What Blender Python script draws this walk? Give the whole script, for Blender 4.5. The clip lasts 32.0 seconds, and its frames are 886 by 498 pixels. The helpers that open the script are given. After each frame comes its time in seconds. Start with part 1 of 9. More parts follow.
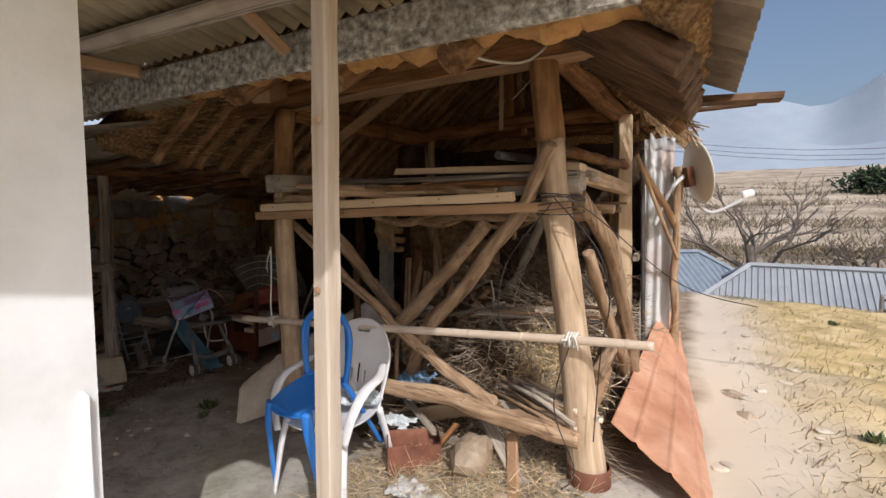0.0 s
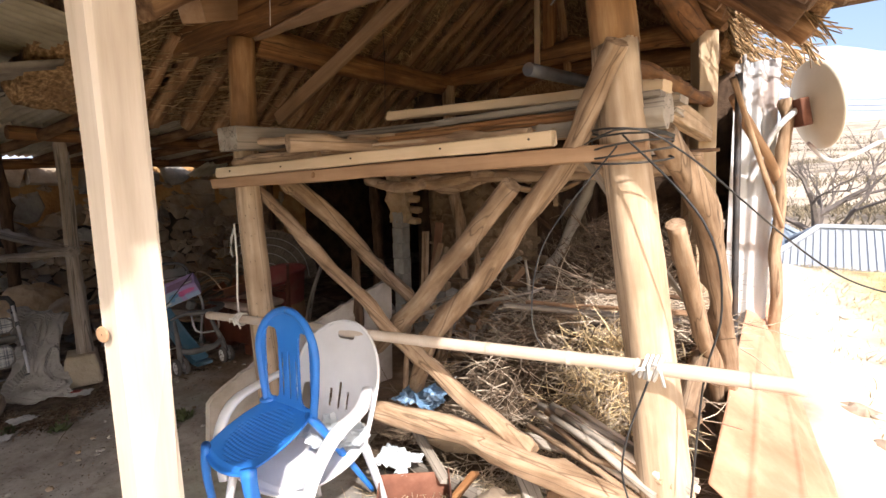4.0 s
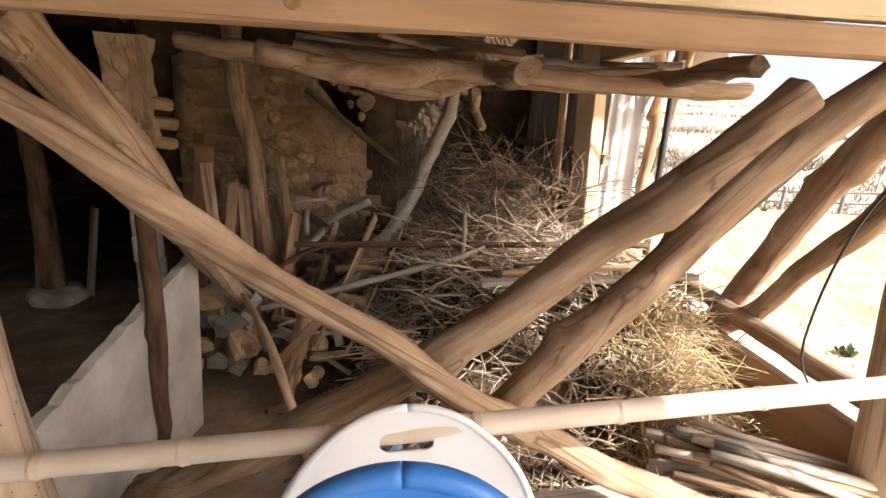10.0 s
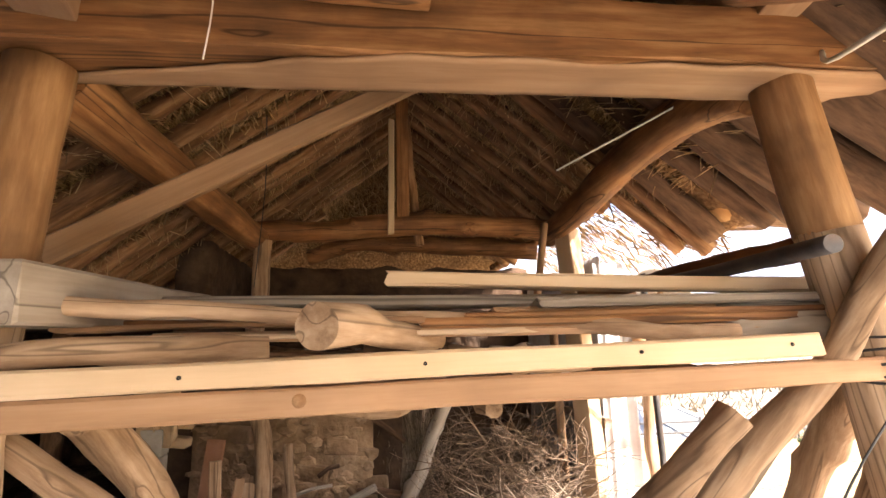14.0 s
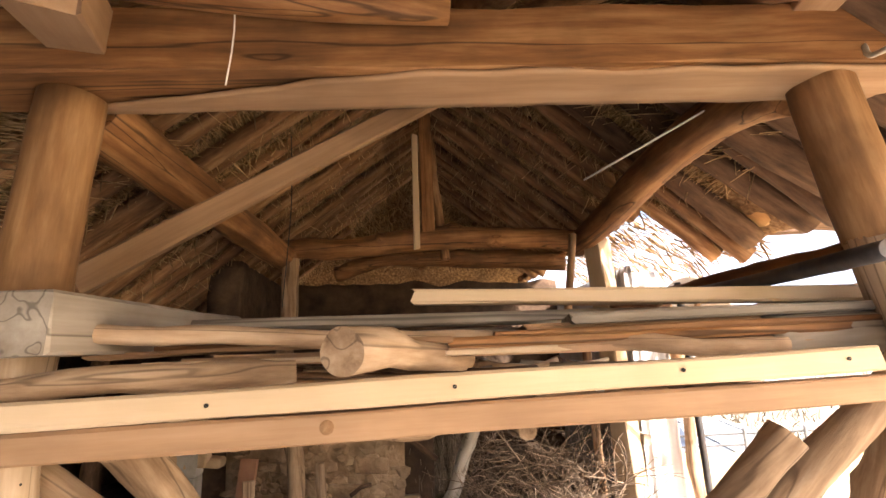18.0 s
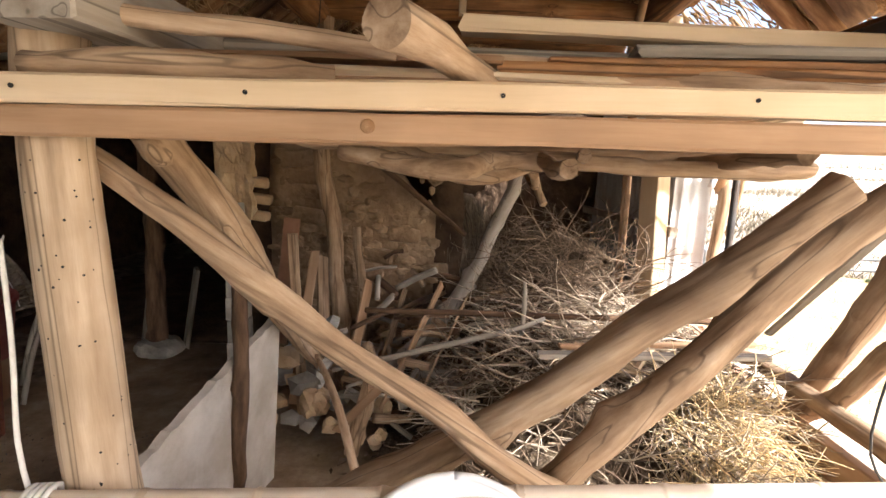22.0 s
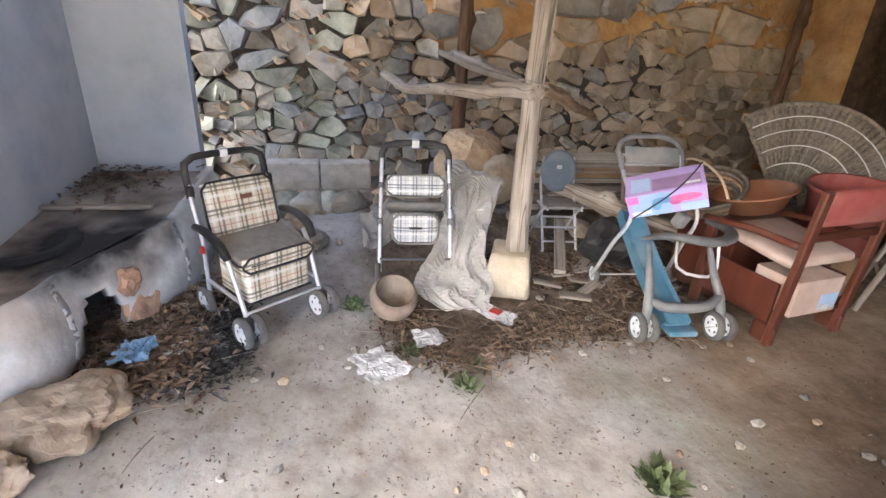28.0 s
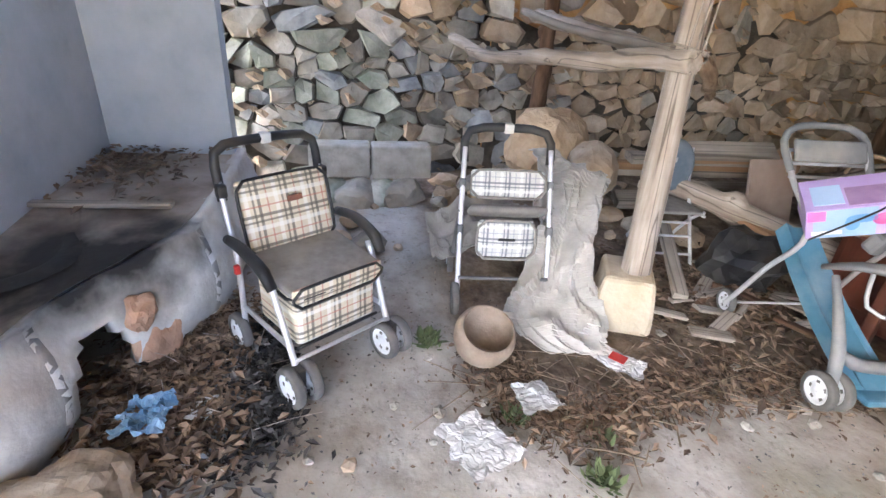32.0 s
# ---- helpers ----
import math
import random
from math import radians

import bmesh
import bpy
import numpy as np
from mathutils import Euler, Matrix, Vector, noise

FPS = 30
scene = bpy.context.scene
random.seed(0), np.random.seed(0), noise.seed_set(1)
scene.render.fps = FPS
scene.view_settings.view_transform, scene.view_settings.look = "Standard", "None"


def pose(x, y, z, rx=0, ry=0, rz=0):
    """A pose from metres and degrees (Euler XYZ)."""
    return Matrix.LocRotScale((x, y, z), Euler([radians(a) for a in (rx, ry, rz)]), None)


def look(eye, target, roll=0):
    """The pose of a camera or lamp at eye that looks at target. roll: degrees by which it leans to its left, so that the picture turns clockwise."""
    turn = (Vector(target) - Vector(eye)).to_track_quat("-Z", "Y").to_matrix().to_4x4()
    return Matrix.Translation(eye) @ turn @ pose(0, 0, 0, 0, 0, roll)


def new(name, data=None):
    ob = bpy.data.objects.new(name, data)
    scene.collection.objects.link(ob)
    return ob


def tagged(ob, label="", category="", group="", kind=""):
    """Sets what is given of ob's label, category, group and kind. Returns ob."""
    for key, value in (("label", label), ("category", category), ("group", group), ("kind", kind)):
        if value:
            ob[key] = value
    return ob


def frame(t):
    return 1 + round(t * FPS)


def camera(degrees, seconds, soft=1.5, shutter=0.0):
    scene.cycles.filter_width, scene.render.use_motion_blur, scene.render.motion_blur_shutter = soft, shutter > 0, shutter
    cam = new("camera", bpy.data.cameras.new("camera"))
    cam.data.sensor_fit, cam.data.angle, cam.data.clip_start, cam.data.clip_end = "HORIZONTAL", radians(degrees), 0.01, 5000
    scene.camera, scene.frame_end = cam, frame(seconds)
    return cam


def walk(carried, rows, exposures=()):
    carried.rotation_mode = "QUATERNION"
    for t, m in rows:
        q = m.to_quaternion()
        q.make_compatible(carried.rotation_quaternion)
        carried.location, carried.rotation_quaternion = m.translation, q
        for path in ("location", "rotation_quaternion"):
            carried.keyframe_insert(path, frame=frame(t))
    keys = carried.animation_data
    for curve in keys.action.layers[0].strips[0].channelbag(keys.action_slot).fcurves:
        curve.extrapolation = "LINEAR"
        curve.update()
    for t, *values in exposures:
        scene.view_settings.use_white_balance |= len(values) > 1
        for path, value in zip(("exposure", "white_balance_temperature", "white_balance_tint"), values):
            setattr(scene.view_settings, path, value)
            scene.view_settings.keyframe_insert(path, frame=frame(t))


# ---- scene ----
cam = camera(84.5, 32.0)
METRES, EYE, TILT, LEAN, TURN = 5.3, 1.573, -4.2, 0.0, 27.56
ROWS = [
    (0.0, 0.0, 0.0, 0.0, 0.0, 0.0, -0.0),
    (0.5, -0.013, 0.0284, 0.0028, 0.02, 0.75, -0.35),
    (1.0, -0.0148, 0.0433, 0.0043, 0.67, 0.77, 0.02),
    (1.5, 0.0021, 0.0651, 0.0015, 4.17, 0.42, 0.64),
    (2.0, 0.0212, 0.0899, 0.0016, 9.37, -0.53, 0.76),
    (2.5, 0.0237, 0.1095, -0.0004, 11.89, -1.47, 0.93),
    (3.0, 0.0211, 0.1351, 0.0031, 12.19, -2.06, 0.9),
    (3.5, 0.0235, 0.1505, 0.0044, 8.6, -2.7, 1.12),
    (5.5, 0.0015, 0.2782, -0.0068, -0.32, -6.79, 2.02),
    (6.0, -0.0136, 0.3147, -0.0081, -0.5, -8.04, 2.39),
    (6.5, -0.0188, 0.3508, -0.006, 2.46, -8.68, 2.63),
    (7.0, -0.0287, 0.3728, -0.0065, 0.62, -9.95, 2.47),
    (7.5, -0.061, 0.4026, -0.0017, -5.45, -10.97, 1.68),
    (8.0, -0.0829, 0.4147, 0.0058, -8.12, -11.33, 2.05),
    (8.5, -0.094, 0.4278, 0.0034, -14.39, -11.97, 1.7),
    (9.0, -0.1124, 0.4493, 0.0016, -23.43, -12.79, 1.37),
    (9.5, -0.1363, 0.4571, 0.0037, -29.44, -13.01, -0.08),
    (10.0, -0.1746, 0.4507, 0.0079, -37.31, -12.78, -0.72),
    (10.5, -0.1964, 0.4448, 0.0091, -39.1, -12.62, -0.58),
    (11.0, -0.1984, 0.4366, 0.0093, -37.21, -11.45, 0.12),
    (11.5, -0.1915, 0.4243, 0.0234, -37.28, -2.61, 0.53),
    (12.0, -0.1901, 0.4186, 0.0324, -36.93, 3.02, 1.76),
    (12.5, -0.1912, 0.4155, 0.0383, -36.68, 6.48, 3.06),
    (13.0, -0.1887, 0.4146, 0.0419, -36.3, 10.04, 3.25),
    (13.5, -0.186, 0.4142, 0.0436, -35.99, 11.42, 3.35),
    (14.0, -0.1847, 0.4123, 0.0487, -35.73, 14.71, 3.43),
    (14.5, -0.1838, 0.4122, 0.0524, -35.18, 15.41, 3.34),
    (16.5, -0.1802, 0.4153, 0.0552, -33.49, 19.09, 4.53),
    (17.0, -0.1846, 0.4117, 0.0575, -33.04, 20.54, 4.64),
    (17.5, -0.1833, 0.4129, 0.055, -32.6, 19.09, 4.48),
    (18.0, -0.1819, 0.4156, 0.0523, -32.27, 16.35, 4.2),
    (18.5, -0.1779, 0.4189, 0.0485, -32.3, 12.65, 3.91),
    (19.0, -0.1753, 0.4208, 0.0455, -32.29, 9.12, 3.52),
    (19.5, -0.1733, 0.4219, 0.0421, -32.24, 5.5, 3.2),
    (20.0, -0.173, 0.4226, 0.0372, -31.7, 2.05, 2.48),
    (20.5, -0.1741, 0.4241, 0.0343, -31.46, -0.38, 2.05),
    (21.0, -0.1738, 0.4269, 0.0279, -30.93, -3.51, 1.42),
    (21.5, -0.176, 0.4301, 0.0235, -30.2, -5.59, 0.53),
    (22.0, -0.1793, 0.43, 0.0188, -28.89, -5.63, -0.6),
    (22.5, -0.1849, 0.4291, 0.014, -26.05, -5.29, -0.77),
    (23.0, -0.1921, 0.4285, 0.0108, -18.3, -5.84, -0.27),
    (23.5, -0.1983, 0.4301, 0.0062, -9.92, -7.08, -0.64),
    (24.0, -0.2017, 0.4327, 0.0031, -5.2, -8.57, -1.49),
    (24.5, -0.2182, 0.4433, -0.0029, -1.08, -10.59, -3.38),
    (25.0, -0.2409, 0.4573, -0.0032, 2.55, -11.63, -3.98),
    (25.5, -0.2637, 0.4678, -0.0053, 8.87, -12.6, -3.4),
    (26.0, -0.2764, 0.4685, -0.0089, 20.09, -14.1, -3.92),
    (26.5, -0.2787, 0.4736, -0.0107, 32.85, -16.0, -4.9),
    (28.5, -0.3012, 0.4827, -0.024, 49.22, -20.61, -5.81),
    (29.0, -0.3184, 0.4872, -0.025, 48.35, -20.77, -6.26),
    (29.5, -0.3309, 0.4917, -0.0278, 48.57, -21.53, -5.54),
    (30.0, -0.3482, 0.5045, -0.0303, 50.02, -21.98, -5.91),
    (30.5, -0.3578, 0.5152, -0.0312, 51.68, -22.52, -6.04),
    (31.0, -0.3688, 0.5192, -0.032, 51.35, -22.96, -6.44),
    (31.5, -0.3939, 0.5164, -0.0336, 51.35, -23.2, -6.57),
    (32.0, -0.4156, 0.5085, -0.0366, 51.49, -23.55, -6.65),
]
EXPOSURES = [(0.0, -0.15, 6250, 13), (1.0, -0.1, 6250, 13), (2.0, 0.25, 6300, 14), (3.0, 0.9, 6300, 14), (6.0, 1.2, 6600, 14), (8.0, 1.75, 6500, 13), (10.0, 1.7, 6500, 13), (11.0, 1.5, 6600, 13), (12.0, 1.7, 6600, 16), (14.0, 2.4, 6800, 18), (17.0, 2.55, 6800, 18), (19.0, 2.3, 6700, 15), (21.0, 2.1, 6500, 12), (23.0, 2.1, 6100, 12), (25.0, 3.2, 6100, 12), (26.0, 3.7, 6350, 12), (28.5, 3.8, 5650, 10), (32.0, 4.0, 5500, 10)]
walk(cam, [(t, pose(2.66, -2.503, EYE, TILT, LEAN, TURN) @ pose(METRES * x, METRES * y, METRES * z, 90 + pitch, roll, yaw)) for t, x, y, z, yaw, pitch, roll in ROWS], EXPOSURES)

# ---- light ----
SUN_AZ, SUN_EL = 45.0, 40.0          # degrees from +x towards -y, and above the horizon
sun_way = Vector((math.cos(radians(SUN_AZ)) * math.cos(radians(SUN_EL)), -math.sin(radians(SUN_AZ)) * math.cos(radians(SUN_EL)), math.sin(radians(SUN_EL))))
world = bpy.data.worlds.new("sky")
scene.world = world
world.use_nodes = True
wn = world.node_tree.nodes
sky = wn.new("ShaderNodeTexSky")
sky.sky_type, sky.sun_disc = "NISHITA", False
sky.sun_elevation, sky.sun_rotation = radians(SUN_EL), math.atan2(sun_way.x, sun_way.y)
sky.air_density, sky.dust_density = 1.0, 4.5
world.node_tree.links.new(sky.outputs[0], wn["Background"].inputs[0])
wn["Background"].inputs[1].default_value = 0.15
sun = new("sun", bpy.data.lights.new("sun", "SUN"))
sun.data.energy, sun.data.angle, sun.data.color = 3.5, radians(0.6), (1.0, 0.95, 0.88)
sun.matrix_world = look(sun_way * 20, (0, 0, 0))

# ---- materials ----


def surf(name, cols, scale=6.0, stretch=(1, 1, 1), rough=0.8, bump=0.3, bscale=None, var=0.18, metal=0.0, stain=None, detail=6.0, spec=0.35, bdist=0.01, crack=0.0):
    """A mottled surface: a noise ramp through cols, larger stains, relief, and a shift per object."""
    m = bpy.data.materials.new(name)
    m.use_nodes = True
    nt = m.node_tree
    b = nt.nodes["Principled BSDF"]
    co = nt.nodes.new("ShaderNodeTexCoord")
    mp = nt.nodes.new("ShaderNodeMapping")
    mp.inputs["Scale"].default_value = stretch
    nt.links.new(co.outputs["Object"], mp.inputs[0])
    oi = nt.nodes.new("ShaderNodeObjectInfo")
    off = nt.nodes.new("ShaderNodeVectorMath")
    off.operation = "MULTIPLY_ADD"
    off.inputs[1].default_value = (37.0, 53.0, 71.0)
    nt.links.new(oi.outputs["Random"], off.inputs[0])
    nt.links.new(mp.outputs[0], off.inputs[2])
    nz = nt.nodes.new("ShaderNodeTexNoise")
    nz.inputs["Scale"].default_value, nz.inputs["Detail"].default_value, nz.inputs["Roughness"].default_value = scale, detail, 0.62
    nt.links.new(off.outputs[0], nz.inputs["Vector"])
    rp = nt.nodes.new("ShaderNodeValToRGB")
    els = rp.color_ramp.elements
    n = len(cols)
    for i, c in enumerate(cols):
        e = els[i] if i < 2 else els.new(0.5)
        e.position, e.color = (0.28 + 0.44 * i / max(1, n - 1)), (*c, 1)
    nt.links.new(nz.outputs["Fac"], rp.inputs[0])
    out = rp.outputs[0]
    if stain:
        scol, sscale, amount = stain
        n2 = nt.nodes.new("ShaderNodeTexNoise")
        n2.inputs["Scale"].default_value, n2.inputs["Detail"].default_value = sscale, 5.0
        nt.links.new(co.outputs["Object"], n2.inputs["Vector"])
        r2 = nt.nodes.new("ShaderNodeMapRange")
        r2.inputs["From Min"].default_value, r2.inputs["From Max"].default_value, r2.inputs["To Max"].default_value = 0.47, 0.68, amount
        nt.links.new(n2.outputs["Fac"], r2.inputs["Value"])
        mx = nt.nodes.new("ShaderNodeMix")
        mx.data_type = "RGBA"
        nt.links.new(r2.outputs[0], mx.inputs["Factor"])
        nt.links.new(out, mx.inputs["A"])
        mx.inputs["B"].default_value = (*scol, 1)
        out = mx.outputs["Result"]
    if crack:
        cm = nt.nodes.new("ShaderNodeMapping")
        cm.inputs["Scale"].default_value = (1, 1, 0.006)
        nt.links.new(off.outputs[0], cm.inputs[0])
        cn = nt.nodes.new("ShaderNodeTexNoise")
        cn.inputs["Scale"].default_value, cn.inputs["Detail"].default_value = 17.0, 1.5
        nt.links.new(co.outputs["Object"], cm.inputs[0])
        nt.links.new(cm.outputs[0], cn.inputs["Vector"])
        cd = nt.nodes.new("ShaderNodeMath")
        cd.operation = "SUBTRACT"
        cd.inputs[1].default_value = 0.56
        nt.links.new(cn.outputs["Fac"], cd.inputs[0])
        ca = nt.nodes.new("ShaderNodeMath")
        ca.operation = "ABSOLUTE"
        nt.links.new(cd.outputs[0], ca.inputs[0])
        cr = nt.nodes.new("ShaderNodeMapRange")
        cr.inputs["From Min"].default_value, cr.inputs["From Max"].default_value = 0.004, 0.020
        cr.inputs["To Min"].default_value, cr.inputs["To Max"].default_value = crack, 0.0
        nt.links.new(ca.outputs[0], cr.inputs["Value"])
        cx = nt.nodes.new("ShaderNodeMix")
        cx.data_type = "RGBA"
        nt.links.new(cr.outputs[0], cx.inputs["Factor"])
        nt.links.new(out, cx.inputs["A"])
        cx.inputs["B"].default_value = (*[c * 0.35 for c in cols[0]], 1)
        out = cx.outputs["Result"]
    hv = nt.nodes.new("ShaderNodeHueSaturation")
    vr = nt.nodes.new("ShaderNodeMapRange")
    vr.inputs["To Min"].default_value, vr.inputs["To Max"].default_value = 1 - var, 1 + var
    nt.links.new(oi.outputs["Random"], vr.inputs["Value"])
    nt.links.new(vr.outputs[0], hv.inputs["Value"])
    nt.links.new(out, hv.inputs["Color"])
    nt.links.new(hv.outputs[0], b.inputs["Base Color"])
    b.inputs["Roughness"].default_value, b.inputs["Metallic"].default_value, b.inputs["Specular IOR Level"].default_value = rough, metal, spec
    if bump:
        n3 = nz
        if bscale:
            n3 = nt.nodes.new("ShaderNodeTexNoise")
            n3.inputs["Scale"].default_value, n3.inputs["Detail"].default_value = bscale, 5.0
            nt.links.new(off.outputs[0], n3.inputs["Vector"])
        bp = nt.nodes.new("ShaderNodeBump")
        bp.inputs["Strength"].default_value, bp.inputs["Distance"].default_value = bump, bdist
        nt.links.new(n3.outputs["Fac"], bp.inputs["Height"])
        nt.links.new(bp.outputs[0], b.inputs["Normal"])
    return m


GRAIN = (1, 1, 0.07)
M_LOG = surf("weathered_log", [(0.170, 0.104, 0.060), (0.340, 0.232, 0.146), (0.485, 0.365, 0.255)], 30, (1, 1, 0.10), 0.85, 0.8, stain=((0.155, 0.092, 0.052), 5, 0.6), bdist=0.006, crack=0.6)
M_POST = surf("pale_post", [(0.310, 0.212, 0.132), (0.470, 0.352, 0.240), (0.590, 0.470, 0.345)], 26, (1, 1, 0.10), 0.8, 0.7, stain=((0.280, 0.190, 0.115), 3.6, 0.6), bdist=0.005, crack=0.6)
M_OLDPOST = surf("dusty_old_post", [(0.22, 0.175, 0.135), (0.38, 0.32, 0.26), (0.53, 0.465, 0.40)], 26, (1, 1, 0.09), 0.9, 0.8, stain=((0.21, 0.155, 0.11), 3.6, 0.6), bdist=0.005, crack=0.7)
M_BROWN = surf("brown_timber", [(0.095, 0.041, 0.016), (0.245, 0.113, 0.043), (0.41, 0.22, 0.095)], 24, (1, 1, 0.09), 0.7, 0.7, stain=((0.065, 0.034, 0.017), 3.2, 0.75), bdist=0.004, crack=0.75)
M_RAFTER = surf("barky_rafter", [(0.075, 0.036, 0.017), (0.255, 0.137, 0.066), (0.470, 0.295, 0.162)], 22, (1, 1, 0.14), 0.9, 0.8, stain=((0.085, 0.048, 0.027), 4, 0.6))
M_SAWN = surf("sawn_pine", [(0.470, 0.345, 0.215), (0.560, 0.430, 0.285), (0.625, 0.500, 0.355)], 14, (1, 1, 0.06), 0.7, 0.2, stain=((0.40, 0.28, 0.16), 2.5, 0.5), bdist=0.003)
M_SAWN2 = surf("old_sawn_board", [(0.255, 0.148, 0.080), (0.365, 0.225, 0.130), (0.450, 0.300, 0.190)], 16, (1, 1, 0.07), 0.75, 0.3, stain=((0.20, 0.115, 0.065), 3, 0.55), bdist=0.003)
M_GREYWOOD = surf("grey_board", [(0.245, 0.205, 0.165), (0.345, 0.300, 0.250), (0.440, 0.395, 0.340)], 18, (1, 1, 0.07), 0.9, 0.4, stain=((0.16, 0.125, 0.09), 4, 0.55), bdist=0.004, crack=0.7)
M_BARK = surf("dark_bark", [(0.035, 0.02, 0.012), (0.105, 0.06, 0.034), (0.19, 0.115, 0.07)], 24, (1, 1, 0.2), 0.92, 1.0)
M_BAMBOO = surf("dry_bamboo", [(0.500, 0.390, 0.282), (0.620, 0.520, 0.418), (0.680, 0.600, 0.520)], 10, GRAIN, 0.45, 0.1, stain=((0.42, 0.30, 0.18), 6, 0.35), spec=0.5)
M_MUD = surf("orange_mud", [(0.33, 0.165, 0.062), (0.50, 0.285, 0.115), (0.60, 0.385, 0.185)], 5, rough=0.95, bump=0.9, bscale=22, stain=((0.30, 0.165, 0.08), 2.2, 0.55), var=0.05, bdist=0.02)
M_MUDPALE = surf("pale_mud", [(0.36, 0.24, 0.14), (0.50, 0.36, 0.22), (0.58, 0.45, 0.30)], 7, rough=0.95, bump=0.9, bscale=25, stain=((0.28, 0.18, 0.10), 3, 0.5), var=0.1, bdist=0.02)
M_EARTHBED = surf("dark_earth_bed", [(0.03, 0.025, 0.02), (0.07, 0.058, 0.045), (0.12, 0.10, 0.08)], 9, rough=0.95, bump=0.6, bscale=30, var=0.0)
M_STONE = surf("field_stone", [(0.17, 0.16, 0.14), (0.32, 0.30, 0.265), (0.45, 0.42, 0.37)], 7, rough=0.85, bump=0.7, bscale=20, stain=((0.38, 0.30, 0.21), 3, 0.6), var=0.4)
M_STONEWARM = surf("earthy_stone", [(0.24, 0.18, 0.125), (0.38, 0.30, 0.22), (0.50, 0.415, 0.32)], 7, rough=0.9, bump=0.7, bscale=20, stain=((0.44, 0.30, 0.17), 3, 0.6), var=0.3)
M_STONEMOSS = surf("mossy_stone", [(0.16, 0.175, 0.135), (0.31, 0.315, 0.265), (0.47, 0.465, 0.41)], 7, rough=0.9, bump=0.7, bscale=20, stain=((0.20, 0.225, 0.14), 4, 0.45), var=0.35)
M_STONEBLUE = surf("slaty_stone", [(0.12, 0.128, 0.14), (0.245, 0.255, 0.27), (0.365, 0.37, 0.375)], 7, rough=0.7, bump=0.6, bscale=18, stain=((0.29, 0.26, 0.21), 3, 0.4), var=0.3)
M_PLASTER = surf("blue_white_plaster", [(0.30, 0.33, 0.37), (0.40, 0.43, 0.47), (0.47, 0.50, 0.54)], 3, rough=0.8, bump=0.15, bscale=30, stain=((0.48, 0.50, 0.53), 2.2, 0.5), var=0.02)
M_WHITE = surf("whitewashed_wall", [(0.68, 0.71, 0.74), (0.77, 0.80, 0.83), (0.81, 0.83, 0.86)], 4, rough=0.7, bump=0.2, bscale=24, stain=((0.55, 0.53, 0.50), 3, 0.35), var=0.02)
M_CEMENT = surf("cement_block", [(0.30, 0.28, 0.245), (0.42, 0.395, 0.35), (0.50, 0.475, 0.43)], 12, rough=0.95, bump=0.5, bscale=60, stain=((0.24, 0.21, 0.16), 4, 0.5), var=0.12)
M_YELLOWPAD = surf("yellow_cement", [(0.44, 0.36, 0.24), (0.54, 0.46, 0.335), (0.60, 0.525, 0.40)], 8, rough=0.95, bump=0.5, bscale=40, stain=((0.40, 0.31, 0.19), 4, 0.4), var=0.03)
M_HEARTH = surf("sooty_hearth", [(0.02, 0.019, 0.018), (0.16, 0.15, 0.145), (0.46, 0.45, 0.43)], 2.6, rough=0.95, bump=0.6, bscale=20, stain=((0.36, 0.24, 0.16), 2.6, 0.5), var=0.02)
M_SOOT = surf("soot", [(0.012, 0.012, 0.012), (0.05, 0.047, 0.045)], 8, rough=0.95, bump=0.4, bscale=30)
M_ASB = surf("speckled_board", [(0.06, 0.055, 0.05), (0.30, 0.28, 0.25), (0.62, 0.60, 0.55)], 34, rough=0.85, bump=0.5, stain=((0.14, 0.12, 0.10), 1.6, 0.5), var=0.02, detail=3)
M_CORR = surf("dusty_corrugated_sheet", [(0.26, 0.22, 0.15), (0.38, 0.33, 0.23), (0.47, 0.42, 0.31)], 3, rough=0.75, bump=0.2, bscale=20, stain=((0.18, 0.14, 0.09), 2, 0.5), var=0.06)
M_CORRPALE = surf("pale_corrugated_sheet", [(0.44, 0.38, 0.28), (0.58, 0.52, 0.41), (0.66, 0.61, 0.50)], 4, rough=0.85, bump=0.2, bscale=20, stain=((0.30, 0.23, 0.15), 3, 0.5), var=0.1)
M_TIN = surf("weathered_tin", [(0.42, 0.44, 0.46), (0.58, 0.60, 0.62), (0.68, 0.69, 0.70)], 3, (1, 1, 0.25), 0.6, 0.1, stain=((0.36, 0.18, 0.10), 2.4, 0.55), var=0.06, metal=0.15)
M_RUST = surf("rusty_sheet", [(0.36, 0.17, 0.10), (0.50, 0.27, 0.17), (0.58, 0.36, 0.25)], 3.5, rough=0.85, bump=0.25, bscale=40, stain=((0.30, 0.12, 0.06), 2.5, 0.6), var=0.03)
M_DARKTIN = surf("dark_roof_sheet", [(0.10, 0.085, 0.07), (0.20, 0.17, 0.14), (0.28, 0.25, 0.21)], 5, rough=0.8, bump=0.3, bscale=20, var=0.08)
M_THATCH = surf("old_thatch", [(0.07, 0.038, 0.018), (0.27, 0.16, 0.075), (0.54, 0.36, 0.19)], 42, (1, 1, 1), 0.95, 1.0, bscale=60, stain=((0.13, 0.07, 0.035), 3, 0.6), var=0.03, bdist=0.02)
M_STRAW = surf("dry_straw", [(0.360, 0.260, 0.147), (0.560, 0.440, 0.282), (0.680, 0.570, 0.418)], 14, rough=0.7, bump=0.1, var=0.1)
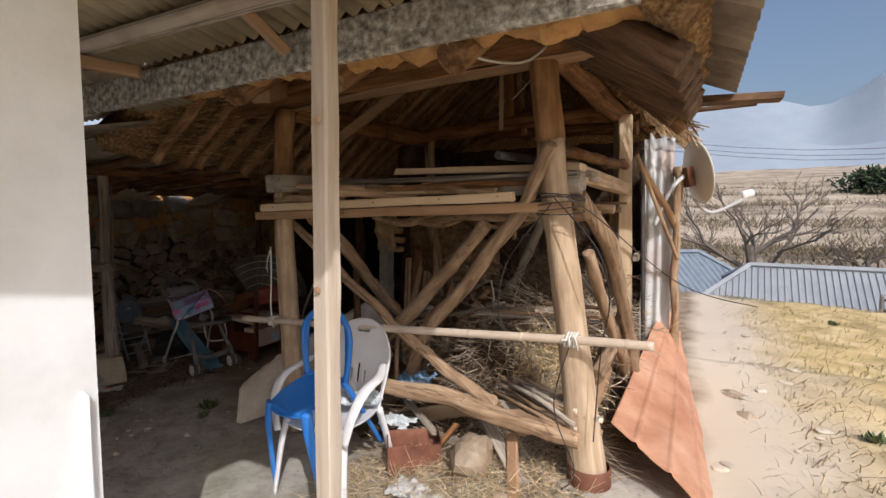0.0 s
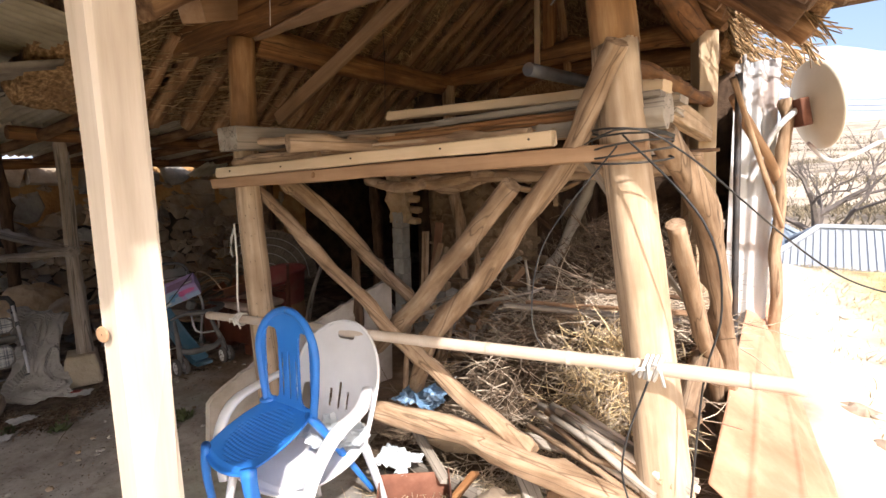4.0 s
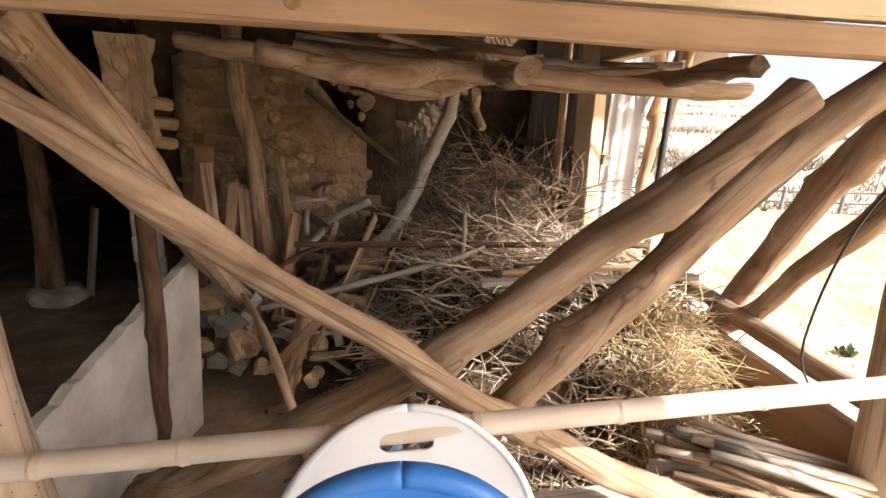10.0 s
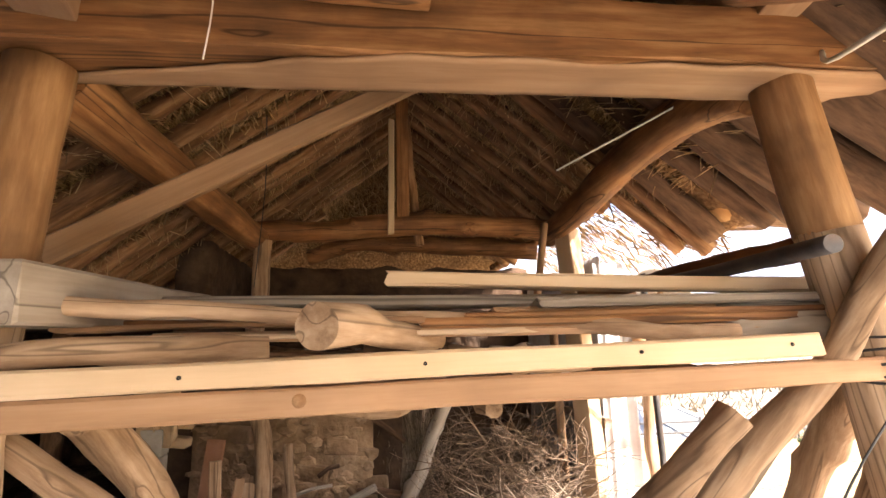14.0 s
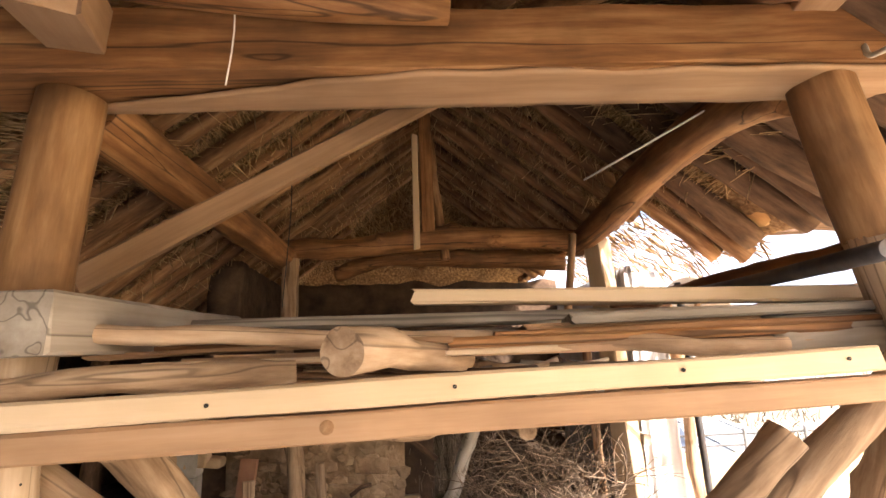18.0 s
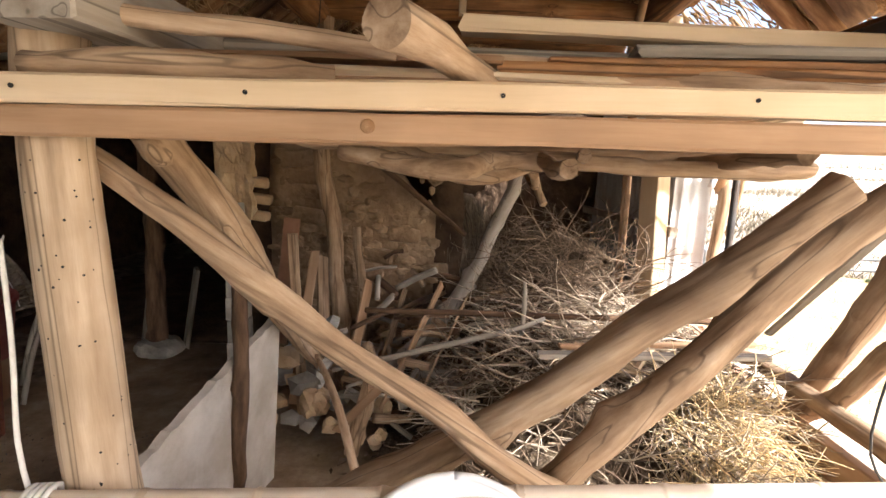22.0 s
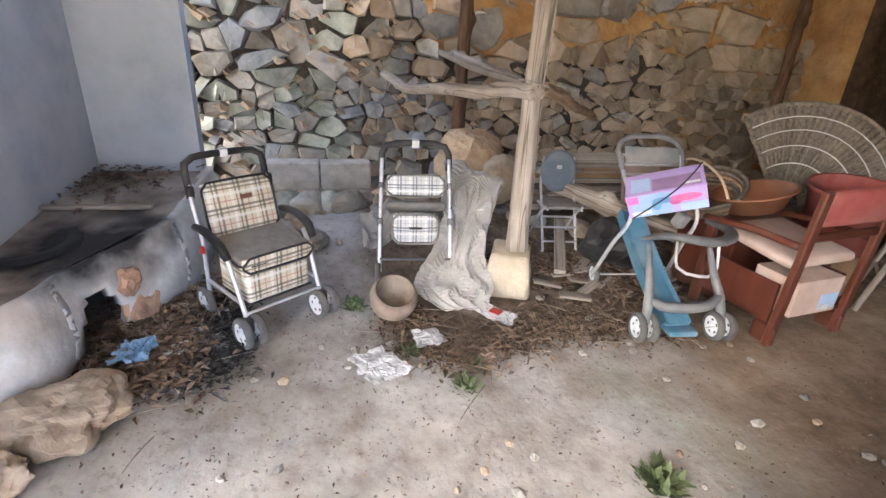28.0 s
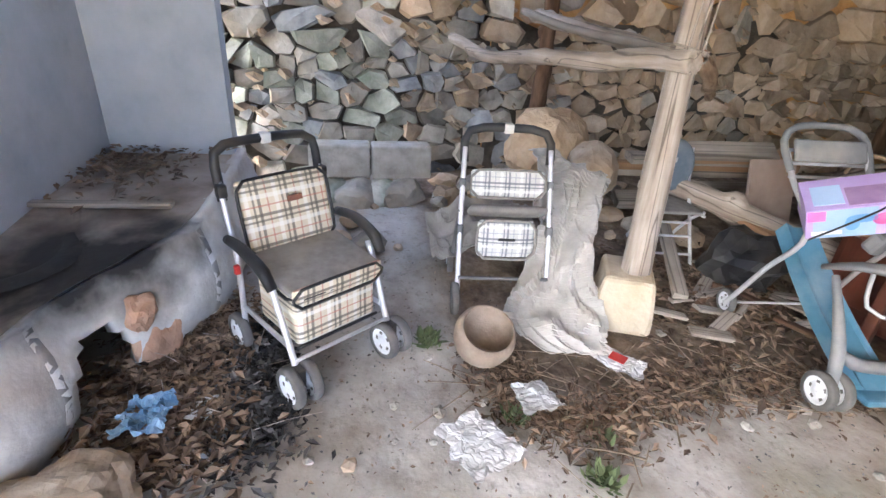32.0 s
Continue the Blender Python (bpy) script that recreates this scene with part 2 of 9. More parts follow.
M_STRAWGREY = surf("grey_stalks", [(0.220, 0.180, 0.153), (0.400, 0.345, 0.305), (0.540, 0.480, 0.441)], 14, rough=0.8, bump=0.1, var=0.1)
M_STRAWDARK = surf("dusty_brush", [(0.10, 0.075, 0.05), (0.22, 0.17, 0.12), (0.34, 0.27, 0.19)], 14, rough=0.9, bump=0.1, var=0.1)


def random_island(m, low, high):
    """Vary a material's brightness from piece to piece of one joined mesh."""
    nt = m.node_tree
    g = nt.nodes.new("ShaderNodeNewGeometry")
    r = nt.nodes.new("ShaderNodeMapRange")
    r.inputs["To Min"].default_value, r.inputs["To Max"].default_value = low, high
    nt.links.new(g.outputs["Random Per Island"], r.inputs["Value"])
    hv = next(n for n in nt.nodes if n.type == "HUE_SAT")
    for link in list(hv.inputs["Value"].links):
        nt.links.remove(link)
    nt.links.new(r.outputs[0], hv.inputs["Value"])
    return m


for straw in (M_STRAW, M_STRAWGREY, M_STRAWDARK):
    random_island(straw, 0.55, 1.35)

# ---- builders ----
rnd = random.Random(7)


def mesh_of(name, verts, faces, mat, smooth=False):
    me = bpy.data.meshes.new(name)
    me.from_pydata([tuple(v) for v in verts], [], faces)
    me.materials.append(mat)
    if smooth:
        me.polygons.foreach_set("use_smooth", [True] * len(me.polygons))
    me.update()
    return me


def root(name, m, label, category, group="", kind=""):
    ob = new(name)
    ob.empty_display_size = 0.1
    ob.matrix_world = m
    return tagged(ob, label, category, group, kind)


def child(ob, parent):
    if parent is not None:
        ob.parent = parent
    return ob


def axis_frame(p0, p1):
    """A frame at p0 with z along p0 to p1 and x level."""
    z = Vector(p1) - Vector(p0)
    z = z.normalized() if z.length > 1e-4 else Vector((0, 0, 1))
    x = z.cross(Vector((0, 0, 1)))
    x = Vector((1, 0, 0)) if x.length < 1e-3 else x.normalized()
    y = z.cross(x)
    return Matrix.Translation(p0) @ Matrix((x, y, z)).transposed().to_4x4()


def smooth_path(pts, step):
    """Catmull-Rom through pts, about a step apart; gives places and the running share of the way for each."""
    P = [Vector(p) for p in pts]
    out, at = [], []
    n = len(P)
    for i in range(n - 1):
        a, b, c, d = P[max(0, i - 1)], P[i], P[i + 1], P[min(n - 1, i + 2)]
        k = max(1, int((c - b).length / step))
        for j in range(k):
            t = j / k
            out.append(0.5 * ((2 * b) + (c - a) * t + (2 * a - 5 * b + 4 * c - d) * t * t + (3 * b - a - 3 * c + d) * t ** 3))
            at.append(i + t)
    out.append(P[-1]), at.append(n - 1)
    return out, at


def tube_data(pts, radii, seg=8, step=0.1, rough=0.0, seed=0, squash=1.0, knots=0, cracks=0):
    path, at = smooth_path(pts, step)
    kr = random.Random(int(seed * 1000) + 5)
    bumps = [(kr.uniform(0, len(path)), kr.uniform(0, 6.28), kr.uniform(0.2, 0.65)) for _ in range(knots)]
    splits = [(kr.uniform(0, 6.28), kr.uniform(-0.1, 0.8) * len(path), kr.uniform(0.25, 0.9) * len(path), kr.uniform(0.06, 0.13), kr.uniform(-0.02, 0.02)) for _ in range(cracks)]
    if knots:
        for i in range(1, len(path) - 1):
            f = min(1.0, i * step / 0.2, (len(path) - 1 - i) * step / 0.2)
            w = Vector((noise.noise(Vector((i * step * 3.2, seed, 1))), noise.noise(Vector((i * step * 3.2, seed, 5))), noise.noise(Vector((i * step * 3.2, seed, 9)))))
            u = Vector((noise.noise(Vector((i * step * 9, seed, 2))), noise.noise(Vector((i * step * 9, seed, 6))), noise.noise(Vector((i * step * 9, seed, 10)))))
            path[i] = path[i] + (w * 0.022 + u * 0.006) * f
    if not hasattr(radii, "__len__"):
        radii = [radii] * len(pts)
    verts, faces = [], []
    side = None
    for i, (p, a) in enumerate(zip(path, at)):
        d = (path[min(i + 1, len(path) - 1)] - path[max(i - 1, 0)]).normalized()
        if side is None:
            side = d.cross(Vector((0, 0, 1)))
            side = Vector((1, 0, 0)) if side.length < 1e-3 else side
        side = (side - d * side.dot(d)).normalized()
        up = d.cross(side)
        k = min(int(a), len(radii) - 2) if len(radii) > 1 else 0
        r = radii[k] + (radii[min(k + 1, len(radii) - 1)] - radii[k]) * (a - k)
        for s in range(seg):
            w = 2 * math.pi * s / seg
            q = r
            if rough:
                q *= 1 + rough * noise.noise(Vector((math.cos(w) * 1.3 + seed * 7.1, math.sin(w) * 1.3, i * step * 4 + seed * 3.3))) + rough * 0.5 * noise.noise(Vector((seed * 5.0, w, i * step * 11)))
            for bi, bw, bs in bumps:
                dw = (w - bw + math.pi) % (2 * math.pi) - math.pi
                q += r * bs * math.exp(-((i - bi) * step / 0.035) ** 2 - (dw / 0.55) ** 2)
            for cw, c0, cl, cd, drift in splits:
                f = (i - c0) / cl
                if 0 < f < 1:
                    dw = (w - cw - drift * i - 0.12 * noise.noise(Vector((i * step * 6, cw, 0))) + math.pi) % (2 * math.pi) - math.pi
                    if abs(dw) < 0.5 * 2 * math.pi / seg + 0.01:
                        q -= r * cd * math.sin(math.pi * f) ** 0.5
            verts.append(p + side * (math.cos(w) * q) + up * (math.sin(w) * q * squash))
    n = len(path)
    for i in range(n - 1):
        for s in range(seg):
            t = (s + 1) % seg
            faces.append((i * seg + s, i * seg + t, (i + 1) * seg + t, (i + 1) * seg + s))
    faces.append(tuple(range(seg - 1, -1, -1)))
    faces.append(tuple(range((n - 1) * seg, n * seg)))
    return verts, faces


def log(name, pts, radii, mat, label="", category="log", group="", parent=None, seg=10, rough=0.2, step=0.09, kind=""):
    """A round, slightly crooked timber along pts."""
    m = axis_frame(pts[0], pts[-1])
    inv = m.inverted()
    span = (Vector(pts[-1]) - Vector(pts[0])).length
    thick = max(radii) if hasattr(radii, "__len__") else radii
    knotty = rough >= 0.12 and thick > 0.02 and parent is None
    cracks = 4 if thick > 0.034 and parent is None and seg >= 10 and rough > 0 else 0
    if cracks:
        seg = 34 if thick > 0.055 else 26
    verts, faces = tube_data([inv @ Vector(p) for p in pts], radii, seg, 0.045 if knotty else step, rough, rnd.random() * 50, 1.0, int(span * 5) if knotty else 0, cracks)
    me = mesh_of(name, verts, faces, mat, True)
    for f in me.polygons[-2:]:
        f.use_smooth = False
    ob = child(new(name, me), parent)
    ob.matrix_world = m
    if parent is None:
        tagged(ob, label, category, group, kind)
    elif label:
        tagged(ob, label)
    return ob


def plank_data(length, w, h, jit=0.004, cut=0.006, step=0.25, bend=0.0):
    n = max(2, int(length / step) + 1)
    c = min(cut, w * 0.3, h * 0.3)
    ring = [(-w / 2 + c, -h / 2), (w / 2 - c, -h / 2), (w / 2, -h / 2 + c), (w / 2, h / 2 - c), (w / 2 - c, h / 2), (-w / 2 + c, h / 2), (-w / 2, h / 2 - c), (-w / 2, -h / 2 + c)]
    verts, faces = [], []
    ph = rnd.random() * 40
    for i in range(n):
        z = length * i / (n - 1)
        s = math.sin(math.pi * i / (n - 1)) * bend
        dx, dy = jit * noise.noise(Vector((ph, z * 3, 1))), jit * noise.noise(Vector((ph, z * 3, 9))) + s
        k = 1 + jit * 1.2 * noise.noise(Vector((ph, z * 5, 4))) / max(w, h)
        for j, (x, y) in enumerate(ring):
            e = jit * 1.2 * (rnd.random() - 0.5)
            zz = z + (rnd.random() - 0.5) * jit * 4 * (i in (0, n - 1))
            verts.append((x * k + dx + e, y * k + dy + e, zz))
    for i in range(n - 1):
        for s in range(8):
            t = (s + 1) % 8
            faces.append((i * 8 + s, i * 8 + t, i * 8 + 8 + t, i * 8 + 8 + s))
    faces.append(tuple(range(7, -1, -1)))
    faces.append(tuple(range(n * 8 - 8, n * 8)))
    return verts, faces


def plank(name, p0, p1, w, h, mat, label="", category="plank", group="", parent=None, roll=0.0, jit=0.004, bend=0.0, kind=""):
    """A sawn timber from p0 to p1, w wide across and h high."""
    verts, faces = plank_data((Vector(p1) - Vector(p0)).length, w, h, jit, bend=bend)
    ob = child(new(name, mesh_of(name, verts, faces, mat)), parent)
    ob.matrix_world = axis_frame(p0, p1) @ pose(0, 0, 0, 0, 0, roll)
    if parent is None:
        tagged(ob, label, category, group, kind)
    elif label:
        tagged(ob, label)
    return ob


def part(name, bm, mat, parent, label="", smooth=False):
    me = bpy.data.meshes.new(name)
    bm.to_mesh(me)
    bm.free()
    me.materials.append(mat)
    if smooth:
        me.polygons.foreach_set("use_smooth", [True] * len(me.polygons))
    ob = child(new(name, me), parent)
    return tagged(ob, label) if label else ob


def box_bm(cx, cy, cz, sx, sy, sz, bevel=0.0, rot=(0, 0, 0), segs=2):
    bm = bmesh.new()
    bmesh.ops.create_cube(bm, size=1.0)
    bmesh.ops.scale(bm, vec=(sx, sy, sz), verts=bm.verts)
    if bevel:
        bmesh.ops.bevel(bm, geom=bm.edges[:], offset=bevel, segments=segs, affect="EDGES", profile=0.5)
    bmesh.ops.transform(bm, matrix=pose(cx, cy, cz, *rot), verts=bm.verts)
    return bm


def pbox(name, parent, c, s, mat, bevel=0.004, rot=(0, 0, 0), label="", smooth=False):
    return part(name, box_bm(*c, *s, bevel, rot), mat, parent, label, smooth)


def ptube(name, parent, pts, r, mat, seg=8, label="", step=0.04, rough=0.0, squash=1.0):
    verts, faces = tube_data(pts, r, seg, step, rough, rnd.random() * 9, squash)
    me = mesh_of(name, verts, faces, mat, True)
    ob = child(new(name, me), parent)
    return tagged(ob, label) if label else ob


def lathe_bm(profile, seg=20):
    """A turned shape round z from (radius, height) pairs."""
    bm = bmesh.new()
    rings = [[bm.verts.new((r * math.cos(2 * math.pi * s / seg), r * math.sin(2 * math.pi * s / seg), z)) for s in range(seg)] for r, z in profile]
    for a, b in zip(rings, rings[1:]):
        for s in range(seg):
            bm.faces.new((a[s], a[(s + 1) % seg], b[(s + 1) % seg], b[s]))
    bmesh.ops.recalc_face_normals(bm, faces=bm.faces)
    return bm


def sheet(name, x0, x1, y0, y1, nx, ny, height, mat, smooth=True, thick=0.0):
    """A grid whose place comes from height(x, y) -> (X, Y, Z)."""
    verts, faces = [], []
    for j in range(ny + 1):
        for i in range(nx + 1):
            verts.append(height(x0 + (x1 - x0) * i / nx, y0 + (y1 - y0) * j / ny))
    for j in range(ny):
        for i in range(nx):
            a = j * (nx + 1) + i
            faces.append((a, a + 1, a + nx + 2, a + nx + 1))
    ob = new(name, mesh_of(name, verts, faces, mat, smooth))
    if thick:
        mod = ob.modifiers.new("thickness", "SOLIDIFY")
        mod.thickness, mod.offset = thick, 0
    return ob


def strands(name, count, place, mat, radius=0.0025, seed=1, label="", category="straw", sides=3):
    """Many thin bent stalks joined in one mesh; place(r) gives start, direction, length and sag."""
    r = random.Random(seed)
    verts, faces = [], []
    for _ in range(count):
        p, d, ln, sag = place(r)
        p, d = Vector(p), Vector(d).normalized()
        s = d.cross(Vector((0.3, 0.2, 1))).normalized()
        u = d.cross(s)
        bend = Vector((r.uniform(-1, 1), r.uniform(-1, 1), r.uniform(-1, 0.4))) * sag * ln
        base = len(verts)
        k = 4
        rr = radius * r.uniform(0.6, 1.5)
        for i in range(k):
            t = i / (k - 1)
            c = p + d * (ln * t) + bend * (t * t)
            for j in range(sides):
                w = 2 * math.pi * j / sides
                verts.append(c + (s * math.cos(w) + u * math.sin(w)) * rr * (1 - 0.5 * t))
        for i in range(k - 1):
            for j in range(sides):
                a, b = base + i * sides + j, base + i * sides + (j + 1) % sides
                faces.append((a, b, b + sides, a + sides))
    ob = new(name, mesh_of(name, verts, faces, mat, True))
    return tagged(ob, label, category, "", "stuff")


def fbm(x, y, z=0.0):
    v = Vector((x, y, z))
    return noise.noise(v) + 0.5 * noise.noise(v * 2.1) + 0.25 * noise.noise(v * 4.3)

# ---- ground and distance ----


def ground_material():
    m = surf("earth_and_dry_grass", [(0.23, 0.205, 0.175), (0.42, 0.39, 0.35), (0.56, 0.535, 0.50)], 5.5, rough=0.95, bump=0.35, bscale=26, stain=((0.22, 0.18, 0.14), 1.9, 0.6), var=0.0, bdist=0.014, detail=14.0)
    nt = m.node_tree
    hv = next(n for n in nt.nodes if n.type == "HUE_SAT")
    co = next(n for n in nt.nodes if n.type == "TEX_COORD")
    sep = nt.nodes.new("ShaderNodeSeparateXYZ")
    nt.links.new(co.outputs["Object"], sep.inputs[0])
    wob = nt.nodes.new("ShaderNodeTexNoise")
    wob.inputs["Scale"].default_value, wob.inputs["Detail"].default_value = 1.4, 6.0
    nt.links.new(co.outputs["Object"], wob.inputs["Vector"])

    def ramp(value, lo, hi, spread):
        a = nt.nodes.new("ShaderNodeMath")
        a.operation = "MULTIPLY_ADD"
        a.inputs[1].default_value = spread
        nt.links.new(wob.outputs["Fac"], a.inputs[0])
        nt.links.new(value, a.inputs[2])
        r = nt.nodes.new("ShaderNodeMapRange")
        r.inputs["From Min"].default_value, r.inputs["From Max"].default_value = lo + spread / 2, hi + spread / 2
        nt.links.new(a.outputs[0], r.inputs["Value"])
        return r.outputs[0]

    grass = nt.nodes.new("ShaderNodeValToRGB")
    cols = [(0.32, 0.245, 0.115), (0.60, 0.46, 0.22), (0.74, 0.61, 0.36)]
    for i, c in enumerate(cols):
        e = grass.color_ramp.elements[i] if i < 2 else grass.color_ramp.elements.new(0.5)
        e.position, e.color = 0.3 + 0.2 * i, (*c, 1)
    gn = nt.nodes.new("ShaderNodeTexNoise")
    gn.inputs["Scale"].default_value, gn.inputs["Detail"].default_value = 2.2, 9.0
    nt.links.new(co.outputs["Object"], gn.inputs["Vector"])
    nt.links.new(gn.outputs["Fac"], grass.inputs[0])
    far = nt.nodes.new("ShaderNodeValToRGB")
    cols = [(0.18, 0.15, 0.115), (0.40, 0.335, 0.255), (0.55, 0.475, 0.38)]
    for i, c in enumerate(cols):
        e = far.color_ramp.elements[i] if i < 2 else far.color_ramp.elements.new(0.5)
        e.position, e.color = 0.36 + 0.14 * i, (*c, 1)
    fm = nt.nodes.new("ShaderNodeMapping")
    fm.inputs["Scale"].default_value = (0.05, 0.16, 0.6)
    nt.links.new(co.outputs["Object"], fm.inputs[0])
    fn = nt.nodes.new("ShaderNodeTexNoise")
    fn.inputs["Scale"].default_value, fn.inputs["Detail"].default_value, fn.inputs["Roughness"].default_value = 1.0, 11.0, 0.72
    nt.links.new(fm.outputs[0], fn.inputs["Vector"])
    nt.links.new(fn.outputs["Fac"], far.inputs[0])

    def mix(fac, a, b):
        x = nt.nodes.new("ShaderNodeMix")
        x.data_type = "RGBA"
        nt.links.new(fac, x.inputs["Factor"])
        nt.links.new(a, x.inputs["A"])
        nt.links.new(b, x.inputs["B"])
        return x.outputs["Result"]

    path = nt.nodes.new("ShaderNodeRGB")
    path.outputs[0].default_value = (0.62, 0.54, 0.43, 1)
    lime = nt.nodes.new("ShaderNodeTexNoise")
    lime.inputs["Scale"].default_value, lime.inputs["Detail"].default_value, lime.inputs["Roughness"].default_value = 1.1, 9.0, 0.7
    nt.links.new(co.outputs["Object"], lime.inputs["Vector"])
    lr = nt.nodes.new("ShaderNodeMapRange")
    lr.inputs["From Min"].default_value, lr.inputs["From Max"].default_value, lr.inputs["To Max"].default_value = 0.50, 0.66, 0.7
    nt.links.new(lime.outputs["Fac"], lr.inputs["Value"])
    pale = nt.nodes.new("ShaderNodeRGB")
    pale.outputs[0].default_value = (0.50, 0.505, 0.49, 1)
    soil = nt.nodes.new("ShaderNodeTexNoise")
    soil.inputs["Scale"].default_value, soil.inputs["Detail"].default_value, soil.inputs["Roughness"].default_value = 21.0, 10.0, 0.8
    nt.links.new(co.outputs["Object"], soil.inputs["Vector"])
    sr_ = nt.nodes.new("ShaderNodeMapRange")
    sr_.inputs["From Min"].default_value, sr_.inputs["From Max"].default_value, sr_.inputs["To Max"].default_value = 0.53, 0.70, 0.75
    nt.links.new(soil.outputs["Fac"], sr_.inputs["Value"])
    dark = nt.nodes.new("ShaderNodeRGB")
    dark.outputs[0].default_value = (0.12, 0.092, 0.07, 1)
    floor_col = mix(sr_.outputs[0], mix(lr.outputs[0], hv.outputs[0], pale.outputs[0]), dark.outputs[0])
    def both(a, b):
        x = nt.nodes.new("ShaderNodeMath")
        x.operation = "MULTIPLY"
        nt.links.new(a, x.inputs[0])
        nt.links.new(b, x.inputs[1])
        return x.outputs[0]

    def colour_noise(scale, cols):
        n = nt.nodes.new("ShaderNodeTexNoise")
        n.inputs["Scale"].default_value, n.inputs["Detail"].default_value, n.inputs["Roughness"].default_value = scale, 10.0, 0.7
        nt.links.new(co.outputs["Object"], n.inputs["Vector"])
        r = nt.nodes.new("ShaderNodeValToRGB")
        for i, c in enumerate(cols):
            e = r.color_ramp.elements[i] if i < 2 else r.color_ramp.elements.new(0.5)
            e.position, e.color = 0.34 + 0.16 * i, (*c, 1)
        nt.links.new(n.outputs["Fac"], r.inputs[0])
        return r.outputs[0]

    rubble = colour_noise(9.0, [(0.075, 0.055, 0.04), (0.19, 0.145, 0.105), (0.33, 0.27, 0.21)])
    trodden = colour_noise(3.5, [(0.17, 0.12, 0.078), (0.29, 0.215, 0.148), (0.42, 0.335, 0.25)])
    moss = colour_noise(6.0, [(0.10, 0.125, 0.06), (0.20, 0.225, 0.13), (0.36, 0.36, 0.27)])
    green = nt.nodes.new("ShaderNodeTexNoise")
    green.inputs["Scale"].default_value, green.inputs["Detail"].default_value = 0.9, 4.0
    nt.links.new(co.outputs["Object"], green.inputs["Vector"])
    gr = nt.nodes.new("ShaderNodeMapRange")
    gr.inputs["From Min"].default_value, gr.inputs["From Max"].default_value, gr.inputs["To Max"].default_value = 0.54, 0.70, 0.55
    nt.links.new(green.outputs["Fac"], gr.inputs["Value"])
    floor_col = mix(gr.outputs[0], floor_col, moss)
    floor_col = mix(ramp(sep.outputs[1], 0.25, 0.75, 0.7), floor_col, trodden)
    west = nt.nodes.new("ShaderNodeMath")
    west.operation = "MULTIPLY"
    west.inputs[1].default_value = -1.0
    nt.links.new(sep.outputs[0], west.inputs[0])
    floor_col = mix(both(ramp(west.outputs[0], 1.62, 1.82, 0.4), ramp(sep.outputs[1], -0.80, -0.62, 0.3)), floor_col, rubble)
    c1 = mix(ramp(sep.outputs[0], 2.55, 2.75, 0.5), floor_col, path.outputs[0])
    c2 = mix(ramp(sep.outputs[0], 3.1, 3.9, 1.2), c1, grass.outputs[0])
    c3 = mix(ramp(sep.outputs[1], 16, 30, 6), c2, far.outputs[0])
    nt.links.new(c3, nt.nodes["Principled BSDF"].inputs["Base Color"])
    return m


M_GROUND = ground_material()


def ground_z(x, y):
    """Nearly level round the barn, falling to the village, rising again to the hillside in terraces."""
    z = 0.018 * fbm(x * 2.2, y * 2.2) + 0.008 * fbm(x * 9, y * 9)
    near = min(1.0, max(0.0, 1 - (abs(x + 1.4) - 2.5) / 4))
    if x > 0.6 and -1.2 < y < 3:
        z += 0.13 * min(1, max(0, (x - 0.6) / 1.0)) * min(1, max(0, (y + 0.9) / 0.7))
    if x < -2.2:
        z += 0.10 * min(1, (-2.2 - x) / 1.0) * (0.4 + 0.6 * (y > -1.2))
    r = y + 0.25 * max(0, x)
    if r > 9:
        z -= min(6.0, (r - 9) * 0.3)
    if r > 46:
        h = (r - 46) * 0.135
        step = 4.2
        k = math.floor(h / step)
        f = h / step - k
        z += (k + min(1, f * 3.0) ** 2) * step * 0.72 + 0.9 * fbm(x * 0.04, y * 0.04, 3)
    return z


def grid_axis(lo, hi, fine_lo, fine_hi, fine):
    out = [fine_lo + fine * i for i in range(int((fine_hi - fine_lo) / fine) + 1)]
    s, a = fine, out[-1]
    while a < hi:
        s *= 1.16
        a += min(s, 12)
        out.append(a)
    s, a = fine, out[0]
    while a > lo:
        s *= 1.3
        a -= min(s, 60)
        out.insert(0, a)
    return out


gx, gy = grid_axis(-200, 420, -4.8, 6.0, 0.1), grid_axis(-150, 420, -3.2, 5.5, 0.1)
gv = [(x, y, ground_z(x, y)) for y in gy for x in gx]
gf = [(j * len(gx) + i, j * len(gx) + i + 1, (j + 1) * len(gx) + i + 1, (j + 1) * len(gx) + i) for j in range(len(gy) - 1) for i in range(len(gx) - 1)]
ground = new("ground", mesh_of("ground", gv, gf, M_GROUND, True))
tagged(ground, "bare trodden earth turning to dry yellow grass outside", "ground", "", "structure")

# The pale blue base colour holds the distance haze.
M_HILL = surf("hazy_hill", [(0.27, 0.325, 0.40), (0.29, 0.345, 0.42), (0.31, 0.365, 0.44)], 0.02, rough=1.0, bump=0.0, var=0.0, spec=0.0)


def ridge(name, dist, base, tall, seed, label):
    def f(a, t):
        top = tall * (0.62 + 0.30 * noise.noise(Vector((a * 0.045, seed, 0))) + 0.12 * noise.noise(Vector((a * 0.16, seed, 5))))
        d = dist * (1 + 0.25 * t)
        return (math.sin(radians(a)) * d, math.cos(radians(a)) * d, base + top * t ** 0.8)
    return tagged(sheet(name, -75, 120, 0, 1, 130, 8, f, M_HILL), label, "mountain", "", "structure")


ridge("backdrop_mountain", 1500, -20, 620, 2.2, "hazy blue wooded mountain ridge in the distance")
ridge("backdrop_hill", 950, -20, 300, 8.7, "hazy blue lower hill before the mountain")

# ---- barn: walls ----


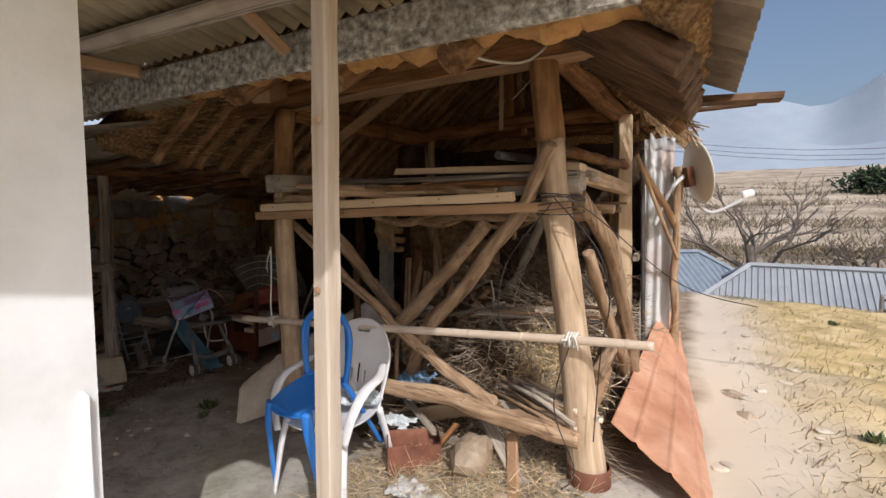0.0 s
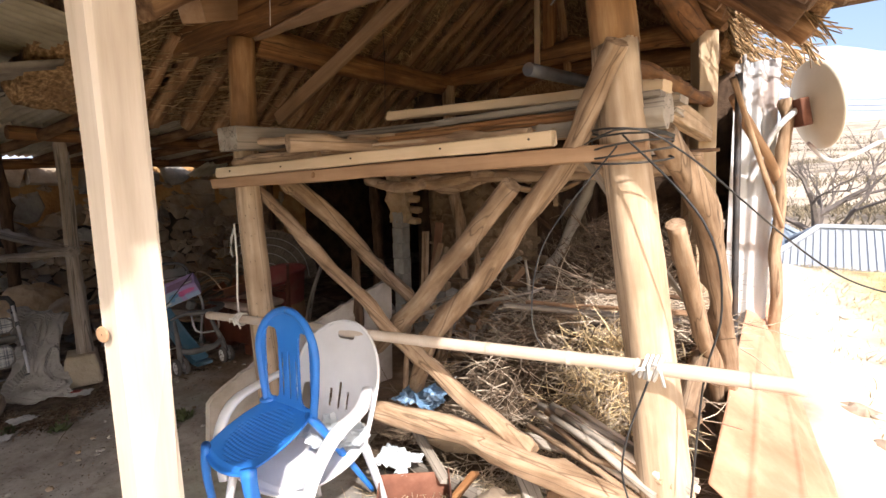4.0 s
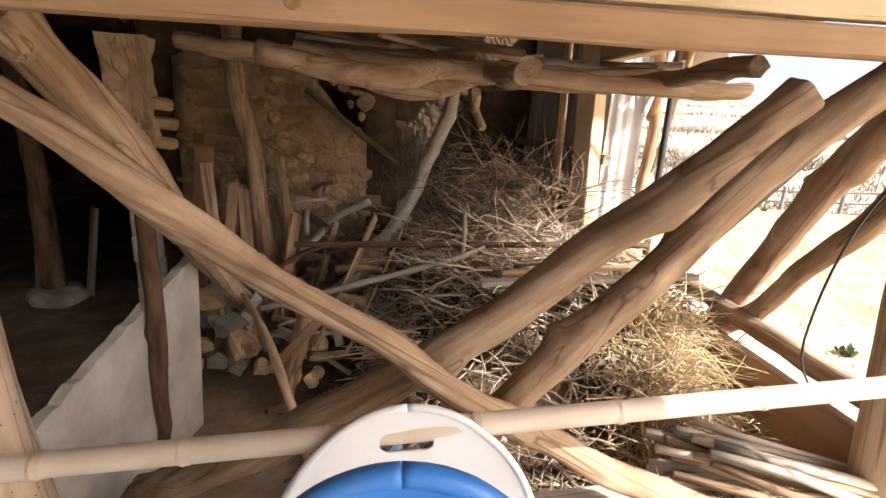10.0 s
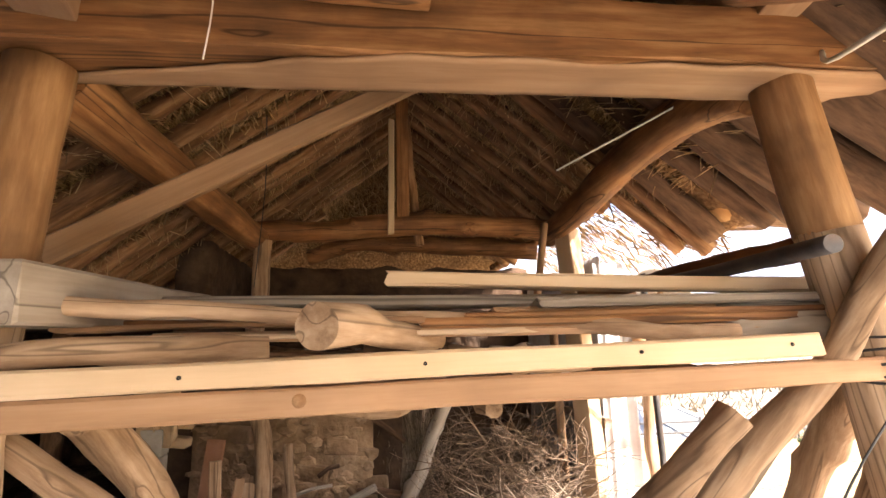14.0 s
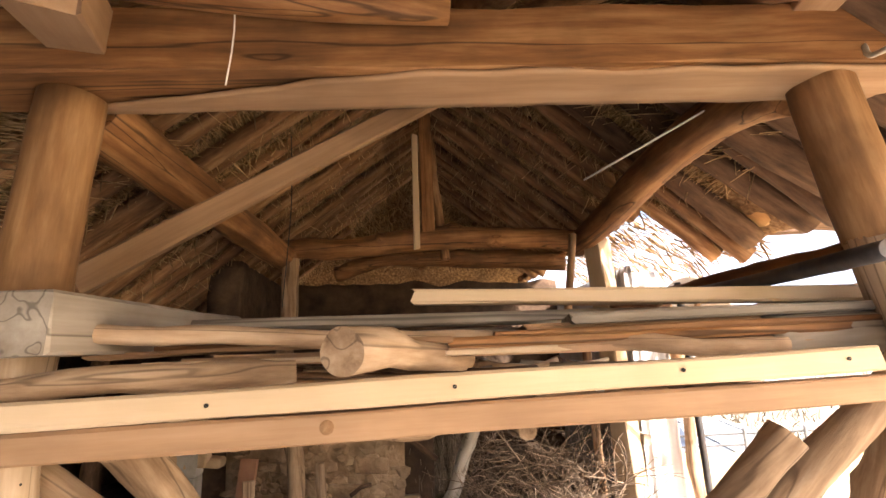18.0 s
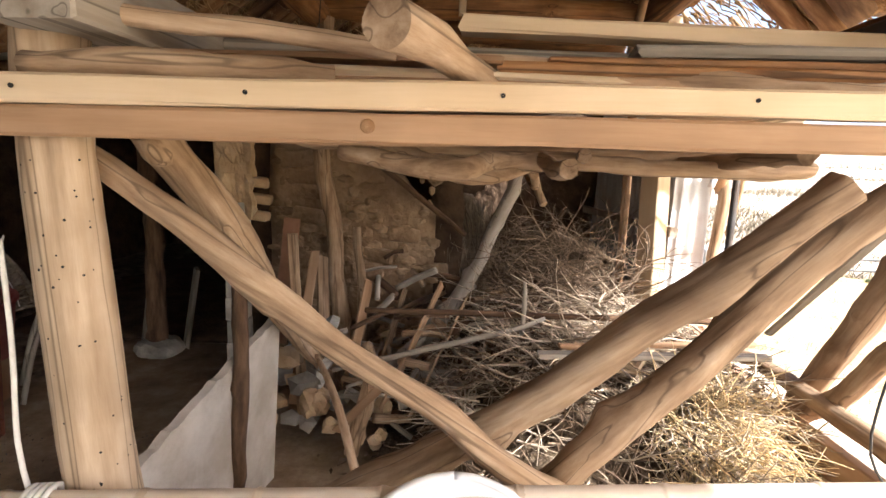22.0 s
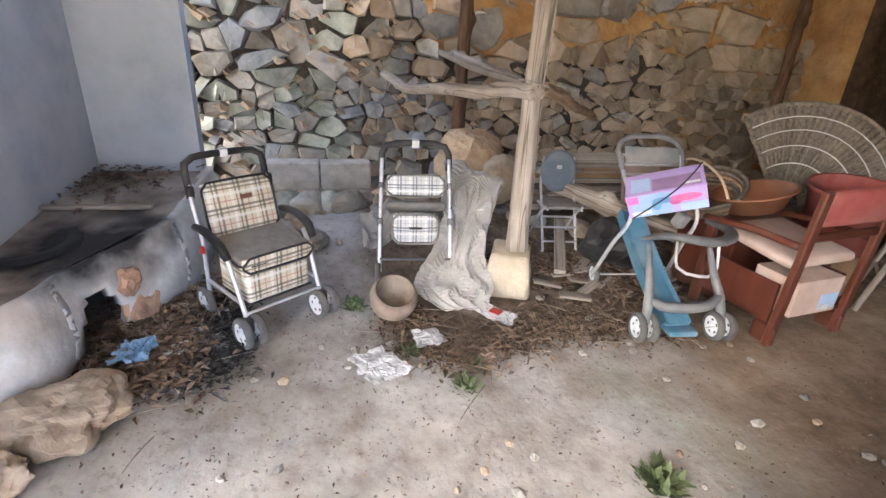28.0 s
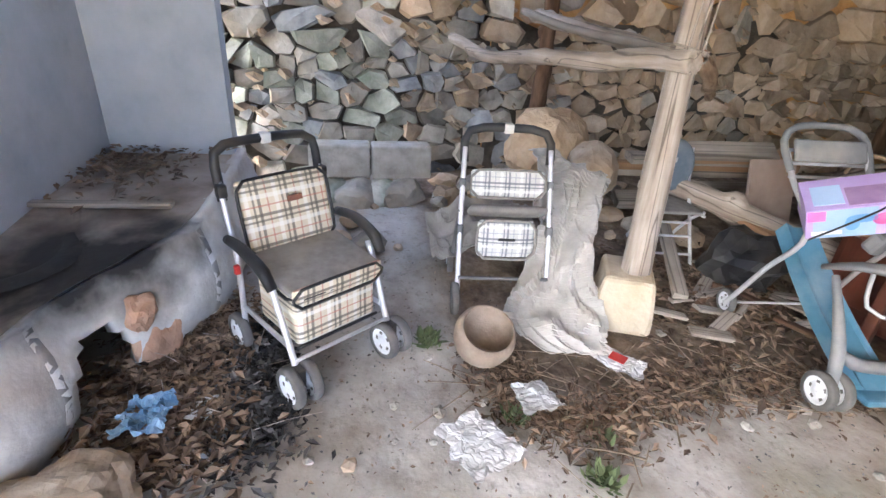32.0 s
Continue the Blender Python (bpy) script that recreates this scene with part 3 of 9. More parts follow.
def wall_slab(name, p0, p1, z0, z1, thick, mat, label, rough=0.0, kind="structure", top=None):
    """A wall from p0 to p1 (x, y), its face on that line and its thickness to the right of the way."""
    a, b = Vector((*p0, 0)), Vector((*p1, 0))
    d = (b - a).normalized()
    n = Vector((d.y, -d.x, 0))
    ln = (b - a).length
    nx, nz = max(2, int(ln / 0.08)), max(2, int((z1 - z0) / 0.08))
    verts, faces = [], []
    for side in (0, 1):
        for j in range(nz + 1):
            for i in range(nx + 1):
                s = ln * i / nx
                zt = top(s) if top else z1
                z = z0 + (zt - z0) * j / nz
                o = thick * side + (rough * fbm(s * 3 + a.x, z * 3 + a.y, 2.0 + side) if rough else 0) * (1 if side == 0 else -1)
                verts.append(a + d * s + n * o + Vector((0, 0, z)))
    w = nx + 1
    half = w * (nz + 1)
    for j in range(nz):
        for i in range(nx):
            q = j * w + i
            faces.append((q, q + 1, q + w + 1, q + w))
            faces.append((half + q, half + q + w, half + q + w + 1, half + q + 1))
    for i in range(nx):
        t = nz * w + i
        faces.append((t, t + 1, half + t + 1, half + t))
        faces.append((i + 1, i, half + i, half + i + 1))
    for j in range(nz):
        faces.append((j * w, (j + 1) * w, half + (j + 1) * w, half + j * w))
        e = j * w + nx
        faces.append((e + w, e, half + e, half + e + w))
    return tagged(new(name, mesh_of(name, verts, faces, mat, bool(rough))), label, "wall", "", kind)


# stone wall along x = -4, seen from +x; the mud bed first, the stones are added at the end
# mud with the deep shade of inner room and nook in its colour
M_SHADEMUD = surf("shade_darkened_mud", [(0.035, 0.022, 0.014), (0.085, 0.052, 0.032), (0.14, 0.09, 0.055)], 6, rough=0.95, bump=0.8, bscale=24, var=0.0, bdist=0.02)
wall_west = wall_slab("wall_west", (-4.01, 3.7), (-4.01, -0.15), -0.1, 1.8, 0.35, M_MUD, "rubble stone wall bedded in orange mud", 0.03, top=lambda s: 1.86)
wall_west_2 = wall_slab("wall_west_2", (-4.03, -0.15), (-4.03, -4.2), -0.1, 1.8, 0.35, M_EARTHBED, "mossy dry stone wall, open to the sky", 0.02, top=lambda s: 1.74 + 0.6 * min(1, max(0, s - 0.9) / 0.8))
wall_back = wall_slab("wall_back", (-3.55, 3.62), (-4.1, 3.62), -0.1, 2.4, 0.3, M_MUD, "dark mud wall at the back of the barn", 0.03)
M_MUDINNER = surf("dusty_brown_mud", [(0.20, 0.125, 0.072), (0.33, 0.225, 0.138), (0.43, 0.31, 0.205)], 6, rough=0.95, bump=1.0, bscale=18, stain=((0.15, 0.09, 0.052), 3.5, 0.6), var=0.05, bdist=0.03)
wall_inner = wall_slab("wall_inner", (0.8, 2.35), (-0.3, 2.35), -0.1, 1.8, 0.2, M_MUDINNER, "crumbling mud wall behind the firewood, its top broken", 0.035, top=lambda s: min(1.68, 1.22 + 0.95 * s) + 0.12 * noise.noise(Vector((s * 5, 2, 0))))
wall_dark = wall_slab("wall_dark", (-0.3, 7.1), (-0.3, 2.42), -0.1, 2.4, 0.2, M_SHADEMUD, "mud wall closing the dark inner room", 0.02)
# sheet laid over the ground so that the room's floor reads as shaded
tagged(sheet("floor_room", -3.6, -0.35, 2.95, 7.1, 30, 30, lambda x, y: (x, y, 0.03 + min(0.012, 0.012 * (y - 2.95)) + 0.012 * fbm(x * 3, y * 3, 4)), M_SHADEMUD, thick=0.04), "earth floor sheet of the inner room, coloured dark for its shade", "floor", "", "structure")
wall_slab("wall_room_west", (-3.65, 3.7), (-3.65, 7.1), -0.1, 2.3, 0.2, M_SHADEMUD, "mud wall of the dark inner room", 0.02)
wall_slab("wall_room_back", (-0.2, 7.1), (-3.9, 7.1), -0.1, 2.3, 0.2, M_SHADEMUD, "mud wall at the back of the dark inner room", 0.02)
tagged(sheet("ceiling_room", -3.9, -0.1, 4.0, 7.3, 8, 8, lambda x, y: (x, y, 1.97 + 0.02 * fbm(x * 2, y * 2)), M_SHADEMUD, thick=0.08), "packed ceiling of the inner room, coloured dark for its shade", "ceiling", "", "structure")
wall_slab("wall_nook_back", (2.3, 3.6), (-0.3, 3.6), -0.1, 2.3, 0.2, M_SHADEMUD, "mud wall behind the brush, coloured dark for its shade", 0.03, top=lambda s: 2.40 + 0.07 * noise.noise(Vector((s * 4, 0, 3))))
wall_slab("wall_nook_side", (0.785, 2.37), (0.8, 3.6), -0.1, 1.7, 0.2, M_SHADEMUD, "mud wall return beside the brush", 0.03)

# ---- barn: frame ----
# Upper trunks are browner and darker than the lower posts.
M_UPPER = surf("amber_upper_trunk", [(0.120, 0.060, 0.025), (0.245, 0.130, 0.056), (0.400, 0.240, 0.118)], 18, (1, 1, 0.14), 0.7, 0.6, stain=((0.085, 0.042, 0.019), 4, 0.7), bdist=0.004)
post_l = log("post", [(0.14, 0.06, 0.02), (0.07, 0.07, 0.8), (0.02, 0.08, 1.5), (0.023, 0.085, 1.74)], [0.082, 0.07, 0.064, 0.065], M_POST, "pale cracked round log post with woodworm holes", "post", "barn posts", seg=16, rough=0.08)
log("upper_trunk", [(0.023, 0.085, 1.735), (0.03, 0.09, 2.0), (0.04, 0.1, 2.3)], [0.066, 0.067, 0.067], M_UPPER, "amber-brown upper trunk, darker than the post below", parent=post_l, seg=26, rough=0.08)
post_r = log("post", [(2.2, 0.03, 0.16), (2.12, 0.05, 0.75), (2.0, 0.06, 1.6), (1.955, 0.08, 1.95)], [0.098, 0.082, 0.075, 0.075], M_POST, "thick leaning round log post on a cement footing", "post", "barn posts", seg=16, rough=0.08)
log("upper_trunk", [(1.956, 0.08, 1.945), (1.92, 0.09, 2.2), (1.9, 0.1, 2.42)], [0.0765, 0.076, 0.077], M_UPPER, "amber-brown upper trunk, darker than the post below", parent=post_r, seg=26, rough=0.08)
log("post", [(0.225, 2.13, 0.05), (0.20, 2.14, 0.5), (0.175, 2.14, 0.94), (0.11, 2.16, 1.30), (0.085, 2.12, 1.7), (0.11, 2.08, 2.34)], [0.055, 0.055, 0.052, 0.05, 0.05, 0.052], M_LOG, "grey-brown round log post at the mud wall", "post", "barn posts", rough=0.14)
plank("post", (2.12, 1.9, 0.05), (2.06, 2.0, 2.4), 0.12, 0.12, M_SAWN, "squared pale timber door post", "post", "barn posts")
plank("post", (2.0, 2.1, 0.05), (1.98, 2.15, 1.9), 0.1, 0.03, M_SAWN2, "brown board upright beside the door post", "post", "barn posts", roll=30)
plate = plank("plate_beam", (-0.55, 0.09, 2.37), (2.35, 0.09, 2.475), 0.17, 0.165, M_BROWN, "brown hewn wall-plate beam across the barn front", "beam", "barn beams", jit=0.012)
# hewn face in paler wood, which holds the light on the beam's underside
hewn = lambda z, t: (-0.078 + t * 0.158 * min(1.0, (z - 0.45) / 0.9 + 0.1 * noise.noise(Vector((z * 9, 1, 0)))) * (1 + 0.08 * noise.noise(Vector((z * 5, 0, 2)))), 0.089 + 0.005 * noise.noise(Vector((z * 6, t * 3, 5))), z)
tagged(child(sheet("hewn_face", 0.5, 2.88, 0, 1, 60, 8, hewn, M_SAWN2, thick=0.01), plate), "hewn underside, its lit gold put into a paler colour")
plank("plate_beam", (1.75, -0.3, 2.56), (2.0, 0.6, 2.62), 0.12, 0.14, M_SAWN2, "squared beam end lying over the front plate", "beam", "barn beams")
log("tie_beam", [(0.0, 0.2, 2.33), (0.05, 1.2, 2.32), (0.05, 2.2, 2.36)], [0.085, 0.08, 0.08], M_BROWN, "brown adzed tie beam running to the back", "beam", "barn beams", rough=0.1)
log("tie_beam", [(1.90, 0.18, 2.40), (1.91, 0.45, 2.49), (1.93, 0.95, 2.50), (1.97, 1.6, 2.45), (2.02, 2.25, 2.43)], [0.07, 0.08, 0.085, 0.085, 0.08], M_BROWN, "curved adzed tie beam with a pale sawn face", "beam", "barn beams", rough=0.08)
log("cross_beam", [(0.0, 2.2, 2.40), (0.5, 2.2, 2.44), (1.0, 2.2, 2.49), (2.1, 2.2, 2.46)], [0.075, 0.07, 0.08, 0.07], M_BROWN, "brown cross beam under the king post", "beam", "barn beams", rough=0.14)
log("cross_beam", [(0.3, 2.75, 2.35), (0.8, 2.75, 2.46), (2.1, 2.75, 2.42)], [0.06, 0.07, 0.07], M_BROWN, "bent brown beam behind the cross beam", "beam", "barn beams", rough=0.14)
plank("king_post", (0.98, 2.18, 2.5), (0.97, 2.18, 3.5), 0.09, 0.09, M_BROWN, "brown squared king post under the ridge", "post", "barn posts")
plank("king_post_board", (0.9, 2.12, 2.4), (0.9, 2.12, 3.2), 0.04, 0.03, M_SAWN, "pale sawn lath nailed to the king post", "board")
log("strut", [(1.1, 2.25, 2.35), (1.04, 2.25, 2.9), (1.0, 2.25, 3.3)], 0.03, M_RAFTER, "thin crooked strut beside the king post", "strut")
plank("brace", (-0.1, 0.42, 1.93), (0.95, 0.7, 2.68), 0.04, 0.075, M_SAWN2, "pale sawn diagonal brace", "brace")
log("brace", [(1.6, 1.35, 1.88), (1.68, 1.4, 2.3)], 0.02, M_SAWN2, "thin split brace under the roof", "brace")

# roof: ridge along y, hipped over the front
RX, RZ, RY = 0.98, 3.52, 1.25
EL, ER, EF, EZ, EZL, RB = -0.95, 2.58, -0.52, 2.22, 2.02, 3.5
barn_roof = root("barn_roof", pose(0, 0, 0), "hipped thatch and mud roof on round rafters, old and sagging", "roof", "", "structure")


def slope_z(x, y, drop=0.0):
    """The roof's underside above (x, y)."""
    a = RZ - (RZ - EZL) * (RX - x) / (RX - EL) if x < RX else RZ - (RZ - EZ) * (x - RX) / (ER - RX)
    b = RZ - (RZ - 2.36) * (RY - y) / (RY - EF)
    c = RZ - (RZ - 2.30) * (y - RB) / (4.5 - RB)
    return min(a, b, c) - drop


k = 0
for y in [EF + 0.12 + 0.19 * i for i in range(25)]:
    for side, ex in (("L", EL), ("R", ER)):
        yj = y + rnd.uniform(-0.04, 0.04)
        pts = []
        over = (0.06 - rnd.random() * 0.07) * (side == "R") + (0.25 if side == "R" and y > 1.5 else 0.0)
        for f in (over, 0.3, 0.65, 1.0):
            x = ex + (RX - ex) * f
            ez = EZL if side == "L" else EZ
            if slope_z(x, yj) < ez + (RZ - ez) * f - 0.02:
                break
            pts.append((x + rnd.uniform(-0.02, 0.02), yj + rnd.uniform(-0.03, 0.03), ez + (RZ - ez) * f - 0.07 + rnd.uniform(-0.02, 0.02)))
        if len(pts) >= 2:
            # front right rafters get the dark bark colour as the eave's shade
            log("rafter", pts, [rnd.uniform(0.032, 0.05) * k for k in (1.25, 1.1, 1.0, 0.9)][:len(pts)], M_BARK if side == "R" and y < 1.3 else M_RAFTER, parent=barn_roof, seg=9, rough=0.28, step=0.1)
for x in (-0.45, -0.05, 0.30, 1.05, 1.72, 2.05, 2.4):
    pts = []
    for f in (-0.02, 0.4, 0.75, 1.0):
        y = EF + (RY - EF) * f
        z = 2.36 + (RZ - 2.36) * f
        if slope_z(x, y) < z - 0.02:
            break
        pts.append((x + rnd.uniform(-0.03, 0.03), y, z - 0.09))
    if len(pts) >= 2:
        r = rnd.uniform(0.06, 0.075)
        log("rafter", pts, [r * 1.1] + [r] * (len(pts) - 1), M_RAFTER, parent=barn_roof, seg=12, rough=0.14, step=0.1)
for x, z, r in ((0.735, 2.50, 0.088), (1.37, 2.555, 0.102)):
    log("rafter", [(x, -0.17, z), (x + 0.01, 0.25, z + 0.29), (x + 0.04, 0.9, z + 0.70)], [r, r * 0.95, r * 0.85], M_RAFTER, parent=barn_roof, seg=20, rough=0.10, step=0.08)
log("ridge_pole", [(RX, 1.0, 3.46), (RX, 4.3, 3.44)], 0.06, M_BROWN, parent=barn_roof)


def thatch(u, v):
    """The thatch's underside, as a grid over the plan."""
    if v > 1.55:
        u = min(u, 2.22)
    z = slope_z(u, v)
    return (u, v, z + 0.03 * fbm(u * 5, v * 5, 1) + 0.015 * fbm(u * 19, v * 19, 4))


th = sheet("thatch", EL - 0.05, ER, EF - 0.05, 4.5, 120, 150, thatch, M_THATCH)
th.modifiers.new("thickness", "SOLIDIFY").thickness = 0.16
th.modifiers["thickness"].offset = 1.0
th.parent = barn_roof
tagged(th, "dusty brown straw thatch packed with mud")


def under_roof(r):
    """Reeds lying across the rafters, some of their ends hanging down."""
    y = r.uniform(EF + 0.15, 4.2)
    x = r.uniform(EL, ER - 0.28 if y < 1.5 else 2.0)
    z = slope_z(x, y, 0.0)
    if y < 0.7:
        return (x, y, z + r.uniform(-0.03, 0.02)), (r.choice((-1, 1)), r.uniform(-0.25, 0.25), r.uniform(-0.12, 0.08)), r.uniform(0.1, 0.25), 0.12
    if y < RY * 0.8 and r.random() < 0.3:
        return (x, y, z + r.uniform(-0.05, 0.0)), (r.uniform(-1, 1), r.uniform(-0.2, 0.4), r.uniform(-0.2, 0.2)), r.uniform(0.1, 0.25), 0.2
    if r.random() < 0.16:
        return (x, y, z - 0.01), (r.uniform(-0.3, 0.3), r.uniform(-0.8, 0.2), -1), r.uniform(0.05, 0.13), 0.3
    return (x, y, z + r.uniform(-0.035, 0.015)), (r.gauss(0, 0.16), r.choice((-1, 1)), r.gauss(-0.05, 0.08)), r.uniform(0.12, 0.3), 0.18


M_THATCHSTRAND = random_island(surf("thatch_strand", [(0.24, 0.14, 0.065), (0.50, 0.33, 0.17), (0.70, 0.50, 0.28)], 10, rough=0.9, bump=0.0), 0.4, 1.3)
ts = strands("thatch_straws", 42000, under_roof, M_THATCHSTRAND, 0.0035, 3, "", "")
ts.parent = barn_roof


def loose_ends(r):
    """Coarse stalk ends that poke out between the rafters behind the front beam."""
    x, y = r.uniform(EL + 0.3, ER), r.uniform(1.2, 3.3)
    z = slope_z(x, y, 0.0)
    side = 1 if x > RX else -1
    return (x, y, z - 0.02), (side * r.uniform(0.3, 0.9), r.uniform(-0.5, 0.2), r.uniform(-0.75, -0.25)), r.uniform(0.06, 0.15), 0.25


ends = strands("thatch_straws", 5000, loose_ends, M_THATCHSTRAND, 0.0055, 9, "", "")
ends.parent = barn_roof

# mud packed at the verge of the front and right eaves
def eave_mud(name, p0, p1, tall, seed):
    a, b = Vector(p0), Vector(p1)
    n = max(3, int((b - a).length / 0.025))
    verts, faces = [], []
    for i in range(n + 1):
        p = a.lerp(b, i / n)
        h = tall * (0.9 + 0.25 * noise.noise(Vector((i * 0.17, seed, 0))))
        w = 0.05 + 0.03 * noise.noise(Vector((i * 0.3, seed, 7)))
        h *= 1 + 0.45 * noise.noise(Vector((i * 0.06, seed, 3))) + 0.15 * noise.noise(Vector((i * 0.3, seed, 5))) + 0.06 * noise.noise(Vector((i * 1.3, seed, 5)))
        way = (b - a).normalized()
        for k, (ox, oz) in enumerate(((-w, 0.03), (-w, -h * 0.2), (-w, -h * 0.4), (-w, -h * 0.6), (-w * 0.9, -h * 0.8), (-w * 0.4, -h * 0.97), (w * 0.3, -h), (w, -h * 0.7), (w, 0.03))):
            o2 = ox + 0.02 * fbm(i * 0.1, k * 0.5, seed) + 0.006 * noise.noise(Vector((i * 1.1, k * 2.3, seed)))
            verts.append(p + Vector((-way.y * o2, way.x * o2, oz + 0.010 * fbm(i * 0.9, k * 1.7, seed))))
    for i in range(n):
        for j in range(8):
            q = i * 9 + j
            faces.append((q, q + 9, q + 10, q + 1))
    ob = new(name, mesh_of(name, verts, faces, M_MUD, False))
    ob.modifiers.new("thickness", "SOLIDIFY").thickness = 0.02
    return child(ob, barn_roof)


eave_mud("eave_mud", (-0.9, EF + 0.04, 2.45), (2.6, EF + 0.04, 2.47), 0.17, 1.0)
for i in range(6):
    y = EF + 0.10 + 0.2 * i
    r = rnd.uniform(0.068, 0.085)
    # dark bark colour also carries the shade under this eave
    log("eave_rafter", [(1.62, y + rnd.uniform(-0.02, 0.02), 2.79), (2.1, y + rnd.uniform(-0.03, 0.03), 2.47), (ER + 0.03 + rnd.uniform(-0.02, 0.03), y, 2.14)], [r * 0.8, r * 0.95, r], M_BARK, parent=barn_roof, seg=12, rough=0.12)
eave_mud("verge_mud", (ER - 0.02, EF, 2.46), (ER - 0.06, 1.5, 2.42), 0.15, 4.0)
for i, (y0, y1) in enumerate(((-0.75, 0.32), (0.3, 1.22))):
    f = lambda u, v, y0=y0: (u, v, 2.46 - (u - ER) * 0.42 + 0.012 * math.sin(v * 48))
    s = sheet("eave_sheet", ER - 0.12, ER + 0.27, y0, y1, 4, 90, f, M_DARKTIN, thick=0.006)
    s.parent = barn_roof
plank("eave_board", (2.5, 1.2, 2.32), (3.10, 1.28, 2.31), 0.12, 0.05, M_BARK, parent=barn_roof)
plank("eave_board", (2.5, 1.35, 2.28), (2.98, 1.4, 2.30), 0.06, 0.025, M_BARK, parent=barn_roof)

# lean-to roof over the west bay
leanto = root("lean_to_roof", pose(0, 0, 0), "low lean-to roof of old corrugated sheets on poles", "roof", "", "structure")


def lean_z(x):
    return 2.10 + (x + 0.95) * 0.075


for i in range(9):
    y = -0.1 + i * 0.45
    log("rafter", [(-0.8, y, lean_z(-0.8) - 0.03), (-2.2, y + rnd.uniform(-0.08, 0.08), lean_z(-2.2) - 0.05), (-4.15, y + rnd.uniform(-0.1, 0.1), lean_z(-4.15) - 0.03)], [0.045, 0.04, 0.035], M_RAFTER, parent=leanto, seg=8, rough=0.2, step=0.2)
log("purlin", [(-3.75, -0.25, 1.80), (-3.75, 1.5, 1.86), (-3.8, 3.6, 1.84)], [0.05, 0.055, 0.05], M_BROWN, parent=leanto, rough=0.15)
log("purlin", [(-2.2, -0.25, 1.97), (-2.2, 1.7, 1.95), (-2.2, 3.6, 1.97)], [0.05, 0.05, 0.05], M_BROWN, parent=leanto, rough=0.15)


def corr(x0, x1, y0, y1, z, mat, amp=0.022, pitch=0.15, along="x", thick=0.006, name="corrugated_sheet", parent=None):
    """One corrugated sheet; the waves run along the given axis; z is a function of x and y."""
    if along == "x":
        n = max(8, int((y1 - y0) / pitch * 8))
        ob = sheet(name, x0, x1, y0, y1, 6, n, lambda x, y: (x, y, z(x, y) + amp * math.sin((y - y0) / pitch * 2 * math.pi)), mat, thick=thick)
    else:
        n = max(8, int((x1 - x0) / pitch * 8))
        ob = sheet(name, x0, x1, y0, y1, n, 6, lambda x, y: (x, y, z(x, y) + amp * math.sin((x - x0) / pitch * 2 * math.pi)), mat, thick=thick)
    ob.parent = parent
    return ob


for i, y in enumerate((-0.3, 0.62, 1.5, 2.4, 3.2)):
    end = (-3.82, -4.15, -3.9, -4.2, -4.2)[i]
    corr(-2.3, -0.85, y - 0.25 * (i == 0), y + 1.0, lambda x, y: lean_z(x) + 0.05, M_CORRPALE, 0.02, 0.063, parent=leanto)
    corr(end, -2.2, y + 0.04 - 0.62 * (i == 0), y + 0.98, lambda x, y, i=i: lean_z(x) + 0.03 + 0.02 * math.sin(i * 2.0), M_CORRPALE, 0.02, 0.063, parent=leanto)
corr(-4.1, -3.5, 1.0, 1.35, lambda x, y: 1.86 + (x + 3.5) * 0.25, M_CORRPALE, 0.02, 0.063, parent=leanto)
corr(-4.1, -3.5, 2.1, 2.4, lambda x, y: 1.85 + (x + 3.5) * 0.3, M_CORRPALE, 0.02, 0.063, parent=leanto)
log("post", [(-3.45, 0.02, 0.3), (-3.5, 0.05, 1.1), (-3.55, 0.06, 1.95)], [0.05, 0.045, 0.045], M_BARK, "barky brown pole post against the stone wall", "post", "barn posts")
log("post", [(-2.12, 0.02, 0.24), (-2.2, 0.05, 1.0), (-2.24, 0.08, 1.6), (-2.26, 0.08, 2.02)], [0.060, 0.050, 0.045, 0.045], M_OLDPOST, "pale round post tied with cord, on a yellow cement pad", "post", "barn posts", seg=14, rough=0.08)
log("post", [(-1.27, 2.7, 0.1), (-1.3, 2.72, 1.0), (-1.32, 2.75, 2.15)], [0.07, 0.06, 0.06], M_BARK, "dark brown round post on a stone in the shade", "post", "barn posts")
log("post", [(-3.85, 3.3, 0.3), (-3.85, 3.3, 2.0)], [0.05, 0.045], M_BARK, "barky pole post in the wall corner", "post", "barn posts")

# Dark filler sheet, added to cover the sky gap between fascia and lean-to.
gap_cover = sheet("gutter_sheet", -2.35, -0.62, 0, 1, 120, 4, lambda x, t: (x, -0.955 + 0.5 * t, (2.10 + 0.093 * (x + 0.25)) * (1 - t) + (lean_z(x) + 0.065) * t + 0.016 * math.sin(x * 70)), M_DARKTIN, thick=0.005)
gap_cover.parent = leanto
# corrugated tin wall at the right end
for i in range(3):
    y0 = 2.02 + i * 0.62
    ob = sheet("tin_sheet", y0, y0 + 0.66, 0.12, 2.25, 60, 5, lambda v, z, y0=y0: (2.28 + 0.01 * math.sin((v - y0) / 0.076 * 2 * math.pi) + 0.006 * (y0 > 2.1), v, z), M_TIN, thick=0.003)
    tagged(ob, "white weathered corrugated tin sheet with rust streaks", "tin sheet", "tin sheets")
front_tin = sheet("tin_sheet", 2.235, 2.47, 0.15, 2.2, 40, 6, lambda x, z: (x, 2.03 + 0.009 * math.sin((x - 2.235) / 0.076 * 2 * math.pi), z), M_TIN, thick=0.003)
tagged(front_tin, "white weathered corrugated tin sheet with rust streaks", "tin sheet", "tin sheets")
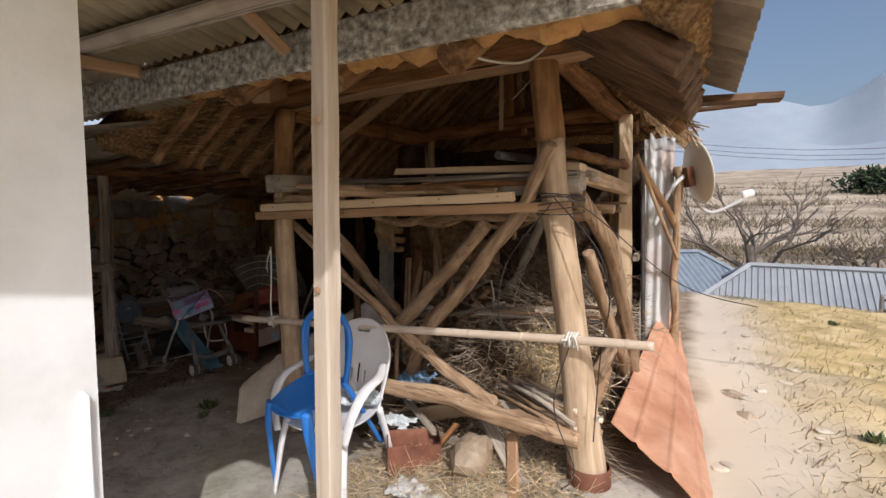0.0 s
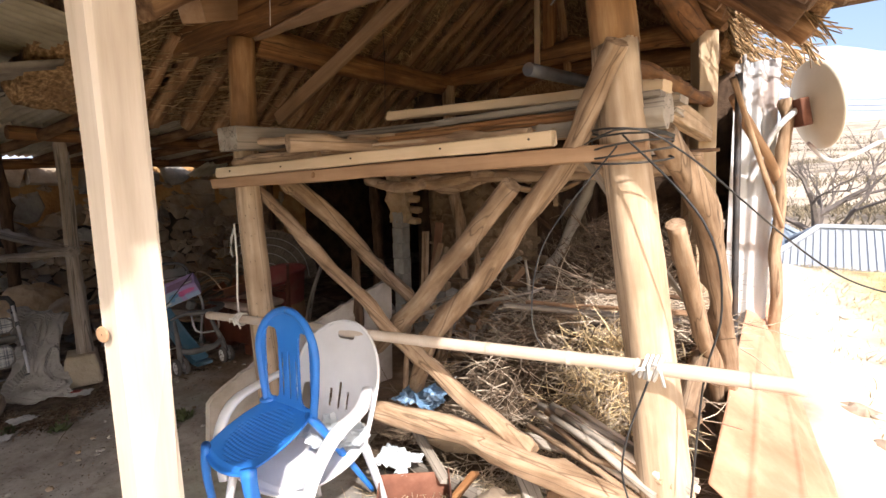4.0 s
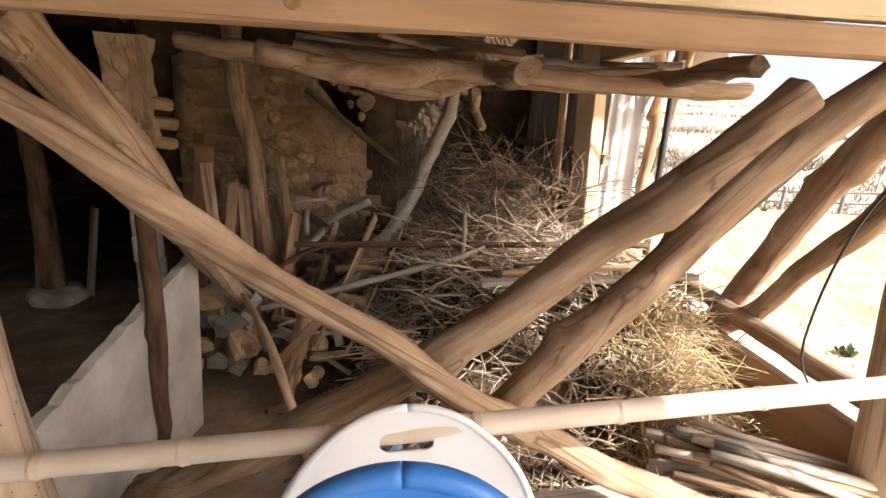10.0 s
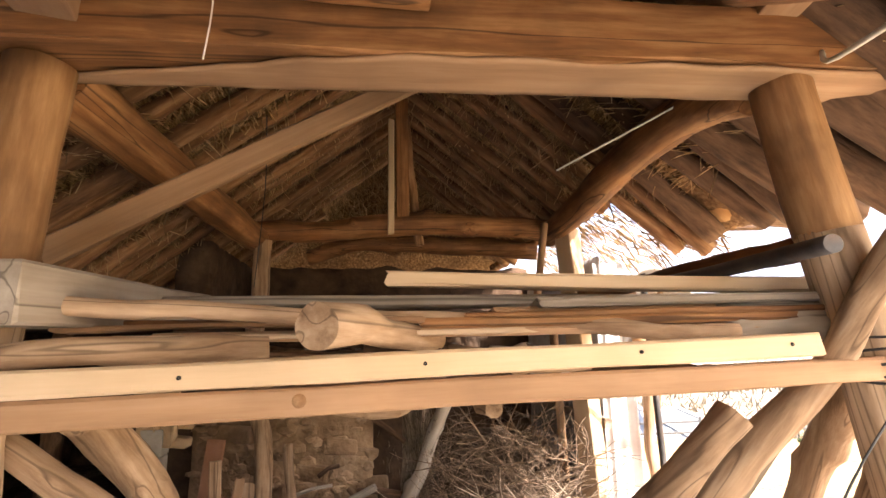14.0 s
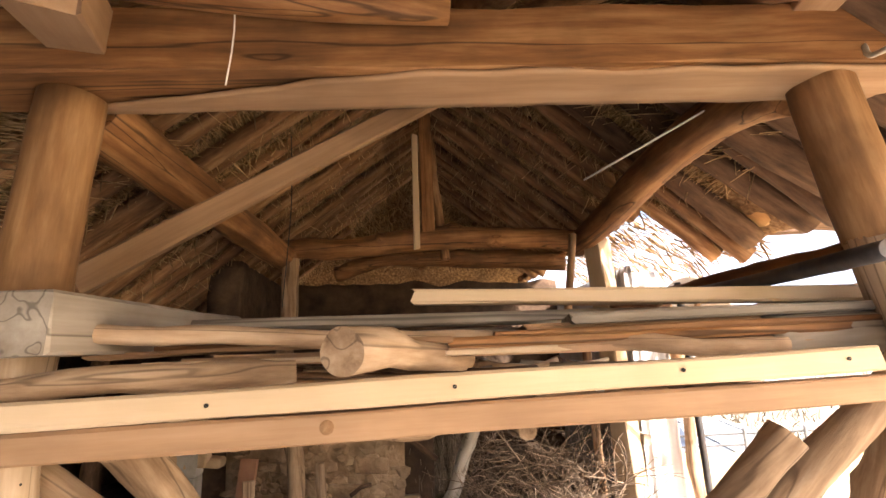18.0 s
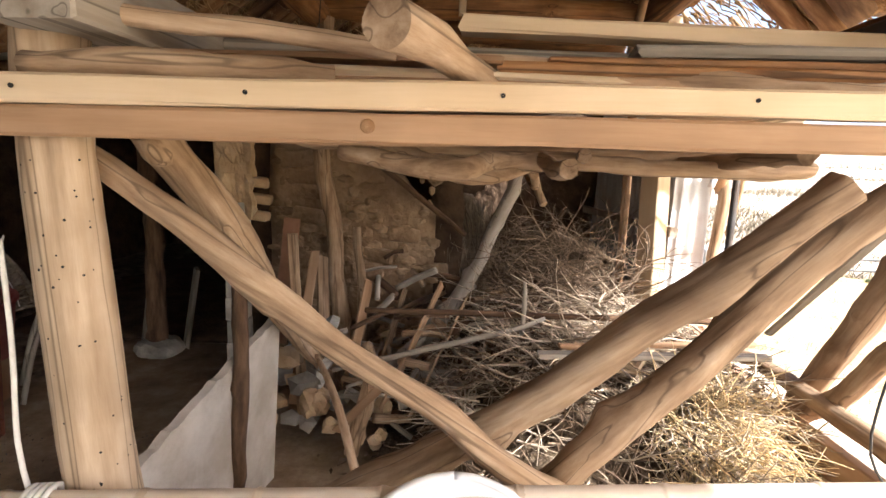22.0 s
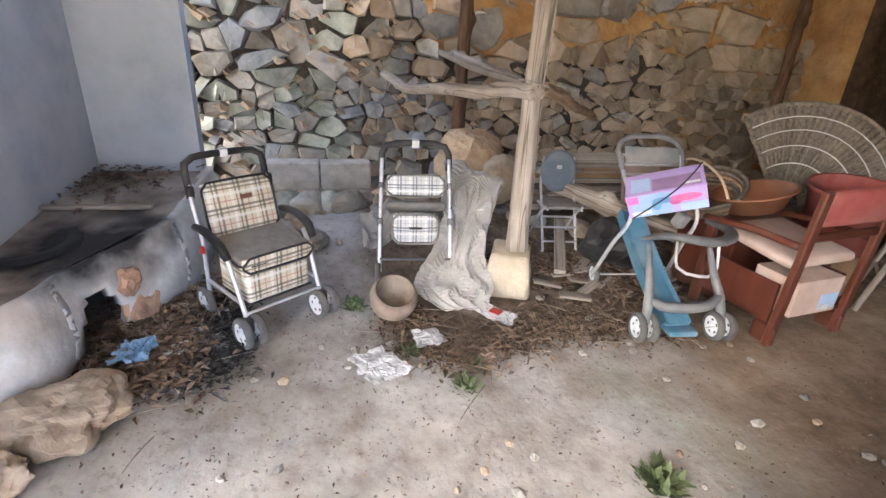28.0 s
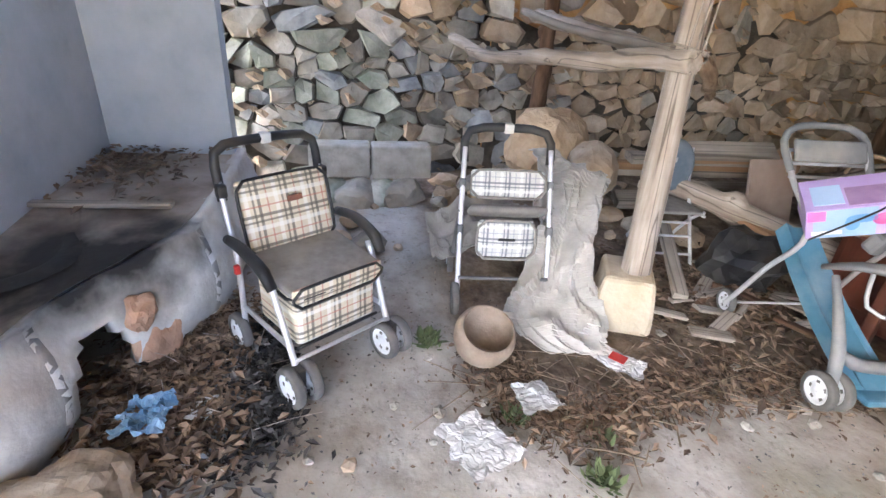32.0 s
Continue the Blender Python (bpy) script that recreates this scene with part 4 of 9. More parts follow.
plank("wall_rail", (2.2, 1.9, 1.2), (2.2, 3.9, 1.2), 0.04, 0.06, M_GREYWOOD, "grey rail behind the tin sheets", "rail")

# ---- porch and house ----
M_PINE_PALE = surf("pale_planed_pine", [(0.46, 0.38, 0.30), (0.60, 0.52, 0.43), (0.68, 0.61, 0.53)], 26, GRAIN, 0.7, 0.35, stain=((0.40, 0.29, 0.19), 2, 0.35), bdist=0.003)
porch = root("porch_roof", pose(0, 0, 0), "porch roof of dusty corrugated sheets on thin purlins", "roof", "", "structure")
for i in range(7):
    x = -3.66 + i * 0.88
    rise = lambda x, y: 2.33 - (y + 1.0) * 0.16 + 0.004 * (int((x + 9) / 0.9) % 2)
    if i < 6:
        # unseen south length is added to keep sun off the floor
        corr(x, x + 0.91, -5.6, -1.0 if x < -2.0 else -0.5 if x < -0.3 else -0.97, rise, M_CORR, 0.013, 0.076, along="y", parent=porch)
    else:
        corr(x, x + 0.91, -2.6, -0.97, rise, M_CORR, 0.013, 0.076, along="y", parent=porch)
        # narrower unseen south sheet sets the sun line on the pier
        corr(x, 2.3, -5.0, -2.6, rise, M_CORR, 0.013, 0.076, along="y", parent=porch)
# Sheets added over the gap between porch and eave to stop the sun.
for i in range(4):
    corr(-0.34 + 0.75 * i, 0.44 + 0.75 * i, -1.12, -0.36, lambda x, y: 2.372 + (y + 1.12) * 0.40, M_CORR, 0.013, 0.076, along="y", name="flashing_sheet", parent=porch)
plank("fascia_board", (-0.25, -0.985, 2.19), (2.5, -1.03, 2.225), 0.03, 0.155, M_ASB, parent=porch, jit=0.002, label="grey speckled mineral fascia board")
plank("fascia_board", (-3.7, -0.985, 1.87), (-0.25, -0.985, 2.19), 0.03, 0.165, M_ASB, parent=porch, jit=0.002, label="grey speckled mineral fascia board")
log("fascia_rail", [(-3.7, -1.03, 1.98), (-1.6, -1.03, 2.16), (-0.2, -1.03, 2.3)], 0.035, M_GREYWOOD, parent=porch, rough=0.1)
for y, z in ((-1.25, 2.31), (-2.2, 2.46), (-3.2, 2.62)):
    log("purlin", [(-3.6, y, z), (0, y, z + 0.01), (2.24 if y < -3 else 2.5, y, z)], 0.04, M_GREYWOOD, parent=porch, rough=0.1)
plank("strut", (1.16, -1.45, 2.42), (1.22, -1.06, 2.2), 0.05, 0.03, M_SAWN2, parent=porch)
plank("strut", (-0.1, -1.6, 2.3), (0.35, -1.1, 2.22), 0.06, 0.05, M_SAWN2, parent=porch)
plank("porch_post", (1.6, -1.3, 0.02), (1.605, -1.28, 2.36), 0.062, 0.062, M_PINE_PALE, "pale planed pine porch post with knots", "post", roll=12)
bk_ = root("knot", pose(0.644, -0.0265, 1.574, 90, 0, 0), "brown round knot in the shelf beam", "knot", "wood knots")
part("knot_disc", lathe_bm([(0.001, 0.0018), (0.006, 0.0022), (0.008, 0.0008), (0.012, 0.0018), (0.014, -0.002)], 16), M_RAFTER, bk_, smooth=True)
for z, dx in ((0.62, 0.01), (1.33, -0.008), (1.86, 0.006)):
    kn = root("knot", pose(1.607 + dx, -1.3315, z, 90, 0, 12), "brown round knot in the pine post", "knot", "wood knots")
    part("knot_disc", lathe_bm([(0.001, 0.001), (0.006, 0.0014), (0.008, 0.0004), (0.011, 0.0012), (0.012, -0.001)], 14), M_SAWN2, kn, smooth=True)
wall_slab("wall_house_pier", (0.99, -2.02), (0.99, -1.79), -0.1, 2.2, 0.24, M_WHITE, "whitewashed house wall end, sunlit at the bottom", 0.0)
wall_slab("wall_kitchen_side", (-0.5, -2.48), (-3.28, -2.48), -0.1, 2.62, 0.2, M_PLASTER, "bluish plastered wall beside the hearth", 0.0)
wall_slab("wall_kitchen_end", (-3.28, -2.5), (-3.28, -1.71), -0.1, 2.5, 0.12, M_PLASTER, "bluish plastered wall at the hearth's end", 0.0)
wall_slab("wall_house_rear", (0.99, -4.3), (0.99, -3.1), -0.1, 2.8, 0.2, M_WHITE, "whitewashed house wall behind the porch", 0.0)
# Unseen roof and gable, added and sized to block sun from the west yard.
sun_block_roof = root("sun_block_roof", pose(0, 0, 0), "unseen roof added behind the porch to keep sun off the west yard", "roof", "", "structure")
for y0, z0, y1, z1 in ((-2.02, 3.4, -3.7, 5.0), (-5.8, 2.9, -3.7, 5.0)):
    sheet("roof_slope", -3.7, 0.78, 0, 1, 90, 6, lambda x, t, a=(y0, z0, y1, z1): (x, a[0] + (a[2] - a[0]) * t, a[1] + (a[3] - a[1]) * t + 0.02 * math.sin(x * 21)), M_DARKTIN, thick=0.05).parent = sun_block_roof
sheet("gable", -5.5, -2.1, 0, 1, 30, 8, lambda y, t: (0.62, y, 2.5 + t * (2.4 - abs(y + 3.7) * 0.93)), M_WHITE, thick=0.1).parent = sun_block_roof
plank("door_frame", (1.19, -2.07, 0.02), (1.19, -2.07, 1.15), 0.06, 0.09, M_SAWN2, "brown wooden frame beside the white wall", "door frame", "", kind="structure")
plank("door_frame", (1.19, -2.07, 1.16), (1.19, -2.07, 2.2), 0.05, 0.09, M_GREYWOOD, "grey wooden frame beside the white wall", "door frame", "", kind="structure")
plank("white_board", (1.236, -1.83, 0.62), (1.236, -1.83, 1.1), 0.05, 0.012, M_WHITE, "small white board fixed to the wall end", "board")

# ---- front of the barn: rails, braces, shelf ----
plank("shelf_beam", (-0.15, 0.0, 1.552), (2.08, 0.0, 1.607), 0.05, 0.054, M_SAWN2, "reddish sawn beam across the barn front", "beam", "shelf timbers")
plank("shelf_beam", (-0.09, -0.005, 1.608), (1.78, -0.005, 1.662), 0.045, 0.052, M_SAWN, "pale sawn pine beam with nail holes", "beam", "shelf timbers")
log("brace_log", [(-0.01, 0.16, 1.52), (0.16, 0.15, 1.40), (0.36, 0.15, 1.25), (0.62, 0.13, 1.06), (1.03, 0.10, 0.80), (1.35, 0.08, 0.60), (1.68, 0.04, 0.47)], [0.028, 0.029, 0.038, 0.031, 0.031, 0.037, 0.038], M_LOG, "long thin crooked log propped across the front", "log", "propped logs", rough=0.16)
log("brace_log", [(0.08, 0.28, 1.58), (0.12, 0.56, 1.34), (0.16, 0.97, 0.95), (0.19, 1.45, 0.57), (0.23, 1.95, 0.12)], [0.05, 0.054, 0.046, 0.042, 0.03], M_LOG, "crooked log slanting inwards from the post", "log", "propped logs")
log("brace_log", [(0.05, 0.62, 0.16), (0.30, 0.40, 0.42), (0.86, 0.26, 0.80), (1.25, 0.15, 1.15), (1.60, 0.05, 1.51)], [0.058, 0.055, 0.047, 0.044, 0.039], M_LOG, "thick pale log leaning upwards with a broken top", "log", "propped logs", seg=14)
log("brace_log", [(0.95, 0.30, 0.50), (1.15, 0.15, 0.82), (1.52, 0.13, 1.25), (1.80, 0.03, 1.58), (2.0, -0.08, 1.92)], [0.042, 0.04, 0.046, 0.037, 0.034], M_LOG, "brown log leaning up to the thick post", "log", "propped logs", seg=14)
bam = [(-0.30, -0.02, 0.795), (0.35, -0.03, 0.83), (1.1, -0.05, 0.875), (2.14, -0.09, 0.945), (2.5, -0.10, 0.96)]
bamboo = log("bamboo_rail", bam, [0.0225, 0.0225, 0.0225, 0.0225, 0.022], M_BAMBOO, "pale dry bamboo pole tied across the front as a rail", "rail", seg=14, rough=0.0, step=0.05)
# ---- front bay: clutter under and on the shelf ----
M_WHITEPL = surf("white_plastic", [(0.66, 0.67, 0.70), (0.78, 0.79, 0.81)], 3, rough=0.38, bump=0.05, stain=((0.55, 0.53, 0.50), 4, 0.3), var=0.0, spec=0.5)
M_BLUEPL = surf("blue_plastic", [(0.02, 0.16, 0.58), (0.035, 0.22, 0.70)], 3, rough=0.38, bump=0.05, stain=((0.10, 0.27, 0.62), 4, 0.4), var=0.0, spec=0.5)
M_TWINE = surf("white_cord", [(0.62, 0.60, 0.56), (0.78, 0.76, 0.72)], 30, rough=0.8, bump=0.3)
M_BLACK = surf("black_plastic", [(0.012, 0.012, 0.013), (0.035, 0.034, 0.034)], 8, rough=0.5, bump=0.1, stain=((0.10, 0.09, 0.075), 5, 0.5))
M_PIPE = surf("dark_steel_pipe", [(0.05, 0.05, 0.055), (0.12, 0.12, 0.125)], 9, rough=0.5, bump=0.1, metal=0.6, stain=((0.16, 0.09, 0.05), 5, 0.5))
M_DARKRUST = surf("dark_rust_tin", [(0.10, 0.04, 0.028), (0.19, 0.08, 0.05), (0.27, 0.13, 0.085)], 6, rough=0.85, bump=0.2, bscale=40)
M_PAPER = surf("crumpled_paper", [(0.42, 0.42, 0.42), (0.62, 0.62, 0.61)], 18, rough=0.9, bump=0.2, stain=((0.40, 0.39, 0.38), 14, 0.6))
M_SLAB = surf("pale_board_slab", [(0.42, 0.37, 0.31), (0.54, 0.49, 0.43), (0.62, 0.57, 0.51)], 7, rough=0.95, bump=0.5, bscale=18, stain=((0.34, 0.28, 0.21), 4, 0.5), var=0.0)
M_POLY = surf("clouded_plastic_bag", [(0.50, 0.56, 0.60), (0.66, 0.71, 0.74)], 9, rough=0.3, bump=0.3, bscale=30, spec=0.6)
M_BAGBLUE = surf("blue_plastic_bag", [(0.06, 0.16, 0.30), (0.30, 0.42, 0.55)], 9, rough=0.35, bump=0.3, bscale=30, spec=0.6)

for s in (0.06, 0.29, 0.52, 0.74, 1.0, 1.27, 1.55, 1.83, 2.1, 2.36, 2.6):
    L = (Vector(bam[-1]) - Vector(bam[0])).length
    if s < L:
        bm = lathe_bm([(0.0215, -0.012), (0.0245, -0.004), (0.0255, 0.0), (0.0228, 0.003), (0.0245, 0.006), (0.0215, 0.014)], 14)
        bmesh.ops.translate(bm, vec=(0, 0, 0), verts=bm.verts)
        node = part("node_ring", bm, M_BAMBOO, bamboo, smooth=True)
        node.location = bamboo.matrix_world.inverted() @ Vector(smooth_path(bam, 0.02)[0][min(int(s / 0.02), 10 ** 6) if int(s / 0.02) < len(smooth_path(bam, 0.02)[0]) else -1])


def knot(name, c, size, label):
    """A cord wound round a pole with loose ends."""
    k = root(name, pose(*c), label, "cord")
    for i in range(4):
        r = size * (1 + 0.04 * i)
        y = (i - 1.5) * 0.014
        ptube("winding", k, [(y + 0.01 * math.sin(a), r * math.cos(a), r * math.sin(a)) for a in [j * math.pi / 5 for j in range(11)]], 0.006, M_TWINE, 5, step=0.02)
    for i in range(3):
        ptube("loose_end", k, [(0, -size, 0), (0.025 * (i - 1), -size - 0.02, 0.01 + 0.01 * i), (0.045 * (i - 1), -size - 0.008, -0.015 - 0.012 * i)], 0.005, M_TWINE, 5, step=0.02)
    return k


knot("cord_knot", (0.0, -0.02, 0.81), 0.03, "white rag cord knotted round the bamboo rail")
knot("cord_knot", (2.12, -0.09, 0.945), 0.034, "white rag cord knotted round the bamboo rail")
strap = root("hanging_strap", pose(-0.085, 0.06, 0), "white woven strap hanging down the post to the rail", "strap")
ptube("strap_length", strap, [(0.0, -0.01, 1.33), (0.012, -0.02, 1.12), (0.03, -0.05, 0.92), (0.06, -0.07, 0.83)], 0.0055, M_TWINE, 6, squash=0.5)
for i in range(3):
    ptube("strap_end", strap, [(0, 0, 1.335), (-0.012 - 0.008 * i, -0.02, 1.25), (-0.034 + 0.012 * i, -0.03, 1.165 - 0.012 * i)], [0.004, 0.0075, 0.009], M_TWINE, 6, squash=0.2)

# shelf load
log("log", [(0.69, -0.2, 1.705), (0.76, -0.05, 1.715), (0.80, 0.02, 1.70), (0.95, 0.35, 1.69)], [0.039, 0.037, 0.030, 0.032], M_LOG, "short forked log end jutting over the shelf beam", "log", "shelf load", seg=14, rough=0.08)
log("stick", [(0.10, 0.05, 1.765), (0.4, 0.08, 1.755), (0.68, 0.12, 1.735)], [0.02, 0.021, 0.019], M_LOG, "straight peeled stick on the shelf", "stick", "shelf load")
plank("timber", (0.09, -0.06, 1.775), (0.14, 0.8, 1.80), 0.17, 0.115, M_GREYWOOD, "short squared timber with wavy end grain", "timber", "shelf load")
log("pole", [(0.66, 0.22, 1.745), (1.1, 0.17, 1.725), (1.66, 0.08, 1.695)], [0.026, 0.022, 0.019], M_LOG, "thin peeled pole across the shelf", "pole", "shelf load")
plank("board", (0.82, 0.35, 1.855), (2.1, 0.2, 1.82), 0.07, 0.04, M_SAWN, "pale weathered board with a worn end", "board", "shelf load")
plank("board", (0.02, 0.52, 1.805), (2.13, 0.36, 1.795), 0.14, 0.03, M_GREYWOOD, "long dark grey board on the shelf", "board", "shelf load")
log("log", [(0.02, 0.02, 1.655), (0.25, 0.03, 1.675), (0.36, 0.05, 1.665), (0.56, 0.1, 1.675)], [0.028, 0.026, 0.034, 0.024], M_LOG, "knotty thin log on the shelf beam", "log", "shelf load", rough=0.25)
log("log", [(1.66, 0.16, 1.72), (1.85, 0.14, 1.725), (2.12, 0.1, 1.73)], [0.045, 0.055, 0.06], M_GREYWOOD, "grey weathered log end on the shelf", "log", "shelf load")
log("pipe", [(1.74, -0.13, 1.87), (1.84, 0.4, 1.885), (1.92, 0.9, 1.91)], 0.021, M_PIPE, "dark steel pipe lying over the shelf", "pipe", rough=0.0, seg=14)
for i, (x0, y0, x1, y1, z, w, m) in enumerate(((0.25, 0.16, 1.4, 0.22, 1.695, 0.14, M_SAWN), (0.3, 0.28, 1.95, 0.2, 1.70, 0.2, M_SAWN2), (0.9, 0.26, 2.05, 0.18, 1.725, 0.22, M_BROWN), (1.0, 0.24, 2.08, 0.16, 1.742, 0.2, M_BROWN), (1.1, 0.3, 2.02, 0.2, 1.758, 0.18, M_SAWN2), (1.2, 0.22, 2.1, 0.12, 1.772, 0.12, M_GREYWOOD), (0.1, 0.2, 0.9, 0.16, 1.72, 0.08, M_SAWN2), (0.15, 0.34, 1.2, 0.42, 1.735, 0.16, M_BROWN), (0.5, 0.62, 2.1, 0.56, 1.76, 0.2, M_GREYWOOD), (0.2, 0.75, 1.9, 0.8, 1.72, 0.22, M_SAWN2))):
    plank("board", (x0, y0, z), (x1, y1, z + 0.012), w, 0.013 + 0.006 * (i % 3), m, "thin old board stacked on the shelf", "board", "shelf load")
# crooked joists that carry the shelf
for pts, r in (([(1.08, 0.22, 1.52), (1.1, 0.6, 1.54), (1.15, 1.8, 1.6)], 0.024), ([(0.50, 0.52, 1.55), (0.72, 0.46, 1.51), (0.85, 0.44, 1.50), (1.0, 0.6, 1.54), (1.6, 0.7, 1.54), (2.1, 0.8, 1.56)], 0.029), ([(0.1, 1.2, 1.62), (1.0, 1.1, 1.58), (2.15, 1.0, 1.6)], 0.032), ([(0.1, 2.05, 1.66), (0.6, 1.6, 1.62), (1.2, 1.2, 1.6)], 0.035), ([(0.55, 0.9, 1.6), (0.9, 0.75, 1.5), (1.15, 0.8, 1.56)], 0.03), ([(1.2, 0.5, 1.56), (1.35, 1.3, 1.54), (1.3, 2.2, 1.62)], 0.021), ([(1.7, 0.3, 1.58), (1.75, 1.3, 1.57), (1.8, 2.2, 1.66)], 0.027), ([(1.25, 1.5, 1.56), (1.28, 1.45, 1.42), (1.3, 1.4, 1.36)], 0.018), ([(0.2, 1.75, 1.62), (1.0, 1.8, 1.56), (2.1, 1.75, 1.6)], 0.027), ([(1.15, 0.95, 1.5), (1.25, 1.4, 1.44), (1.3, 1.9, 1.5)], 0.018)):
    log("branch", pts, r, M_LOG, "crooked branch laid as a shelf joist", "branch", "shelf joists", rough=0.25)
for i in range(26):
    x, y = rnd.uniform(0.3, 2.0), rnd.uniform(0.7, 2.0)
    a = rnd.uniform(0, 3.1)
    log("stick", [(x, y, 1.63 + rnd.uniform(0, 0.04)), (x + 0.3 * math.cos(a), y + 0.3 * math.sin(a), 1.64), (x + 0.6 * math.cos(a + 0.2), y + 0.5 * math.sin(a + 0.2), 1.64 + rnd.uniform(0, 0.03))], rnd.uniform(0.008, 0.018), rnd.choice((M_LOG, M_BARK, M_GREYWOOD)), "thin dry stick lying on the joists", "stick", "shelf sticks", seg=6, rough=0.2, step=0.12)

# stakes and props inside
log("stake", [(0.37, 2.05, 0.2), (0.34, 2.1, 0.7), (0.30, 2.15, 1.12)], [0.03, 0.03, 0.022], M_LOG, "thin forked stake beside the grey one", "stake", "stakes", rough=0.25)
log("stake", [(0.0, 0.92, 0.05), (0.05, 0.88, 0.6), (0.07, 0.85, 1.14)], [0.026, 0.03, 0.026], M_BARK, "dark barky stake leaning on the pale slab", "stake", "stakes", rough=0.2)
log("prop", [(0.45, 1.66, 0.10), (0.567, 1.73, 0.34), (0.754, 1.83, 0.52), (0.938, 2.02, 0.70), (1.127, 2.14, 1.05), (1.287, 2.16, 1.385), (1.295, 2.18, 1.46), (1.337, 2.30, 1.675)], [0.052, 0.05, 0.048, 0.044, 0.04, 0.046, 0.042, 0.036], M_GREYWOOD, "crooked grey prop with an elbow", "prop", "stakes", rough=0.12)
log("stake", [(0.42, 1.3, 0.1), (0.5, 1.35, 0.5), (0.47, 1.42, 0.62)], [0.04, 0.035, 0.03], M_LOG, "short pale stake end among the rubble", "stake", "stakes")
for i, (p, q, w) in enumerate((((0.12, 1.55, 0.15), (-0.02, 1.85, 1.1), 0.06), ((0.05, 1.6, 0.2), (0.10, 1.9, 1.0), 0.05), ((0.2, 1.7, 0.2), (0.12, 2.0, 0.95), 0.09), ((0.32, 1.75, 0.25), (0.4, 2.05, 0.8), 0.07), ((0.5, 1.75, 0.3), (0.62, 2.1, 0.75), 0.06), ((0.55, 1.4, 0.28), (0.85, 1.95, 0.82), 0.07), ((0.7, 1.3, 0.3), (1.0, 1.9, 0.75), 0.05), ((0.35, 1.3, 0.22), (0.62, 1.1, 0.6), 0.05))):
    plank("slat", p, q, w, 0.014, (M_LOG, M_SAWN2)[i % 2], "split grey slat leaning on the mud wall", "slat", "leaning slats", roll=20 * i)
log("cane", [(0.46, 1.42, 0.80), (1.2, 1.3, 0.84), (2.08, 1.18, 0.88)], [0.014, 0.015, 0.013], M_BARK, "long dark stalk lying on the brush", "stalk", "stalks", seg=6)
log("cane", [(0.34, 1.22, 0.57), (0.8, 1.2, 0.70), (1.2, 1.18, 0.82), (1.3, 1.2, 0.86)], [0.014, 0.013, 0.012, 0.008], M_GREYWOOD, "long pale stalk lying on the brush", "stalk", "stalks", seg=6)
log("cane", [(1.2, 1.2, 0.78), (1.2, 1.18, 0.9), (1.19, 1.16, 1.03)], [0.012, 0.011, 0.008], M_GREYWOOD, "upright stub of a pale stalk", "stalk", "stalks", seg=6)
log("stake", [(0.62, 0.62, 0.12), (0.42, 0.95, 0.52), (0.25, 1.3, 0.60)], [0.02, 0.018, 0.012], M_LOG, "thin stick with a broken end", "stake", "stakes", seg=8)
# mud pillar with a white brick pier below it
pier = root("brick_pier", pose(-0.37, 1.96, 0), "white brick pier with crumbling orange mud on top", "pier")
for i in range(8):
    pbox("brick", pier, (0.002 * ((i * 7) % 5 - 2), 0, 0.2 + i * 0.142), (0.115, 0.12, 0.139), M_CEMENT, 0.006, (0, 0, (i * 37) % 5 - 2))
bm = box_bm(0.02, 0.02, 1.43, 0.17, 0.17, 0.52)
bmesh.ops.subdivide_edges(bm, edges=bm.edges[:], cuts=9, use_grid_fill=True)
for v in bm.verts:
    k = 0.06 * fbm(v.co.x * 7, v.co.y * 7, v.co.z * 6) + 0.025 * fbm(v.co.x * 22, v.co.y * 22, v.co.z * 26)
    v.co += Vector((v.co.x - 0.02, v.co.y - 0.02, 0)).normalized() * k
    v.co.x -= 0.05 * max(0, v.co.z - 1.5)
part("mud_cap", bm, M_MUDPALE, pier, "crumbling orange mud")
for i in range(3):
    pbox("mud_brick", pier, (0.10 + 0.02 * (i % 2), 0.06, 1.18 + 0.1 * i), (0.13, 0.1, 0.055), M_MUDPALE, 0.015, (4 * (i % 3), 6, 11 * i))
plank("board", (-0.19, 2.13, 0.35), (-0.13, 2.25, 1.14), 0.13, 0.015, M_RUST, "faded reddish board leaning on the mud wall", "board")
wr2 = random.Random(77)
cv, cf = [], []
for _ in range(260):
    bm = bmesh.new()
    bmesh.ops.create_icosphere(bm, subdivisions=1, radius=1)
    c = Vector((wr2.uniform(-0.28, 0.8), 2.355, wr2.uniform(0.2, 1.62)))
    sx, sy, sz = wr2.uniform(0.02, 0.07), wr2.uniform(0.012, 0.035), wr2.uniform(0.015, 0.05)
    b0 = len(cv)
    for v in bm.verts:
        k = wr2.uniform(0.7, 1.2)
        cv.append(c + Vector((v.co.x * sx * k, v.co.y * sy * k, v.co.z * sz * k)))
    cf += [tuple(v.index + b0 for v in f.verts) for f in bm.faces]
    bm.free()
tagged(child(new("mud_lumps", mesh_of("mud_lumps", cv, cf, random_island(M_MUDINNER.copy(), 0.7, 1.25))), wall_inner), kind="stuff")
brick_meshes = []
for k in range(5):
    bm = box_bm(0, 0, 0, 0.22, 0.08, 0.105, 0.022)
    for v in bm.verts:
        v.co *= 1 + 0.16 * noise.noise(v.co * 14 + Vector((k * 3, 0, 0)))
    me = bpy.data.meshes.new("mud_brick")
    bm.to_mesh(me)
    bm.free()
    me.materials.append(M_MUDINNER)
    brick_meshes.append(me)
